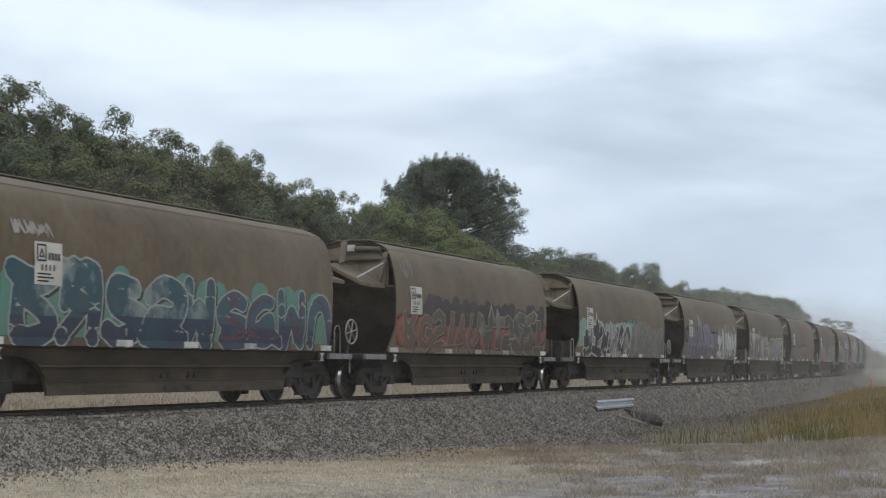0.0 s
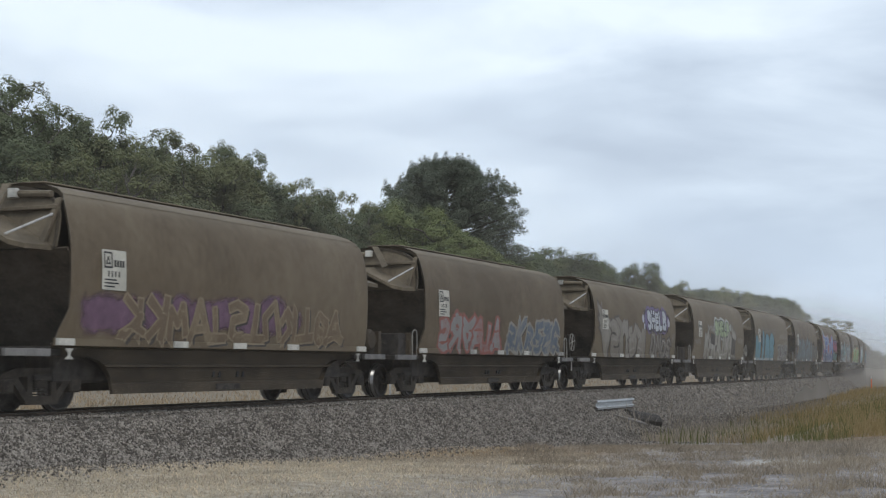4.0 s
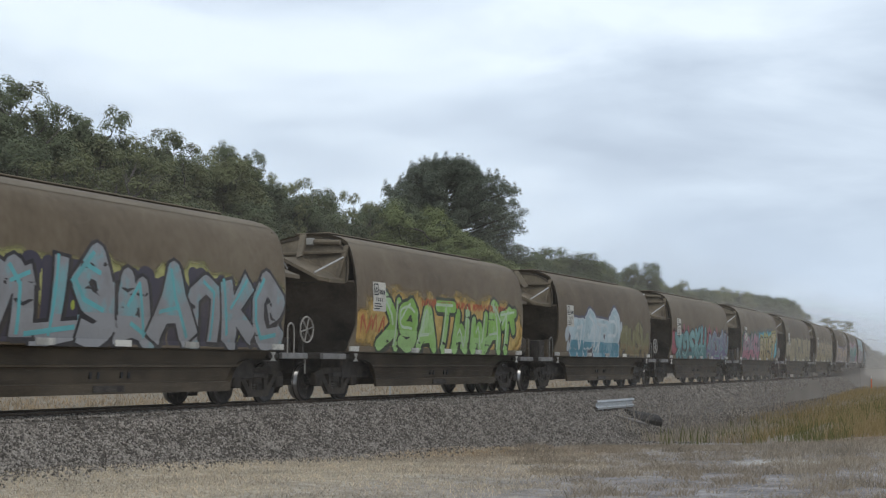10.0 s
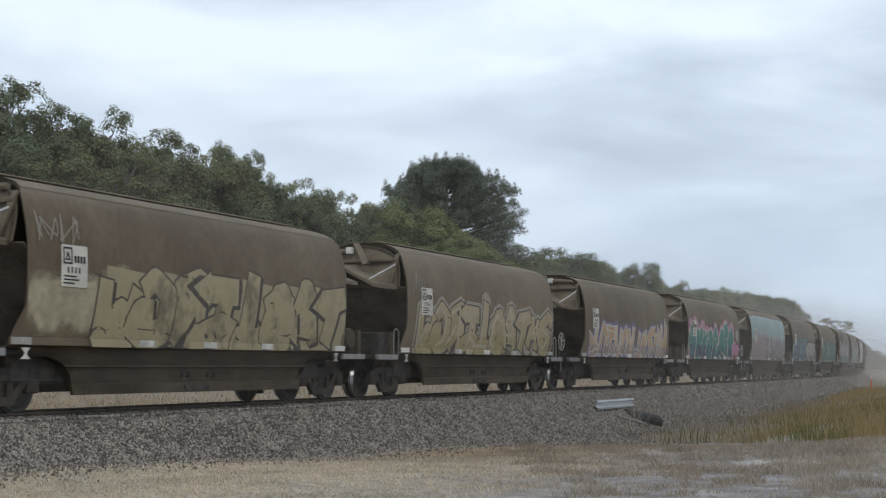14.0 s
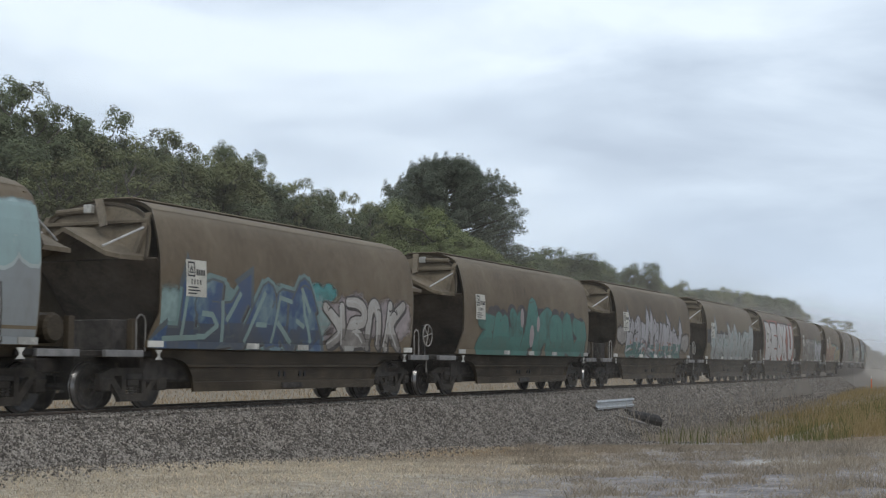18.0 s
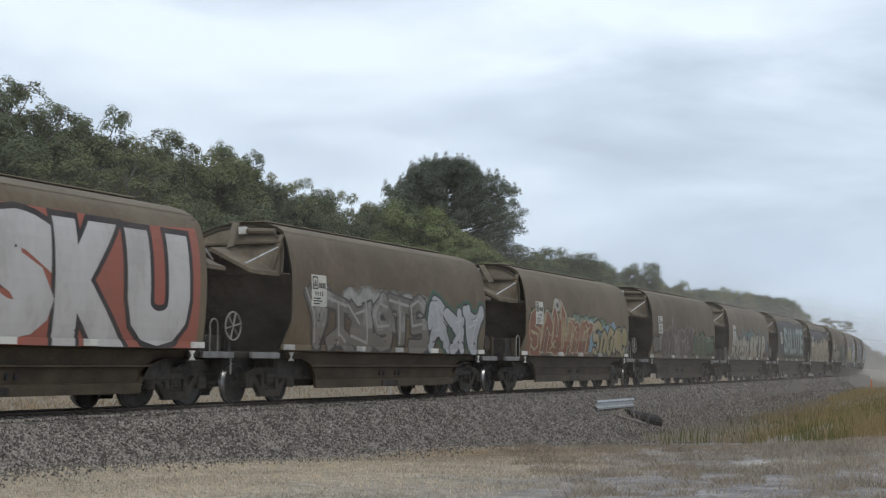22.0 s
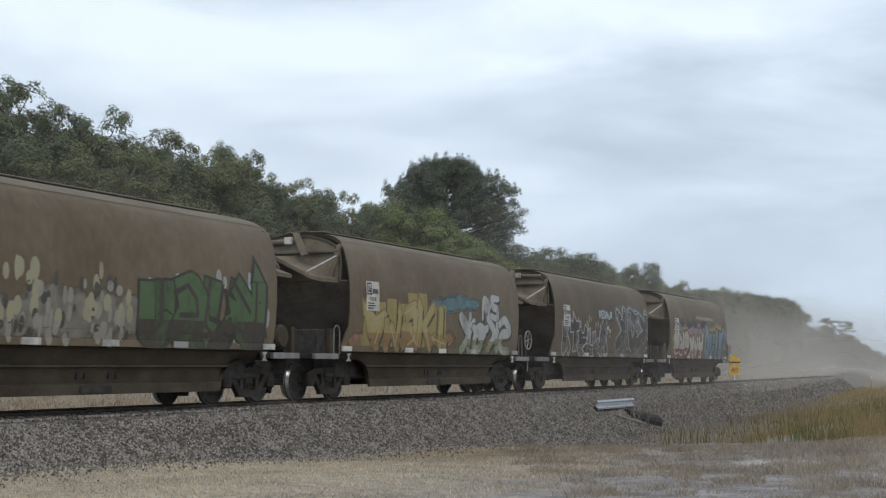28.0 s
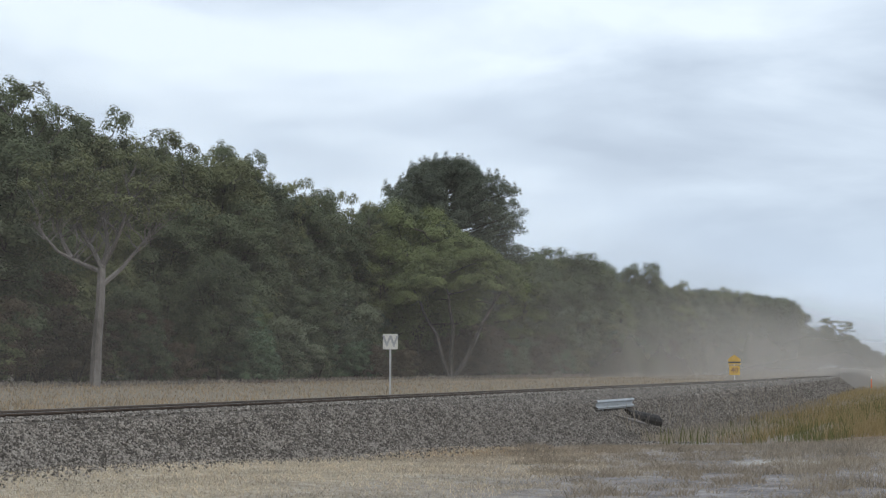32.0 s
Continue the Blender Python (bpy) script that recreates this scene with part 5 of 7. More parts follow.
def on_side(polys, lift, lifts=None):
    """Convex outlines in x, z laid on the curved near side, cut into bands that follow its bulge."""
    v, f_ = [], []
    for n_, poly in enumerate(polys):
        off = (lifts[n_] if lifts else lift) + 0.0001 * (n_ % 8)
        zs = [p[1] for p in poly]
        for lo, hi in zip(BANDS, BANDS[1:]):
            if max(zs) <= lo or min(zs) >= hi:
                continue
            cut = clip(clip(poly, lo, True), hi, False)
            if len(cut) < 3:
                continue
            base = len(v)
            for x, z in cut:
                y = 1.442 if hi <= 1.2851 else side_y(z)
                v.append((max(front_x(z) + 0.03, min(5.72, x)), -(y + off), z))
            f_.append(tuple(range(base, base + len(cut))))
    return v, f_


def coat(w, name, polys, colour, lift, label="", second=None, lifts=None):
    v, f_ = on_side(polys, lift, lifts)
    if f_:
        tagged(part(name, mesh_of(name, v, f_, paint(colour, second)), None, w, label), kind="stuff")


def stroke(pts, width, grow=0.0):
    """A thick line as one quad for each stretch, a little longer than it so that the joints close."""
    out = []
    for (xa, za), (xb, zb) in zip(pts, pts[1:]):
        dx, dz = xb - xa, zb - za
        ln = math.hypot(dx, dz) or 1e-6
        dx, dz = dx / ln, dz / ln
        h = width / 2 + grow
        e_ = width * 0.38 + grow
        ax, az, bx, bz = xa - dx * e_, za - dz * e_, xb + dx * e_, zb + dz * e_
        out.append([(ax - dz * h, az + dx * h), (bx - dz * h, bz + dx * h), (bx + dz * h, bz - dx * h), (ax + dz * h, az - dx * h)])
    return out


SPRAY = {}


def haze(w, name, blobs, colour, lift, label):
    """One sheet of sprayed paint over round blobs (x, z, rx, rz), thinning out at their rims."""
    x0, x1 = max(-5.4, min(b[0] - b[2] for b in blobs)), min(5.7, max(b[0] + b[2] for b in blobs))
    z0, z1 = max(1.29, min(b[1] - b[3] for b in blobs)), min(3.6, max(b[1] + b[3] for b in blobs))
    nx, nz_ = max(8, int((x1 - x0) / 0.12)), max(6, int((z1 - z0) / 0.1))
    v, th = [], []
    for j in range(nz_ + 1):
        for i in range(nx + 1):
            x, z = x0 + (x1 - x0) * i / nx, z0 + (z1 - z0) * j / nz_
            v.append((x, -(side_y(z) + lift), z))
            q = max(1 - math.hypot((x - b[0]) / b[2], (z - b[1]) / b[3]) for b in blobs)
            q += 0.22 * noise.noise((x * 2.3, z * 2.3, blobs[0][0])) + 0.14 * noise.noise((x * 6, z * 6, 3.0)) - 0.04
            th.append(min(1.0, max(0.0, q * 2.6)))
    f_ = [(j * (nx + 1) + i, j * (nx + 1) + i + 1, (j + 1) * (nx + 1) + i + 1, (j + 1) * (nx + 1) + i) for j in range(nz_) for i in range(nx)]
    if colour not in SPRAY:
        SPRAY[colour] = soft_paint(colour)
    me = mesh_of(name, v, f_, SPRAY[colour])
    me.attributes.new("thick", "FLOAT", "POINT").data.foreach_set("value", th)
    part(name, me, None, w, label)


def round_blob(cx, cz, rx, rz, n_=12):
    return [(cx + rx * math.cos(2 * math.pi * i / n_), cz + rz * math.sin(2 * math.pi * i / n_)) for i in range(n_)]


# hooked and angular strokes from which unreadable pieces are made up, in a unit cell
SHAPES = ([[(0.1, 0.0), (0.25, 0.95), (0.55, 0.45), (0.85, 1.0), (0.9, 0.1)]], [[(0.85, 0.9), (0.45, 1.0), (0.15, 0.8), (0.3, 0.5), (0.8, 0.42), (0.9, 0.15), (0.5, 0.0), (0.1, 0.1)]],
          [[(0.15, 0.0), (0.2, 1.0), (0.75, 0.85), (0.7, 0.55), (0.25, 0.5)], [(0.4, 0.5), (0.95, 0.0)]], [[(0.0, 0.92), (1.0, 1.0)], [(0.5, 0.95), (0.42, 0.0)]],
          [[(0.85, 0.85), (0.45, 1.0), (0.15, 0.7), (0.15, 0.25), (0.5, 0.0), (0.85, 0.2), (0.85, 0.5), (0.5, 0.48)]], [[(0.15, 1.0), (0.15, 0.3), (0.45, 0.05), (0.8, 0.3), (0.85, 1.0)]],
          [[(0.0, 0.0), (0.3, 0.55), (0.5, 1.05), (0.7, 0.55), (1.0, 0.0)], [(0.28, 0.38), (0.75, 0.38)]], [[(0.2, 0.0), (0.15, 1.0)], [(0.85, 1.05), (0.25, 0.5), (0.95, 0.0)]])
ALPHABET = {
    "A": [[(0.0, 0.0), (0.5, 1.0), (1.0, 0.0)], [(0.25, 0.38), (0.75, 0.38)]],
    "B": [[(0.12, 0.0), (0.12, 1.0), (0.65, 0.95), (0.78, 0.75), (0.6, 0.55), (0.2, 0.52)], [(0.6, 0.52), (0.92, 0.35), (0.85, 0.08), (0.5, 0.0), (0.12, 0.0)]],
    "C": [[(0.92, 0.8), (0.55, 1.0), (0.15, 0.8), (0.08, 0.5), (0.15, 0.2), (0.55, 0.0), (0.92, 0.18)]],
    "D": [[(0.12, 0.0), (0.12, 1.0), (0.6, 0.95), (0.92, 0.6), (0.85, 0.22), (0.5, 0.02), (0.12, 0.0)]],
    "E": [[(0.95, 1.0), (0.12, 0.97), (0.12, 0.0), (0.95, 0.03)], [(0.12, 0.5), (0.78, 0.52)]],
    "F": [[(0.95, 1.0), (0.12, 0.97), (0.12, 0.0)], [(0.12, 0.52), (0.75, 0.52)]],
    "G": [[(0.92, 0.82), (0.55, 1.0), (0.15, 0.8), (0.08, 0.45), (0.2, 0.12), (0.6, 0.0), (0.92, 0.15), (0.9, 0.45), (0.55, 0.45)]],
    "H": [[(0.1, 0.0), (0.12, 1.0)], [(0.88, 0.0), (0.9, 1.0)], [(0.1, 0.5), (0.9, 0.5)]],
    "I": [[(0.5, 0.0), (0.5, 1.0)]],
    "K": [[(0.12, 0.0), (0.12, 1.0)], [(0.9, 1.0), (0.22, 0.5), (0.95, 0.0)]],
    "L": [[(0.15, 1.0), (0.12, 0.0), (0.92, 0.03)]],
    "M": [[(0.05, 0.0), (0.18, 1.0), (0.5, 0.35), (0.82, 1.0), (0.95, 0.0)]],
    "N": [[(0.1, 0.0), (0.12, 1.0), (0.88, 0.0), (0.9, 1.0)]],
    "P": [[(0.12, 0.0), (0.12, 1.0), (0.7, 0.95), (0.9, 0.72), (0.7, 0.45), (0.15, 0.42)]],
    "Q": [[(0.5, 1.0), (0.12, 0.75), (0.12, 0.25), (0.5, 0.0), (0.88, 0.25), (0.88, 0.75), (0.5, 1.0)], [(0.55, 0.3), (1.0, -0.05)]],
    "R": [[(0.12, 0.0), (0.12, 1.0), (0.7, 0.95), (0.85, 0.72), (0.65, 0.5), (0.15, 0.46)], [(0.45, 0.48), (0.95, 0.0)]],
    "S": [[(0.9, 0.84), (0.55, 1.0), (0.15, 0.9), (0.14, 0.65), (0.5, 0.52), (0.86, 0.38), (0.85, 0.12), (0.45, 0.0), (0.08, 0.14)]],
    "T": [[(0.0, 0.95), (1.0, 1.0)], [(0.5, 0.97), (0.5, 0.0)]],
    "U": [[(0.1, 1.0), (0.12, 0.3), (0.35, 0.03), (0.68, 0.05), (0.88, 0.3), (0.9, 1.0)]],
}


def curve(pts, steps=4):
    """A smooth line through the points."""
    if len(pts) < 3:
        return pts
    out = []
    for i in range(len(pts) - 1):
        p0, p1, p2, p3 = pts[max(i - 1, 0)], pts[i], pts[i + 1], pts[min(i + 2, len(pts) - 1)]
        for k_ in range(steps):
            t = k_ / steps
            out.append(tuple(0.5 * (2 * b + (c - a) * t + (2 * a - 5 * b + 4 * c - d) * t * t + (3 * b - a - 3 * c + d) * t ** 3) for a, b, c, d in zip(p0, p1, p2, p3)))
    return out + [pts[-1]]


def ribbon(pts, widths, grow=0.0, soft=False):
    """A band of changing width along a line: a quad for each stretch and a round or pointed joint at each bend."""
    out = []
    for (a, b), (wa, wb) in zip(zip(pts, pts[1:]), zip(widths, widths[1:])):
        dx, dz = b[0] - a[0], b[1] - a[1]
        ln = math.hypot(dx, dz) or 1e-6
        dx, dz, ha, hb = dx / ln, dz / ln, wa / 2 + grow, wb / 2 + grow
        e_ = grow + 0.02
        ax, az, bx, bz = a[0] - dx * e_, a[1] - dz * e_, b[0] + dx * e_, b[1] + dz * e_
        out.append([(ax - dz * ha, az + dx * ha), (bx - dz * hb, bz + dx * hb), (bx + dz * hb, bz - dx * hb), (ax + dz * ha, az - dx * ha)])
    ends = list(zip(pts, widths))
    for p, wd in (ends if soft else ends[1:-1]):
        out.append(round_blob(p[0], p[1], wd / 2 + grow, wd / 2 + grow, 8))
    return out


def piece(w, x0, x1, z0, z1, fill, line, back=None, accent=None, seed=1, style="wild", fat=0.2, rim=0.05, glow=None, text="", low=None, lean=None):
    """A painted piece: soft halo, outer rim, block shadow, outline, fill that turns into a second colour below, and highlights."""
    rg = random.Random(seed)
    h = z1 - z0
    bubble = style == "bubble"
    rim *= 1.7
    if glow:
        haze(w, "painted_halo", [(x0 + (x1 - x0) * (i + 0.5) / 7, z0 + h * 0.55, (x1 - x0) / 8 + 0.5, h * 0.85) for i in range(7)], glow, 0.004, "soft coloured paint halo")
    rims, lines, fills, fades, his, shade, ll, lf, ld = [], [], [], [], [], [], [], [], []
    n_ = len(text) or max(2, int(round((x1 - x0) / (h * (0.92 if bubble else 0.8)))))
    cw = (x1 - x0) / n_
    lean = rg.uniform(-0.1, 0.18) if lean is None else lean
    for i in range(n_):
        strokes = ALPHABET[text[i]] if text else rg.choice(SHAPES) + rg.choice(([], [], [[(0.0, 0.1), (0.5, 0.3), (1.05, 0.02)]], [[(0.1, 0.7), (0.6, 1.1), (0.9, 0.6)]]))
        flip, over = (False, False) if text else (rg.random() < 0.6, rg.random() < 0.5)
        top, base = h * rg.uniform(0.82, 1.08), z0 + 0.06 + rg.uniform(0, 0.07) * h
        wide = cw * (rg.uniform(0.9, 1.02) if text else rg.uniform(1.05, 1.35))
        bend, tilt = rg.uniform(-0.12, 0.12), lean + rg.uniform(-0.08, 0.08)
        for st in strokes:
            wob = 0.02 if text else 0.09
            pts = []
            for px, pz in st:
                px, pz = (1 - px if flip else px), (1 - pz if over else pz)
                pz += rg.uniform(-wob, wob)
                px += rg.uniform(-wob, wob)
                pts.append((x0 + cw * i + 0.1 * cw + wide * 0.8 * (px + bend * math.sin(3.1 * pz)) + tilt * pz * h, base + (top - 0.14) * max(0.02, pz)))
            wd = fat * h * rg.uniform(0.9, 1.15)
            if bubble:
                pts = curve(pts, 3)
                wd *= 1.25
            k_ = len(pts) - 1
            flare = rg.choice((0.75, 1.0, 1.3))
            ws = [wd * (flare + (2 - 2 * flare) * 0.5 * min(1, 2 * j / k_) if not bubble else 0.82 + 0.3 * math.sin(math.pi * j / k_)) for j in range(k_ + 1)]
            body = ribbon(pts, ws, 0.0, bubble)
            lines += ribbon(pts, ws, rim, bubble)
            fills += body
            if back:
                rims += ribbon(pts, ws, rim + 0.085, True)
            shade += [[(p[0] + 0.07, p[1] - 0.05) for p in q] for q in ribbon(pts, ws, rim * 0.7, bubble)]
            if not bubble and rg.random() < 0.55:
                a, b = (pts[0], pts[1]) if rg.random() < 0.5 else (pts[-1], pts[-2])
                dx, dz = a[0] - b[0], a[1] - b[1]
                ln = math.hypot(dx, dz) or 1e-6
                dx, dz = dx / ln, dz / ln
                spike = [(a[0] - dz * wd * 0.62, a[1] + dx * wd * 0.62), (a[0] + dx * wd * 1.1 - dz * wd * 0.3, a[1] + dz * wd * 1.1), (a[0] + dz * wd * 0.62, a[1] - dx * wd * 0.62)]
                lines.append([(q[0] + (q[0] - a[0]) * 0.4, q[1] + (q[1] - a[1]) * 0.4) for q in spike])
                fills.append(spike)
            mark = z0 + h * rg.uniform(0.34, 0.44)
            fades += [c_ for c_ in (clip(q, mark, False) for q in body) if len(c_) > 2]
            up_ = 0.0022 * (i % 2)
            ll += [0.0095 + up_] * (len(lines) - len(ll))
            lf += [0.0106 + up_] * (len(fills) - len(lf))
            ld += [0.0115 + up_] * (len(fades) - len(ld))
            j = max(1, int(k_ * 0.6))
            off = wd * 0.24
            his += ribbon([(p[0] - off, p[1] + off * 0.4) for p in pts[:j + 1]], [wd * 0.2] * (j + 1))
    if back:
        coat(w, "painted_backing", rims, back, 0.0065)
    coat(w, "painted_shadow", shade, (0.04, 0.036, 0.034), 0.008)
    coat(w, "painted_outline", lines, line, 0.0095, "spray-painted outline", None, ll)
    coat(w, "painted_fill", fills, fill, 0.0125, "spray-painted word" if text else "spray-painted lettering past reading", accent or line, lf)
    if low:
        coat(w, "painted_fade", fades, low, 0.0135, "", fill, ld)
    if accent:
        coat(w, "painted_highlight", his, accent, 0.0155)


def tag(w, text, x0, x1, z0, z1, colour, width=0.03, seed=1):
    """A short word in one thin spray line."""
    rg = random.Random(seed)
    polys, cw = [], (x1 - x0) / len(text)
    for i, ch in enumerate(text):
        for st in ALPHABET[ch]:
            pts = [(x0 + cw * (i + 0.8 * px) + 0.1 * (pz - 0.5) * cw, z0 + (z1 - z0) * pz + rg.uniform(-.02, .02)) for px, pz in st]
            polys += ribbon(pts, [width] * len(pts), 0.0, True)
    coat(w, "painted_tag", polys, colour, 0.012, "thin spray-painted word")


def bumps(w, x0, x1, z0, z1, colour, seed, r=(0.2, 0.42)):
    """A row of round cloud heads with a body down to z0."""
    rg = random.Random(seed)
    polys, x = [], x0
    while x < x1:
        q = rg.uniform(*r)
        top = z1 - rg.uniform(0, 0.3) * (z1 - z0)
        polys.append(round_blob(x, top - q * 0.8, q, q * 0.85, 14))
        polys.append([(x - q * 0.8, z0), (x + q * 0.8, z0), (x + q * 0.8, top - q * 0.8), (x - q * 0.8, top - q * 0.8)])
        x += q * rg.uniform(1.0, 1.7)
    coat(w, "painted_cloud", polys, colour, 0.0045, "painted cloud heads")


def stains(w, x0, x1, z0, z1, colour, seed, n_, r=(0.08, 0.2)):
    """Loose dabs and drops of paint."""
    rg = random.Random(seed)
    coat(w, "spattered_paint", [round_blob(rg.uniform(x0, x1), rg.uniform(z0, z1), rg.uniform(*r) * 0.7, rg.uniform(*r) * 1.3, 9) for _ in range(n_)], colour, 0.006, "dabs of paint")


def lettered(w, text, x0, x1, z0, z1, fill, line, back=None, glow=None, seed=1, rim=0.05, fat=0.045, jitter=0.06, accent=None):
    """A painted word in fat letters."""
    rg = random.Random(seed)
    n_ = len(text)
    cw, h = (x1 - x0) / n_, z1 - z0
    if glow:
        haze(w, "painted_halo", [(x0 + (x1 - x0) * (i + 0.5) / n_, z0 + h * 0.52, cw * 0.95, h * 0.86) for i in range(n_)], glow, 0.004, "soft coloured paint halo")
    if back:
        coat(w, "painted_backing", [[(x0 - 0.25 + (x1 - x0 + 0.5) * i / n_, z0 - 0.05), (x0 - 0.25 + (x1 - x0 + 0.5) * (i + 1) / n_ + 0.05, z0 - 0.05), (x0 - 0.25 + (x1 - x0 + 0.5) * (i + 1) / n_ + 0.05, z1 + rg.uniform(0, .14)),
                                     (x0 - 0.25 + (x1 - x0 + 0.5) * i / n_, z1 + rg.uniform(0, .14))] for i in range(n_)], back, 0.0065)
    outl, fil, hi_ = [], [], []
    for i, ch in enumerate(text):
        base = glyph(ch, fat)
        xs = [p[0] for t in base for p in t]
        ys = [p[1] for t in base for p in t]
        ax, bx, ay, by = min(xs), max(xs), min(ys), max(ys)
        kx, kz = cw * 0.98 / (bx - ax), h * rg.uniform(0.92, 1.02) / (by - ay)
        dz, sl = rg.uniform(-jitter, jitter) * h, rg.uniform(-jitter, jitter) * 1.6
        put = lambda p: (x0 + cw * i + (p[0] - ax) * kx + sl * (p[1] - ay) * kz, z0 + dz + (p[1] - ay) * kz)
        fil += [[put(p) for p in t] for t in base]
        for q in glyph(ch, fat + rim):
            outl.append([put(p) for p in q])
        hi_ += stroke([(x0 + cw * (i + 0.14), z0 + h * 0.62), (x0 + cw * (i + 0.17), z0 + h * 0.86)], 0.05)
    coat(w, "painted_outline", outl, line, 0.0095, "spray-painted outline")
    coat(w, "painted_lettering", fil, fill, 0.0125, "fat spray-painted letters")
    if accent:
        coat(w, "painted_highlight", hi_, accent, 0.0155)


def scribble(w, x0, x1, z0, z1, colour, seed, width=0.035):
    """Thin tags past reading: loose looping lines."""
    rg = random.Random(seed)
    polys = []
    x = x0
    while x < x1:
        c = rg.uniform(0.18, 0.34) * (z1 - z0) / 0.5
        pts = curve([(x + rg.uniform(-0.1, 1.1) * c, z0 + (z1 - z0) * (0.15 + 0.85 * ((k_ % 2) * 0.7 + rg.uniform(0, 0.3)))) for k_ in range(5)], 4)
        polys += ribbon(pts, [width] * len(pts))
        x += c * 0.9
    coat(w, "painted_tag", polys, colour, 0.012, "thin spray-painted scrawl")


def smear(w, x0, x1, z0, z1, colour, seed, n_=9):
    """A faded cloud of old paint."""
    rg = random.Random(seed)
    polys = []
    for i in range(n_):
        cx = x0 + (x1 - x0) * (i + 0.5) / n_
        polys.append((cx, (z0 + z1) / 2 + rg.uniform(-.1, .1), (x1 - x0) / n_ * 1.0, (z1 - z0) / 2 * rg.uniform(0.85, 1.25)))
    haze(w, "faded_paint", polys, colour, 0.002, "faded patch of old paint")


def number_plate(w, x, z, double=False):
    """The white data plate: logo square with a triangle, and rows of bars for its writing."""
    hgt = 0.72
    pl = part("data_plate", mesh_of("data_plate", *on_side([[(x, z), (x + 0.7, z), (x + 0.7, z + hgt), (x, z + hgt)]], 0.020), M_PLATE), None, w, "white data plate with black markings")
    lg = []
    a, b, c, d = x + 0.05, x + 0.29, z + hgt - 0.33, z + hgt - 0.04
    for q in ([(a, c), (b, c), (b, c + 0.03), (a, c + 0.03)], [(a, d - 0.03), (b, d - 0.03), (b, d), (a, d)], [(a, c), (a + 0.03, c), (a + 0.03, d), (a, d)], [(b - 0.03, c), (b, c), (b, d), (b - 0.03, d)]):
        lg.append(q)
    lg += stroke([(a + 0.07, c + 0.08), (a + 0.12, d - 0.09)], 0.03) + stroke([(b - 0.07, c + 0.08), (a + 0.12, d - 0.09)], 0.03) + stroke([(a + 0.08, c + 0.08), (b - 0.08, c + 0.08)], 0.025)
    part("logo", mesh_of("logo", *on_side(lg, 0.0245), M_BLACK), None, pl)
    bars = [[(x + 0.34 + 0.08 * i, z + hgt - 0.3), (x + 0.395 + 0.08 * i, z + hgt - 0.3), (x + 0.395 + 0.08 * i, z + hgt - 0.18), (x + 0.34 + 0.08 * i, z + hgt - 0.18)] for i in range(4)]
    bars += [[(x + 0.16 + 0.1 * i, z + 0.24), (x + 0.20 + 0.1 * i, z + 0.24), (x + 0.20 + 0.1 * i, z + 0.34), (x + 0.16 + 0.1 * i, z + 0.34)] for i in range(4)]
    bars += [[(x + 0.06, z + 0.05 + 0.06 * i), (x + 0.06 + (0.3, 0.42, 0.35)[i], z + 0.05 + 0.06 * i), (x + 0.06 + (0.3, 0.42, 0.35)[i], z + 0.075 + 0.06 * i), (x + 0.06, z + 0.075 + 0.06 * i)] for i in range(3)]
    tagged(part("plate_writing", mesh_of("plate_writing", *on_side(bars, 0.0245), M_BLACK), None, pl), kind="stuff")


K, W_, CR = (0.025, 0.025, 0.028), (0.62, 0.63, 0.62), (0.50, 0.46, 0.36)
G = WAGONS
LOOK = {}


def say(i, text):
    LOOK[i] = text


TEAL, MINT, SILVER, INK = (0.035, 0.09, 0.11), (0.12, 0.28, 0.21), (0.36, 0.36, 0.35), (0.035, 0.033, 0.036)
bumps(G[-1], -5.2, 5.5, 1.3, 2.62, MINT, 3)
piece(G[-1], -5.3, 0.8, 1.17, 2.5, TEAL, (0.36, 0.38, 0.34), None, None, 3, "bubble", 0.22, 0.022, low=(0.03, 0.045, 0.075))
piece(G[-1], 0.9, 5.6, 1.17, 2.35, (0.05, 0.11, 0.135), (0.34, 0.36, 0.32), None, (0.13, 0.05, 0.07), 4, "bubble", 0.22, 0.022, low=(0.045, 0.05, 0.085))
scribble(G[-1], -5.2, -4.2, 2.95, 3.2, (0.4, 0.37, 0.33), 5)
say(-1, "brown grain hopper wagon with dark teal and green graffiti")
bumps(G[0], -3.6, 5.4, 1.9, 2.75, (0.05, 0.042, 0.04), 8)
smear(G[0], -5.3, 5.5, 1.2, 2.3, (0.25, 0.075, 0.055), 7, 12)
piece(G[0], -5.0, 0.0, 1.17, 2.3, (0.115, 0.10, 0.068), (0.32, 0.25, 0.18), None, (0.22, 0.10, 0.06), 7, "wild", 0.2, 0.016, low=(0.16, 0.09, 0.06))
piece(G[0], 0.2, 5.4, 1.17, 2.35, (0.085, 0.08, 0.06), (0.30, 0.26, 0.20), None, None, 8, "wild", 0.24, 0.016, low=(0.115, 0.085, 0.06))
scribble(G[0], -5.1, -4.5, 2.95, 3.6, (0.30, 0.27, 0.24), 6, 0.025)
say(0, "brown grain hopper wagon with faded red graffiti under dark cloud heads")
bumps(G[1], -5.3, 1.4, 1.5, 2.5, (0.26, 0.36, 0.29), 9)
smear(G[1], -0.8, 1.6, 1.9, 2.6, (0.10, 0.17, 0.17), 9, 4)
piece(G[1], -4.9, 0.5, 1.17, 2.28, INK, (0.52, 0.49, 0.42), None, None, 10, "wild", 0.3, 0.035, lean=0.12)
piece(G[1], 0.9, 5.3, 1.8, 2.4, (0.17, 0.165, 0.135), (0.27, 0.27, 0.225), None, None, 11, "bubble", 0.24, 0.018)
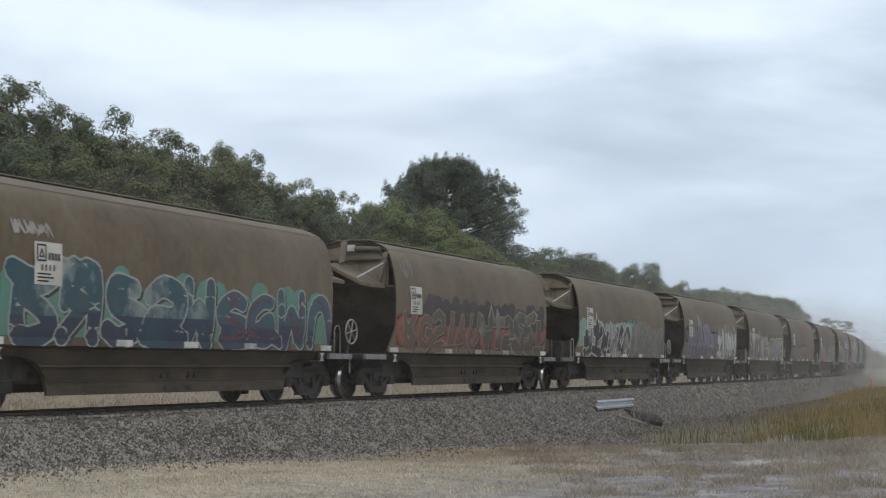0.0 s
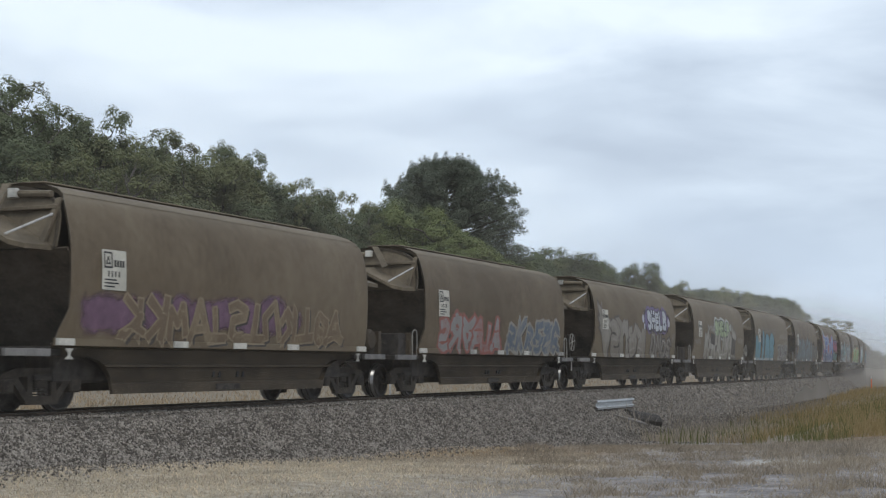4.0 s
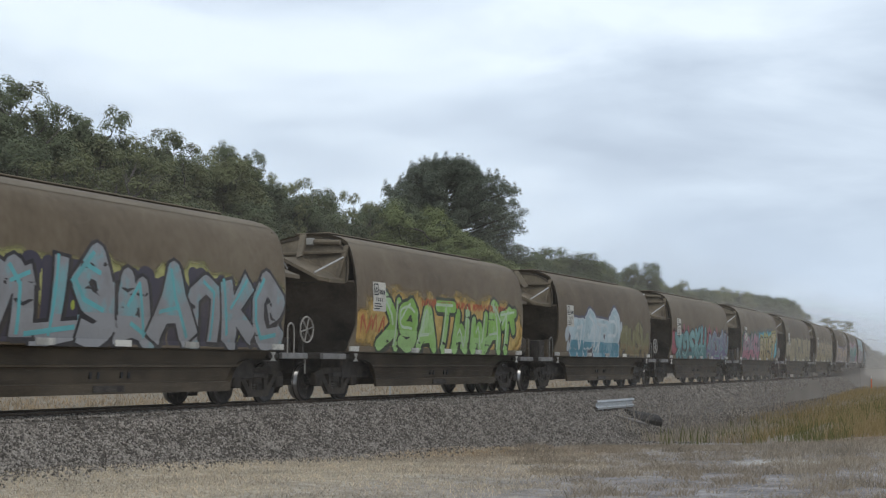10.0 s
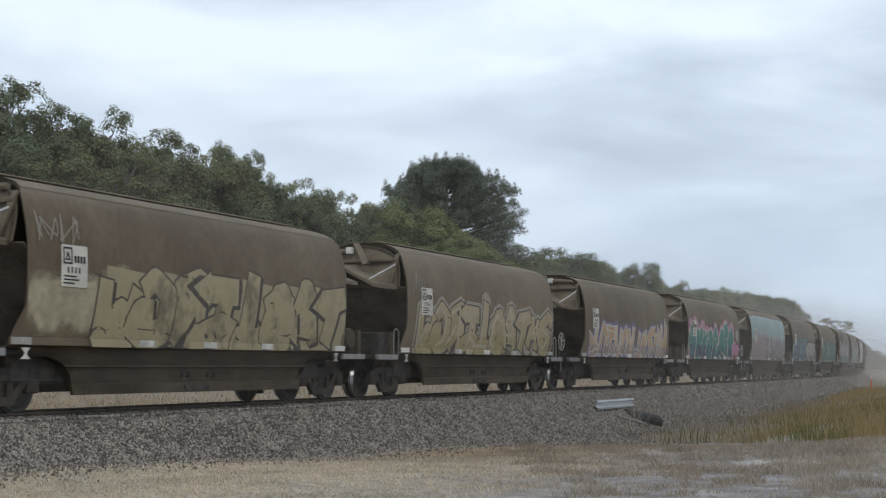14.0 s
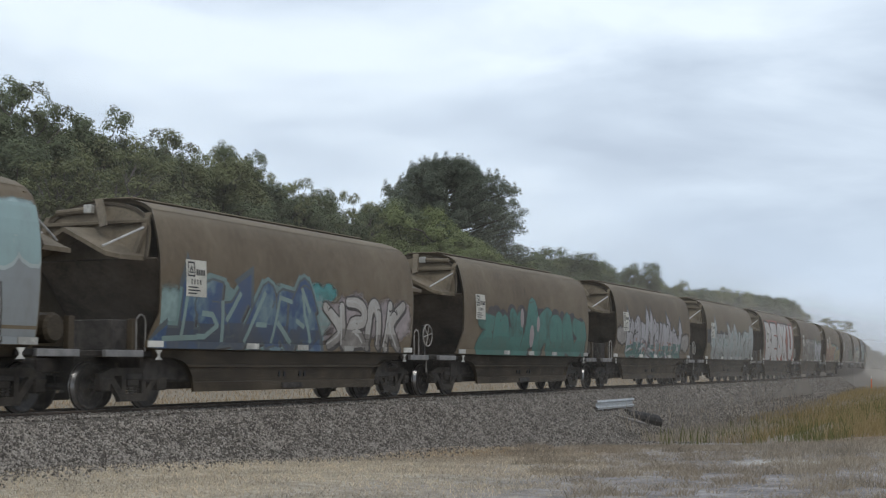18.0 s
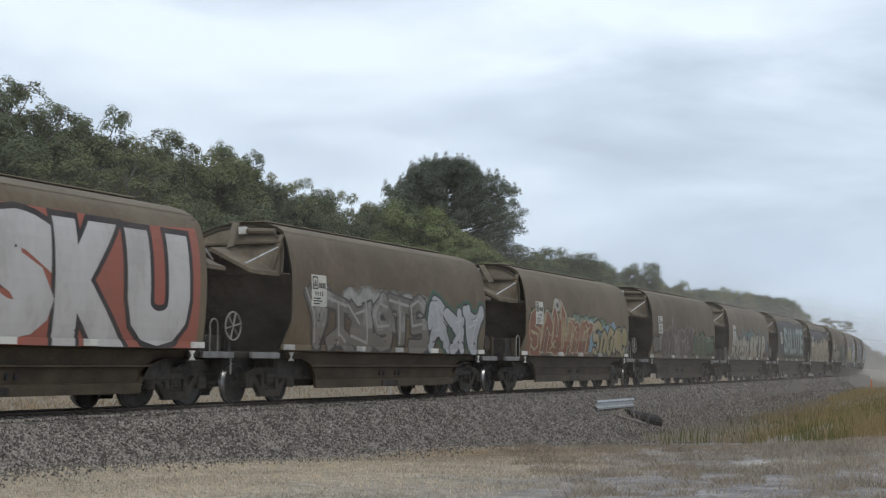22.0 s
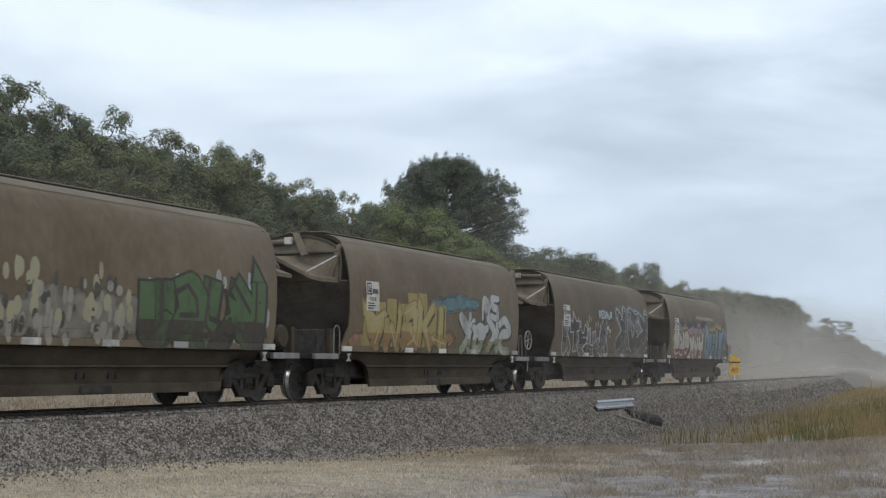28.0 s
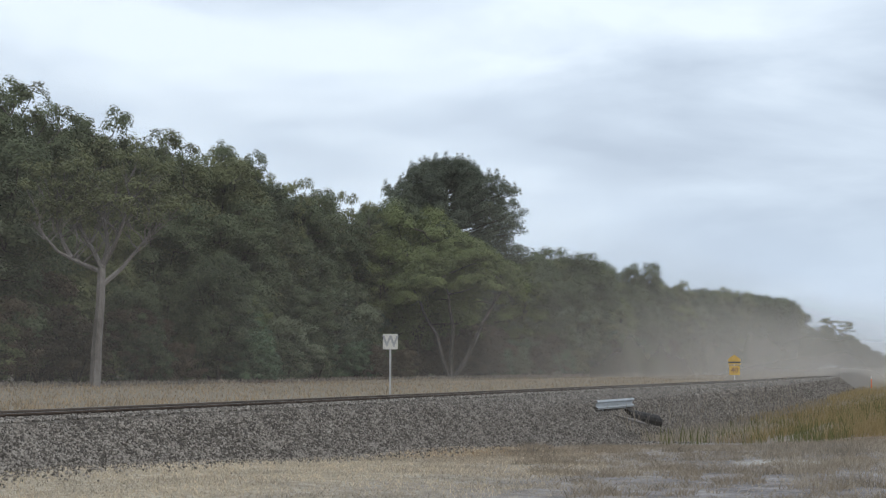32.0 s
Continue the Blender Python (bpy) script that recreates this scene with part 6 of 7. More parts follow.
piece(G[1], 0.8, 5.3, 1.2, 1.9, (0.165, 0.15, 0.12), (0.27, 0.25, 0.21), None, None, 12, "bubble", 0.26, 0.018)
say(1, "brown grain hopper wagon with black and white graffiti over pale green")
smear(G[2], -5.2, 1.2, 1.9, 2.55, (0.05, 0.042, 0.05), 12)
piece(G[2], -4.8, 0.9, 1.2, 2.5, (0.15, 0.12, 0.165), (0.33, 0.29, 0.34), None, (0.24, 0.20, 0.26), 13, "wild", 0.3, 0.025, low=(0.09, 0.075, 0.10))
piece(G[2], 1.2, 5.4, 1.17, 2.5, (0.50, 0.48, 0.44), (0.11, 0.10, 0.09), (0.27, 0.24, 0.21), W_, 14, "wild", 0.26, 0.03, low=(0.38, 0.35, 0.30))
stains(G[2], 0.6, 5.3, 2.6, 2.85, (0.42, 0.40, 0.36), 15, 22, (0.04, 0.09))
say(2, "brown grain hopper wagon with purple and silver graffiti")
bumps(G[3], -2.4, 5.4, 1.9, 2.72, (0.05, 0.043, 0.045), 15)
piece(G[3], -5.2, 0.5, 1.17, 2.55, (0.17, 0.10, 0.08), (0.52, 0.50, 0.45), (0.30, 0.24, 0.15), None, 16, "wild", 0.26, 0.03)
piece(G[3], -4.7, 0.4, 1.17, 2.2, SILVER, (0.08, 0.085, 0.09), None, (0.20, 0.27, 0.26), 18, "wild", 0.2, 0.03, low=(0.19, 0.18, 0.21))
piece(G[3], 0.9, 5.3, 1.17, 2.2, (0.29, 0.29, 0.31), (0.05, 0.045, 0.045), (0.46, 0.42, 0.13), None, 17, "wild", 0.3, 0.05, (0.40, 0.36, 0.10), "MUDE", lean=0.2)
say(3, "brown grain hopper wagon with silver and yellow graffiti")
smear(G[4], -4.9, 2.4, 1.4, 2.2, (0.15, 0.08, 0.125), 18, 9)
piece(G[4], -4.0, 4.4, 1.25, 2.1, (0.17, 0.12, 0.075), (0.28, 0.22, 0.14), None, None, 18, "wild", 0.16, 0.025)
say(4, "weathered brown grain hopper wagon with a faint purple tag")
piece(G[5], -4.6, 0.0, 1.2, 2.2, (0.28, 0.27, 0.26), (0.3, 0.1, 0.08), None, None, 19, "wild", 0.2)
piece(G[5], 0.4, 5.0, 1.2, 2.2, (0.12, 0.15, 0.19), (0.3, 0.28, 0.24), None, None, 20, "wild", 0.2)
say(5, "brown grain hopper wagon with red, grey and blue graffiti")
piece(G[6], -4.7, 1.0, 1.17, 2.5, (0.27, 0.245, 0.205), (0.10, 0.085, 0.07), None, (0.33, 0.30, 0.26), 21, "wild", 0.3, 0.02, low=(0.24, 0.21, 0.17))
scribble(G[6], -5.2, -4.7, 2.5, 3.2, (0.26, 0.23, 0.20), 21, 0.025)
piece(G[6], 1.4, 4.2, 2.3, 3.0, (0.58, 0.60, 0.62), (0.05, 0.045, 0.07), (0.16, 0.12, 0.24), (0.42, 0.46, 0.56), 22, "bubble", 0.24, 0.035, (0.15, 0.12, 0.22), "SHELB", lean=0.0)
coat(G[6], "painted_dot", [round_blob(0.75, 2.7, 0.16, 0.17), round_blob(0.92, 2.4, 0.1, 0.12), round_blob(4.6, 2.62, 0.17, 0.18)], (0.5, 0.5, 0.56), 0.0125, "painted dots")
piece(G[6], 1.8, 5.0, 1.2, 2.05, (0.17, 0.15, 0.125), (0.06, 0.05, 0.045), None, (0.36, 0.33, 0.29), 23, "wild", 0.26, 0.03, text="DMDS")
scribble(G[6], 4.9, 5.5, 1.7, 2.3, (0.28, 0.25, 0.22), 24, 0.025)
say(6, "brown grain hopper wagon with white bubble-letter graffiti")
piece(G[7], -3.6, 3.6, 1.17, 2.35, (0.33, 0.31, 0.265), (0.12, 0.105, 0.088), None, (0.42, 0.40, 0.35), 24, "wild", 0.34, 0.03, low=(0.26, 0.235, 0.19))
coat(G[7], "painted_block", [[(-2.2, 1.9), (-1.2, 1.8), (-1.2, 2.3), (-2.1, 2.4)], [(2.6, 1.4), (3.6, 1.35), (3.5, 2.1), (2.6, 2.3)]], (0.05, 0.045, 0.04), 0.019, "dark painted blocks")
piece(G[7], -1.1, 2.1, 2.28, 2.98, (0.36, 0.44, 0.26), (0.04, 0.055, 0.035), (0.52, 0.54, 0.50), (0.45, 0.52, 0.36), 25, "bubble", 0.24, 0.04, text="SHELB", lean=0.0)
coat(G[7], "painted_dot", [round_blob(2.45, 2.72, 0.2, 0.2)], (0.4, 0.42, 0.38), 0.0125, "painted dot")
scribble(G[7], -2.6, -1.3, 2.35, 2.8, (0.42, 0.42, 0.42), 26, 0.025)
scribble(G[7], 4.2, 5.3, 1.85, 2.3, (0.33, 0.31, 0.28), 27, 0.025)
scribble(G[7], -5.1, -4.2, 1.75, 2.1, (0.24, 0.21, 0.18), 28, 0.025)
say(7, "brown grain hopper wagon with pale grey and green graffiti")
smear(G[8], -5.2, 0.6, 1.9, 2.6, (0.04, 0.05, 0.052), 28, 7)
piece(G[8], -5.3, 0.6, 1.17, 2.48, (0.10, 0.27, 0.34), (0.025, 0.04, 0.045), None, (0.16, 0.36, 0.43), 28, "bubble", 0.38, 0.04, text="NIBS", low=(0.14, 0.30, 0.36), lean=0.02)
coat(G[8], "painted_drip", [[(-5.0 + 1.1 * i, 1.145), (-4.2 + 1.1 * i, 1.145), (-4.2 + 1.1 * i, 1.28), (-5.0 + 1.1 * i, 1.28)] for i in range(5)], (0.36, 0.42, 0.42), 0.016, "pale blue lower letters")
piece(G[8], 1.9, 5.4, 1.17, 2.05, (0.05, 0.047, 0.045), (0.45, 0.44, 0.42), None, None, 29, "wild", 0.24, 0.03, text="TADAH", lean=0.05)
scribble(G[8], -3.2, 1.0, 2.55, 3.05, (0.23, 0.20, 0.165), 30, 0.025)
scribble(G[8], 2.6, 5.2, 2.3, 2.8, (0.30, 0.27, 0.23), 31, 0.025)
say(8, "brown grain hopper wagon with large cyan graffiti letters")
smear(G[9], -5.2, 5.4, 1.3, 2.4, (0.07, 0.062, 0.055), 31)
smear(G[9], -4.4, 3.2, 1.2, 2.5, (0.30, 0.19, 0.08), 32, 8)
piece(G[9], -4.6, 2.8, 1.17, 2.5, (0.115, 0.14, 0.15), (0.035, 0.04, 0.045), None, (0.20, 0.27, 0.32), 33, "wild", 0.3, 0.03)
stains(G[9], -4.0, 2.4, 1.3, 2.2, (0.24, 0.30, 0.36), 34, 12, (0.07, 0.14))
piece(G[9], 2.9, 5.3, 1.25, 2.2, (0.12, 0.12, 0.105), (0.07, 0.065, 0.055), None, None, 35, "wild", 0.24, 0.03)
say(9, "brown grain hopper wagon with dark blue-grey and orange graffiti")
smear(G[10], -5.6, 3.0, 1.5, 2.6, (0.055, 0.10, 0.095), 34)
smear(G[10], 1.8, 5.6, 1.9, 2.75, (0.27, 0.04, 0.09), 35, 4)
smear(G[10], 2.4, 5.7, 2.45, 2.85, (0.12, 0.06, 0.13), 33, 5)
smear(G[10], 2.2, 5.7, 1.15, 1.95, (0.045, 0.12, 0.105), 36, 5)
coat(G[10], "painted_spread", [[(-5.3, 1.17), (-4.0, 1.17), (-3.7, 2.7), (-5.0, 1.9)]] + [[(-4.2 + 1.25 * i, 1.17), (-2.8 + 1.25 * i, 1.17), (-2.7 + 1.25 * i, 2.72 - 0.12 * i), (-3.4 + 1.25 * i, (3.12, 2.9, 2.78, 2.8, 2.5)[i]), (-4.1 + 1.25 * i, 2.8 - 0.12 * i)] for i in range(5)], (0.40, 0.07, 0.09), 0.0055, "red painted spread")
piece(G[10], -5.0, 2.5, 1.17, 2.85, (0.05, 0.12, 0.38), (0.50, 0.54, 0.60), (0.30, 0.05, 0.075), (0.42, 0.48, 0.58), 37, "wild", 0.32, 0.035, text="TECKS", low=(0.03, 0.05, 0.16), lean=0.08)
piece(G[10], -4.7, 2.2, 1.17, 1.75, (0.04, 0.06, 0.17), (0.38, 0.42, 0.5), None, None, 36, "wild", 0.3, 0.03)
say(10, "brown grain hopper wagon with bright blue graffiti edged in red")
smear(G[11], -5.5, 5.5, 1.7, 2.75, (0.36, 0.34, 0.12), 37, 12)
bumps(G[11], -5.3, 5.4, 1.2, 2.75, (0.045, 0.04, 0.062), 38, (0.14, 0.3))
piece(G[11], -4.8, 5.4, 1.17, 2.65, (0.28, 0.28, 0.285), (0.02, 0.02, 0.025), None, (0.13, 0.44, 0.46), 39, "wild", 0.27, 0.04, low=(0.31, 0.31, 0.315))
stains(G[11], -4.4, 5.0, 1.4, 2.0, (0.36, 0.40, 0.06), 40, 14, (0.06, 0.13))
say(11, "brown grain hopper wagon with teal, grey and black graffiti")
smear(G[12], -5.6, 5.6, 1.2, 2.35, (0.50, 0.30, 0.07), 41, 12)
piece(G[12], -4.3, 4.9, 1.17, 2.45, (0.25, 0.47, 0.09), (0.025, 0.04, 0.02), None, (0.50, 0.62, 0.42), 40, "bubble", 0.24, 0.05, (0.48, 0.32, 0.09), low=(0.34, 0.55, 0.20), lean=0.05)
scribble(G[12], -5.2, -4.2, 1.5, 2.1, (0.45, 0.09, 0.03), 42, 0.04)
scribble(G[12], -1.8, 4.4, 2.35, 2.6, (0.45, 0.10, 0.03), 43, 0.03)
say(12, "brown grain hopper wagon with lime green graffiti on orange")
piece(G[13], -4.2, 1.2, 1.17, 2.5, (0.40, 0.52, 0.55), (0.56, 0.60, 0.60), (0.09, 0.09, 0.13), (0.58, 0.64, 0.64), 42, "bubble", 0.34, 0.03, low=(0.075, 0.24, 0.31))
coat(G[13], "painted_dot", [round_blob(-4.6, 1.9, 0.2, 0.26), round_blob(-4.4, 1.5, 0.14, 0.2), round_blob(1.35, 2.5, 0.16, 0.24), round_blob(1.65, 2.3, 0.12, 0.2)], (0.48, 0.52, 0.53), 0.0125, "painted drops")
piece(G[13], 1.6, 5.4, 1.2, 2.35, (0.20, 0.18, 0.075), (0.10, 0.085, 0.045), None, (0.24, 0.22, 0.10), 43, "wild", 0.36, 0.025, low=(0.24, 0.17, 0.075))
say(13, "brown grain hopper wagon with pale blue bubble graffiti")
smear(G[14], -5.5, 5.5, 1.2, 2.5, (0.30, 0.065, 0.085), 44, 10)
stains(G[14], -4.0, 5.0, 2.2, 2.6, (0.36, 0.08, 0.11), 44, 14, (0.12, 0.22))
piece(G[14], -4.8, 0.9, 1.17, 2.4, (0.13, 0.32, 0.32), (0.03, 0.045, 0.045), None, (0.24, 0.44, 0.42), 45, "bubble", 0.26, 0.045, low=(0.07, 0.20, 0.21))
piece(G[14], 1.0, 5.5, 1.17, 2.3, (0.17, 0.17, 0.26), (0.40, 0.42, 0.44), (0.05, 0.045, 0.06), (0.20, 0.36, 0.34), 46, "wild", 0.28, 0.03, low=(0.15, 0.12, 0.24))
say(14, "brown grain hopper wagon with teal graffiti on dark red")
smear(G[15], -5.2, -0.3, 1.5, 2.6, (0.055, 0.10, 0.075), 47, 6)
piece(G[15], -5.1, -0.3, 1.17, 2.35, (0.30, 0.26, 0.29), (0.05, 0.05, 0.055), (0.05, 0.12, 0.08), (0.50, 0.16, 0.24), 48, "wild", 0.3, 0.03, low=(0.42, 0.14, 0.20))
piece(G[15], -0.1, 4.9, 1.17, 2.5, (0.44, 0.35, 0.16), (0.035, 0.03, 0.02), (0.40, 0.36, 0.07), (0.52, 0.46, 0.30), 49, "wild", 0.28, 0.045, (0.10, 0.38, 0.45), "BUST", low=(0.34, 0.24, 0.09), lean=0.05)
say(15, "brown grain hopper wagon with gold graffiti letters and a cyan halo")
smear(G[16], -5.3, 5.6, 1.2, 2.55, (0.33, 0.28, 0.18), 50, 12)
coat(G[16], "painted_spread", [[(-3.4 + 1.5 * i, 1.17), (-1.9 + 1.5 * i, 1.17), (-1.95 + 1.5 * i, 2.5), (-3.35 + 1.5 * i, 2.6)] for i in range(6)], (0.35, 0.295, 0.17), 0.0055, "khaki painted spread")
piece(G[16], -3.9, 5.3, 1.17, 2.55, (0.37, 0.31, 0.18), (0.05, 0.045, 0.035), None, None, 52, "wild", 0.36, 0.022)
scribble(G[16], -5.3, -4.5, 2.8, 3.4, (0.30, 0.27, 0.21), 51, 0.03)
say(16, "brown grain hopper wagon with khaki graffiti")
piece(G[17], -5.1, 5.3, 1.17, 2.5, (0.37, 0.29, 0.17), (0.07, 0.06, 0.045), (0.33, 0.30, 0.23), (0.44, 0.38, 0.26), 52, "wild", 0.32, 0.025, low=(0.32, 0.26, 0.13))
scribble(G[17], -5.1, -4.5, 2.6, 3.3, (0.28, 0.25, 0.21), 53, 0.025)
say(17, "brown grain hopper wagon with sandy yellow graffiti")
piece(G[18], -4.9, 5.2, 1.17, 2.3, (0.50, 0.32, 0.17), (0.48, 0.47, 0.46), (0.17, 0.13, 0.23), (0.55, 0.5, 0.4), 53, "wild", 0.26, 0.04, low=(0.3, 0.22, 0.2))
say(18, "brown grain hopper wagon with orange, white and purple graffiti")
smear(G[19], -5.3, 3.2, 1.3, 2.75, (0.26, 0.08, 0.22), 54, 9)
smear(G[19], 2.8, 5.5, 1.2, 2.1, (0.42, 0.16, 0.28), 55, 4)
piece(G[19], -5.3, 3.9, 1.17, 2.6, (0.035, 0.19, 0.165), (0.44, 0.41, 0.36), (0.46, 0.20, 0.29), (0.06, 0.25, 0.21), 54, "wild", 0.36, 0.06, low=(0.03, 0.06, 0.115), lean=0.15)
coat(G[19], "painted_dot", [round_blob(5.0, 2.35, 0.24, 0.3)], (0.3, 0.32, 0.29), 0.0125, "round painted badge")
say(19, "brown grain hopper wagon with teal graffiti on pink")
coat(G[20], "painted_ground", [[(-5.7 + 1.14 * i, 1.16), (-4.55 + 1.14 * i, 1.16), (-4.55 + 1.14 * i, 3.5), (-5.7 + 1.14 * i, 3.5)] for i in range(10)], (0.27, 0.29, 0.29), 0.0030, "whole side painted pale grey-blue")
coat(G[20], "painted_scallop", [round_blob(-5.1 + 0.82 * i, 2.75 + 0.1 * math.sin(2.1 * i), 0.5, 0.42, 14) for i in range(14)], (0.42, 0.47, 0.45), 0.0045, "pale scalloped edge")
coat(G[20], "painted_drape", [round_blob(-5.1 + 0.82 * i, 2.8 + 0.1 * math.sin(2.1 * i), 0.47, 0.4, 14) for i in range(14)] + [[(-5.45 + 0.82 * i, 2.75), (-4.6 + 0.82 * i, 2.75), (-4.6 + 0.82 * i, 3.5), (-5.45 + 0.82 * i, 3.5)] for i in range(14)], (0.30, 0.41, 0.40), 0.0058, "pale blue painted drapes")
smear(G[20], -5.6, 5.6, 3.2, 3.65, (0.33, 0.42, 0.41), 55, 16)
coat(G[20], "painted_backing", [round_blob(-4.4 + 0.75 * i, 2.25, 0.5, 0.45, 14) for i in range(5)], (0.46, 0.43, 0.42), 0.0068, "pale cloud rim")
coat(G[20], "painted_cloud", [round_blob(-4.4 + 0.75 * i, 2.2, 0.45, 0.41, 14) for i in range(5)] + [[(-5.5 + i, 1.17), (-4.4 + i, 1.17), (-4.5 + i, 2.25), (-5.3 + i, 2.15)] for i in range(5)], (0.33, 0.27, 0.27), 0.0082, "dusty pink cloud heads")
piece(G[20], -0.9, 4.6, 1.17, 2.35, (0.20, 0.165, 0.18), (0.47, 0.45, 0.45), None, (0.42, 0.4, 0.4), 57, "bubble", 0.36, 0.04, low=(0.155, 0.12, 0.125))
stains(G[20], -4.6, 0.0, 1.5, 2.3, (0.06, 0.05, 0.05), 58, 26, (0.02, 0.06))
say(20, "grain hopper wagon painted pale blue and pink from end to end")
smear(G[21], -5.5, 1.0, 1.2, 2.5, (0.20, 0.27, 0.25), 58, 7)
piece(G[21], -5.2, 0.5, 1.17, 2.4, (0.045, 0.085, 0.17), (0.08, 0.10, 0.11), (0.16, 0.25, 0.24), (0.22, 0.31, 0.29), 58, "wild", 0.42, 0.03, low=(0.06, 0.075, 0.10))
smear(G[21], 0.6, 5.4, 1.3, 2.5, (0.30, 0.25, 0.24), 59, 6)
piece(G[21], 0.9, 5.0, 1.17, 2.35, (0.42, 0.39, 0.35), (0.04, 0.036, 0.034), None, (0.52, 0.5, 0.46), 59, "bubble", 0.18, 0.025, low=(0.20, 0.18, 0.16))
smear(G[21], -0.2, 1.4, 2.25, 2.75, (0.06, 0.22, 0.21), 60, 3)
say(21, "brown grain hopper wagon with dark blue and silver graffiti")
bumps(G[22], -3.4, 4.9, 1.7, 2.75, (0.05, 0.046, 0.046), 60, (0.22, 0.5))
piece(G[22], -4.4, 5.2, 1.17, 2.42, (0.065, 0.19, 0.155), (0.05, 0.07, 0.058), None, None, 61, "bubble", 0.38, 0.022, low=(0.06, 0.15, 0.12))
coat(G[22], "painted_figure", [round_blob(0.0, 1.75, 0.2, 0.36), round_blob(0.55, 2.15, 0.14, 0.26), round_blob(-0.9, 2.3, 0.16, 0.3)], (0.33, 0.28, 0.27), 0.019, "pale painted blobs")
say(22, "brown grain hopper wagon with sea-green graffiti")
smear(G[23], -5.2, 5.2, 1.4, 2.4, (0.25, 0.225, 0.20), 62, 11)
piece(G[23], -4.3, 3.8, 1.17, 2.5, (0.36, 0.34, 0.345), (0.06, 0.06, 0.06), None, (0.42, 0.41, 0.41), 62, "wild", 0.36, 0.035, low=(0.08, 0.17, 0.14), lean=0.12)
piece(G[23], -3.8, 3.6, 1.17, 1.85, (0.36, 0.16, 0.09), (0.34, 0.33, 0.32), None, (0.05, 0.10, 0.15), 64, "bubble", 0.16, 0.02, low=(0.06, 0.18, 0.15))
say(23, "brown grain hopper wagon with white-edged orange and green graffiti")
bumps(G[24], -5.3, 5.4, 1.9, 2.62, (0.035, 0.035, 0.035), 63, (0.2, 0.38))
coat(G[24], "painted_spread", [[(-4.6 + 0.95 * i, 1.17), (-3.6 + 0.95 * i, 1.17), (-3.65 + 0.95 * i, 2.35), (-4.55 + 0.95 * i, 2.4)] for i in range(10)], (0.30, 0.31, 0.30), 0.0062, "silver painted spread")
piece(G[24], -4.8, 5.3, 1.17, 2.48, (0.38, 0.39, 0.37), (0.10, 0.11, 0.105), None, (0.30, 0.38, 0.36), 64, "wild", 0.34, 0.025, low=(0.30, 0.30, 0.285))
say(24, "brown grain hopper wagon with silver graffiti edged in black")
lettered(G[25], "BESKU", -4.9, 5.2, 1.2, 3.4, (0.56, 0.53, 0.50), (0.035, 0.03, 0.03), (0.36, 0.11, 0.075), None, 65, 0.045, 0.085, 0.03)
say(25, "grain hopper wagon with huge white graffiti letters on red")
smear(G[26], -3.0, 1.6, 2.0, 2.75, (0.30, 0.285, 0.25), 65, 6)
piece(G[26], -4.9, 1.6, 1.17, 2.5, (0.155, 0.14, 0.12), (0.06, 0.055, 0.05), None, (0.36, 0.34, 0.31), 66, "wild", 0.26, 0.03, low=(0.20, 0.175, 0.14))
piece(G[26], 1.8, 5.5, 1.17, 2.5, (0.40, 0.40, 0.40), (0.04, 0.04, 0.04), (0.05, 0.12, 0.08), (0.5, 0.5, 0.5), 67, "bubble", 0.22, 0.03)
say(26, "brown grain hopper wagon with grey and white graffiti")
smear(G[27], -4.8, 2.8, 1.8, 2.6, (0.16, 0.20, 0.14), 68, 8)
coat(G[27], "painted_spread", [[(-5.3 + i, 1.2), (-4.2 + i, 1.2), (-4.25 + i, 2.2), (-5.25 + i, 2.2)] for i in range(6)], (0.25, 0.105, 0.06), 0.0055, "rust-red painted spread")
piece(G[27], -5.2, 0.8, 1.17, 2.45, (0.25, 0.10, 0.06), (0.46, 0.39, 0.26), None, (0.42, 0.36, 0.20), 68, "wild", 0.3, 0.025, low=(0.22, 0.09, 0.05))
bumps(G[27], 1.0, 5.4, 1.3, 2.5, (0.24, 0.36, 0.42), 69)
piece(G[27], 1.2, 5.4, 1.17, 2.2, (0.33, 0.28, 0.12), (0.04, 0.04, 0.04), None, (0.45, 0.34, 0.28), 69, "wild", 0.28, 0.04)
coat(G[27], "painted_dot", [round_blob(-2.5, 2.85, 0.32, 0.22)], (0.42, 0.39, 0.33), 0.0125, "pale painted ring")
coat(G[27], "painted_hole", [round_blob(-2.5, 2.83, 0.14, 0.09)], (0.12, 0.1, 0.085), 0.016)
say(27, "brown grain hopper wagon with orange and blue graffiti")
smear(G[28], -5.2, 5.4, 1.2, 2.1, (0.115, 0.10, 0.07), 70, 9)
piece(G[28], -4.2, 1.3, 1.2, 2.4, (0.085, 0.06, 0.045), (0.30, 0.26, 0.22), None, None, 70, "wild", 0.28, 0.022)
smear(G[28], 1.6, 5.4, 1.2, 2.4, (0.06, 0.105, 0.05), 71, 6)
piece(G[28], 1.7, 4.2, 1.25, 2.2, (0.065, 0.10, 0.05), (0.22, 0.17, 0.10), None, None, 71, "bubble", 0.24, 0.025)
tag(G[28], "PERTH", 4.1, 5.0, 1.95, 2.15, (0.42, 0.40, 0.33), 0.025, 72)
say(28, "brown grain hopper wagon with dull red-brown graffiti")
coat(G[29], "painted_block", [[(-2.9 + 0.75 * i, 2.0), (-2.4 + 0.75 * i, 2.0), (-2.4 + 0.75 * i, 2.45 + 0.22 * ((i * 5) % 3)), (-2.9 + 0.75 * i, 2.45 + 0.22 * ((i * 5) % 3))] for i in range(11)], (0.12, 0.15, 0.145), 0.0045, "square grey-green paint blocks")
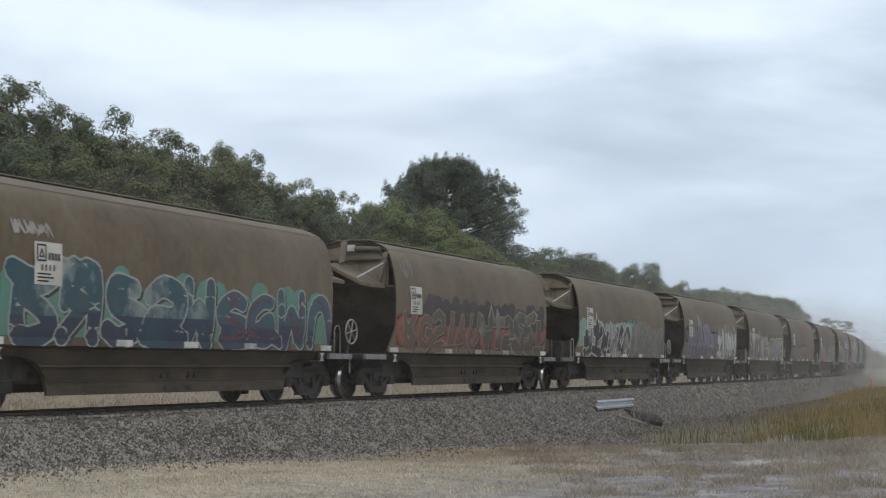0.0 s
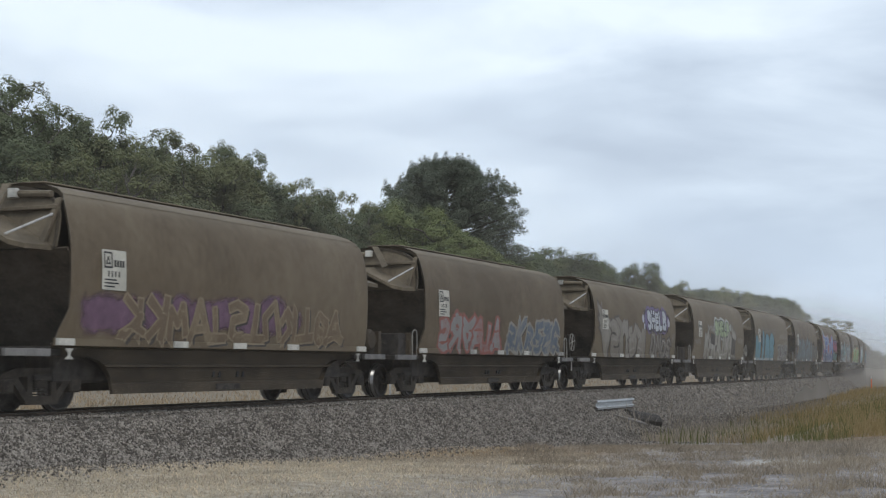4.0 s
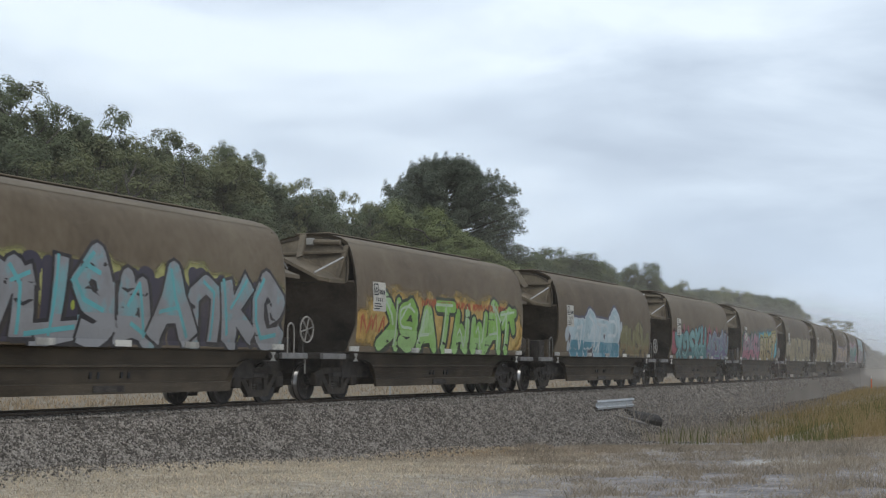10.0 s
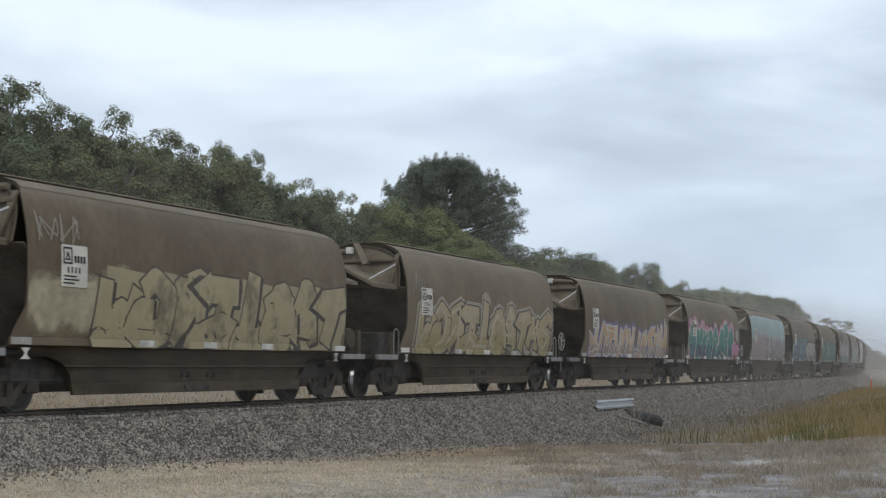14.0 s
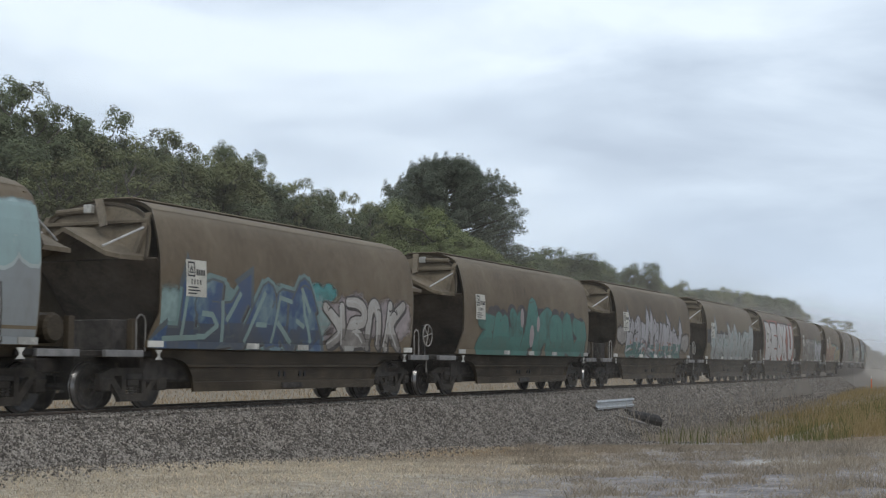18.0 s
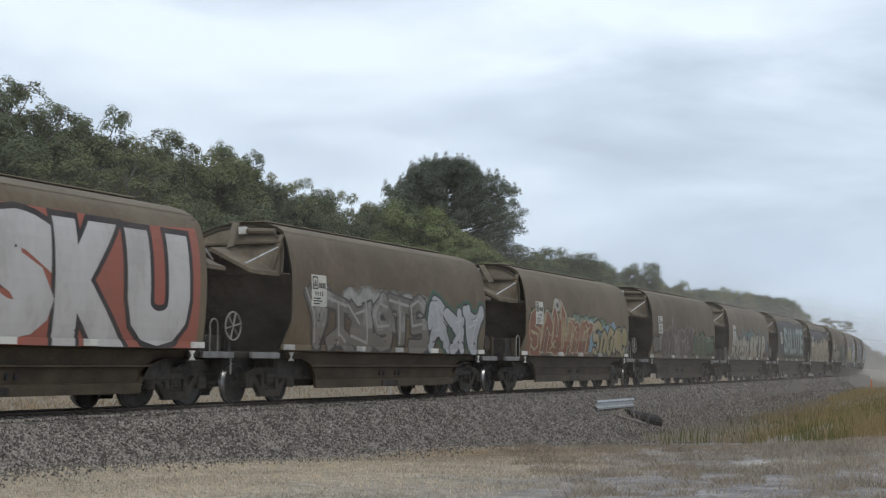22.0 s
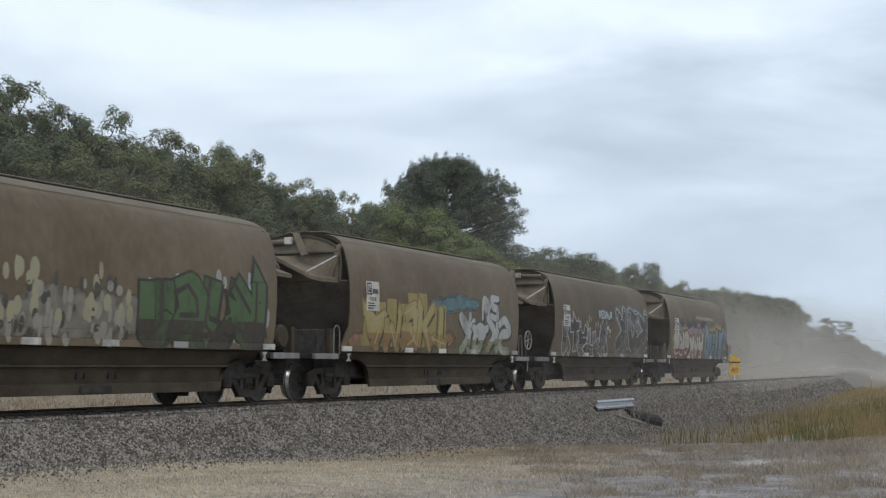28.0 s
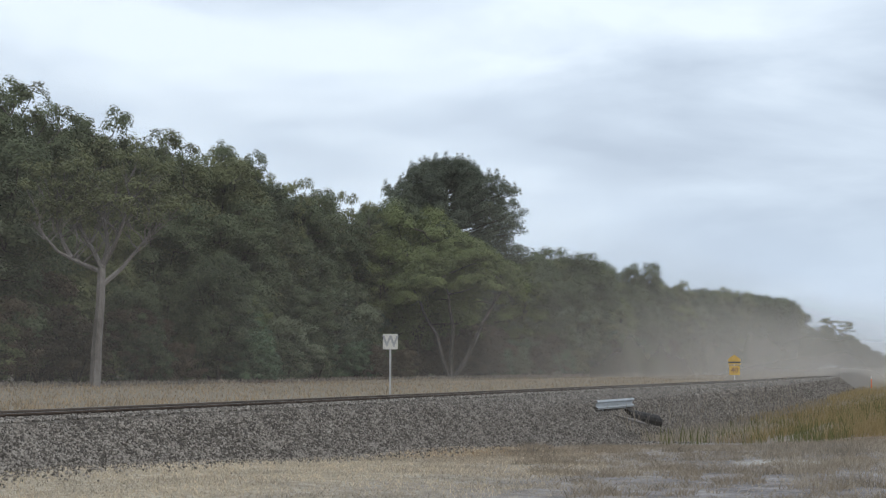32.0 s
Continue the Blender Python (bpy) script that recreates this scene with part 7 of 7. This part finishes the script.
smear(G[29], -3.6, 5.4, 1.4, 2.3, (0.085, 0.085, 0.08), 74, 9)
smear(G[29], -0.6, 1.2, 2.2, 2.7, (0.10, 0.22, 0.22), 73, 3)
piece(G[29], -4.8, -0.3, 1.17, 2.2, (0.40, 0.355, 0.27), (0.07, 0.06, 0.05), None, (0.46, 0.42, 0.33), 72, "wild", 0.26, 0.035, low=(0.31, 0.26, 0.19))
piece(G[29], 0.0, 4.6, 1.17, 2.4, (0.40, 0.36, 0.27), (0.045, 0.04, 0.03), None, (0.48, 0.44, 0.34), 73, "wild", 0.34, 0.035, text="SKIP", low=(0.36, 0.31, 0.22), lean=0.03)
say(29, "brown grain hopper wagon with cream graffiti")
smear(G[30], -5.6, 5.6, 1.5, 3.6, (0.045, 0.045, 0.04), 75, 12)
coat(G[30], "painted_ground", [[(-5.6 + 1.12 * i, 1.3), (-4.47 + 1.12 * i, 1.3), (-4.47 + 1.12 * i, 3.5), (-5.6 + 1.12 * i, 3.5)] for i in range(10)], (0.052, 0.049, 0.043), 0.0045, "dark paint over the whole side")
lettered(G[30], "SALUTE", -3.2, 4.9, 1.6, 3.2, (0.30, 0.36, 0.32), (0.11, 0.13, 0.115), None, (0.09, 0.11, 0.095), 76, 0.05, 0.02, 0.02)
say(30, "dark grain hopper wagon with a pale spray-painted word")
smear(G[31], -5.4, 5.5, 2.4, 3.5, (0.06, 0.052, 0.048), 77, 12)
coat(G[31], "painted_spread", [[(-5.4 + 1.1 * i, 1.17), (-4.2 + 1.1 * i, 1.17), (-4.25 + 1.1 * i, 2.4 + 0.14 * (i % 3)), (-5.35 + 1.1 * i, 2.5 - 0.1 * (i % 2))] for i in range(10)], (0.27, 0.225, 0.15), 0.0055, "tan painted spread")
piece(G[31], -4.8, 5.0, 1.17, 2.55, (0.37, 0.30, 0.19), (0.06, 0.05, 0.04), None, (0.45, 0.4, 0.28), 77, "bubble", 0.3, 0.025, low=(0.31, 0.25, 0.16))
say(31, "brown grain hopper wagon with tan graffiti")
smear(G[32], -5.2, 1.0, 1.2, 2.2, (0.20, 0.18, 0.14), 78, 8)
stains(G[32], -5.2, 0.8, 1.25, 2.25, (0.33, 0.30, 0.245), 78, 46, (0.07, 0.15))
stains(G[32], -3.6, 0.6, 1.6, 2.5, (0.38, 0.35, 0.22), 79, 26, (0.09, 0.18))
stains(G[32], -4.8, 0.8, 1.3, 2.3, (0.07, 0.065, 0.055), 80, 40, (0.05, 0.12))
stains(G[32], 1.0, 5.4, 1.3, 2.6, (0.42, 0.42, 0.40), 81, 30, (0.08, 0.18))
piece(G[32], 0.8, 5.2, 1.17, 2.5, (0.085, 0.145, 0.06), (0.035, 0.035, 0.03), None, (0.05, 0.045, 0.035), 79, "wild", 0.34, 0.03, low=(0.06, 0.05, 0.038))
say(32, "brown grain hopper wagon with cream and camouflage-green graffiti")
coat(G[33], "painted_block", [[(-4.7 + 0.62 * i, 1.3), (-4.15 + 0.62 * i, 1.3), (-4.15 + 0.62 * i, (2.3, 2.4, 2.5, 2.4, 2.7, 2.72, 2.4, 2.45)[i]), (-4.7 + 0.62 * i, (2.3, 2.4, 2.5, 2.4, 2.7, 2.72, 2.4, 2.45)[i])] for i in range(8)], (0.37, 0.29, 0.10), 0.0055, "gold square paint blocks")
smear(G[33], -5.3, 0.6, 1.2, 1.7, (0.26, 0.15, 0.08), 80, 8)
piece(G[33], -4.6, 0.3, 1.2, 2.35, (0.40, 0.32, 0.12), (0.24, 0.17, 0.07), None, (0.46, 0.39, 0.20), 80, "wild", 0.24, 0.02, low=(0.30, 0.19, 0.08))
smear(G[33], -0.6, 2.4, 2.3, 2.75, (0.10, 0.17, 0.17), 82, 4)
piece(G[33], 1.0, 5.0, 1.17, 2.2, (0.50, 0.50, 0.47), (0.13, 0.13, 0.10), None, None, 81, "bubble", 0.22, 0.025, low=(0.25, 0.27, 0.14))
piece(G[33], 2.6, 4.0, 2.1, 2.85, (0.50, 0.50, 0.48), (0.13, 0.12, 0.10), None, None, 84, "bubble", 0.2, 0.015)
say(33, "brown grain hopper wagon with gold and white graffiti")
stains(G[34], -4.4, 0.2, 2.2, 2.5, (0.34, 0.31, 0.24), 81, 14, (0.05, 0.12))
piece(G[34], -4.7, 0.3, 1.17, 2.3, (0.04, 0.038, 0.036), (0.44, 0.43, 0.41), None, None, 82, "wild", 0.3, 0.03, low=(0.16, 0.14, 0.11))
piece(G[34], -0.7, 0.9, 2.5, 2.85, (0.50, 0.52, 0.50), (0.06, 0.10, 0.11), None, None, 86, "bubble", 0.16, 0.03, text="REDRUM", lean=-0.02)
coat(G[34], "painted_dot", [round_blob(0.35, 2.2, 0.13, 0.09), round_blob(0.6, 2.1, 0.09, 0.08), round_blob(0.6, 1.9, 0.05, 0.05)], (0.48, 0.48, 0.46), 0.0125, "painted dots")
piece(G[34], 1.2, 5.5, 1.5, 2.85, (0.065, 0.06, 0.055), (0.44, 0.44, 0.43), (0.15, 0.20, 0.20), None, 83, "bubble", 0.24, 0.028, low=(0.085, 0.075, 0.06))
piece(G[34], 1.3, 5.4, 1.2, 1.9, (0.11, 0.10, 0.08), (0.28, 0.27, 0.25), None, None, 85, "bubble", 0.26, 0.02)
say(34, "brown grain hopper wagon with black graffiti letters edged white")
bumps(G[35], -4.6, 1.2, 2.0, 2.95, (0.055, 0.05, 0.05), 84, (0.2, 0.34))
coat(G[35], "painted_crest", [[(-4.9 + 1.3 * i, 1.6), (-3.3 + 1.3 * i, 1.6), (-3.3 + 1.3 * i, 2.5 - 0.12 * (i % 2)), (-4.0 + 1.3 * i, 2.8 - 0.1 * (i % 3)), (-4.8 + 1.3 * i, 2.45)] for i in range(8)], (0.30, 0.24, 0.33), 0.0055, "lilac painted peaks")
coat(G[35], "painted_crest", [[(-4.6 + 2.6 * i, 1.6), (-3.8 + 2.6 * i, 1.6), (-3.7 + 2.6 * i, 2.4), (-4.3 + 2.6 * i, 2.55)] for i in range(4)], (0.45, 0.19, 0.24), 0.0068, "pink painted peaks")
piece(G[35], -4.8, 0.6, 1.17, 2.2, (0.50, 0.45, 0.38), (0.04, 0.03, 0.03), (0.38, 0.26, 0.07), (0.56, 0.52, 0.46), 85, "bubble", 0.3, 0.04, low=(0.22, 0.085, 0.075))
stains(G[35], -4.6, 0.6, 1.3, 2.2, (0.34, 0.06, 0.05), 88, 14, (0.05, 0.1))
piece(G[35], 1.0, 4.9, 1.17, 2.5, (0.15, 0.26, 0.33), (0.035, 0.035, 0.035), (0.40, 0.30, 0.08), (0.30, 0.40, 0.45), 86, "wild", 0.3, 0.05, text="QUIK", low=(0.12, 0.21, 0.27), lean=0.05)
scribble(G[35], -0.6, 2.8, 2.9, 3.1, (0.40, 0.38, 0.36), 87, 0.025)
scribble(G[35], 4.7, 5.5, 1.5, 2.3, (0.06, 0.055, 0.05), 89, 0.03)
say(35, "last brown grain hopper wagon with multicoloured graffiti")
for i, w in WAGONS.items():
    tagged(w, LOOK[i])
    number_plate(w, -4.62, 2.16)


# ---- what moves ----
def motions():
    times = [0.5 * j for j in range(65)]
    for i, w in WAGONS.items():
        walk(w, [(t, wagon_pose(i, t)) for t in times])
    turns = [(j / 30.0, gone(j / 30.0) / WHEEL_R) for j in range(961)]
    first = [o for o in WAGONS[0].children if o.name.startswith("wheelset")]
    for ax in first:
        at = ax.location.copy()
        walk(ax, [(t, Matrix.Translation(at) @ Matrix.Rotation(-a, 4, "Y")) for t, a in turns])
    for i, w in WAGONS.items():
        if i == 0:
            continue
        for ax in [o for o in w.children if o.name.startswith("wheelset")]:
            like = min(first, key=lambda o: abs(o.animation_data.action.layers[0].strips[0].channelbag(o.animation_data.action_slot).fcurves[0].evaluate(1) - ax.location.x))
            ax.rotation_mode = "QUATERNION"
            ax.animation_data_create()
            ax.animation_data.action = like.animation_data.action
            ax.animation_data.action_slot = like.animation_data.action_slot
    for j, tr in enumerate(SWAY):
        m = Matrix.LocRotScale(tr.matrix_basis.to_translation(), tr.matrix_basis.to_quaternion(), None)
        walk(tr, [(t, m @ pose(0, 0, 0, 0.35 * math.sin(0.9 * t + j), 0.35 * math.sin(0.7 * t + 2 * j), 0)) for t in range(0, 33)])
    walk(DUST_GLARE, [(0.0, pose(0, 0, 0)), (16.0, pose(-3, 0.8, 0)), (32.0, pose(-6, 1.6, 0))])


motions()
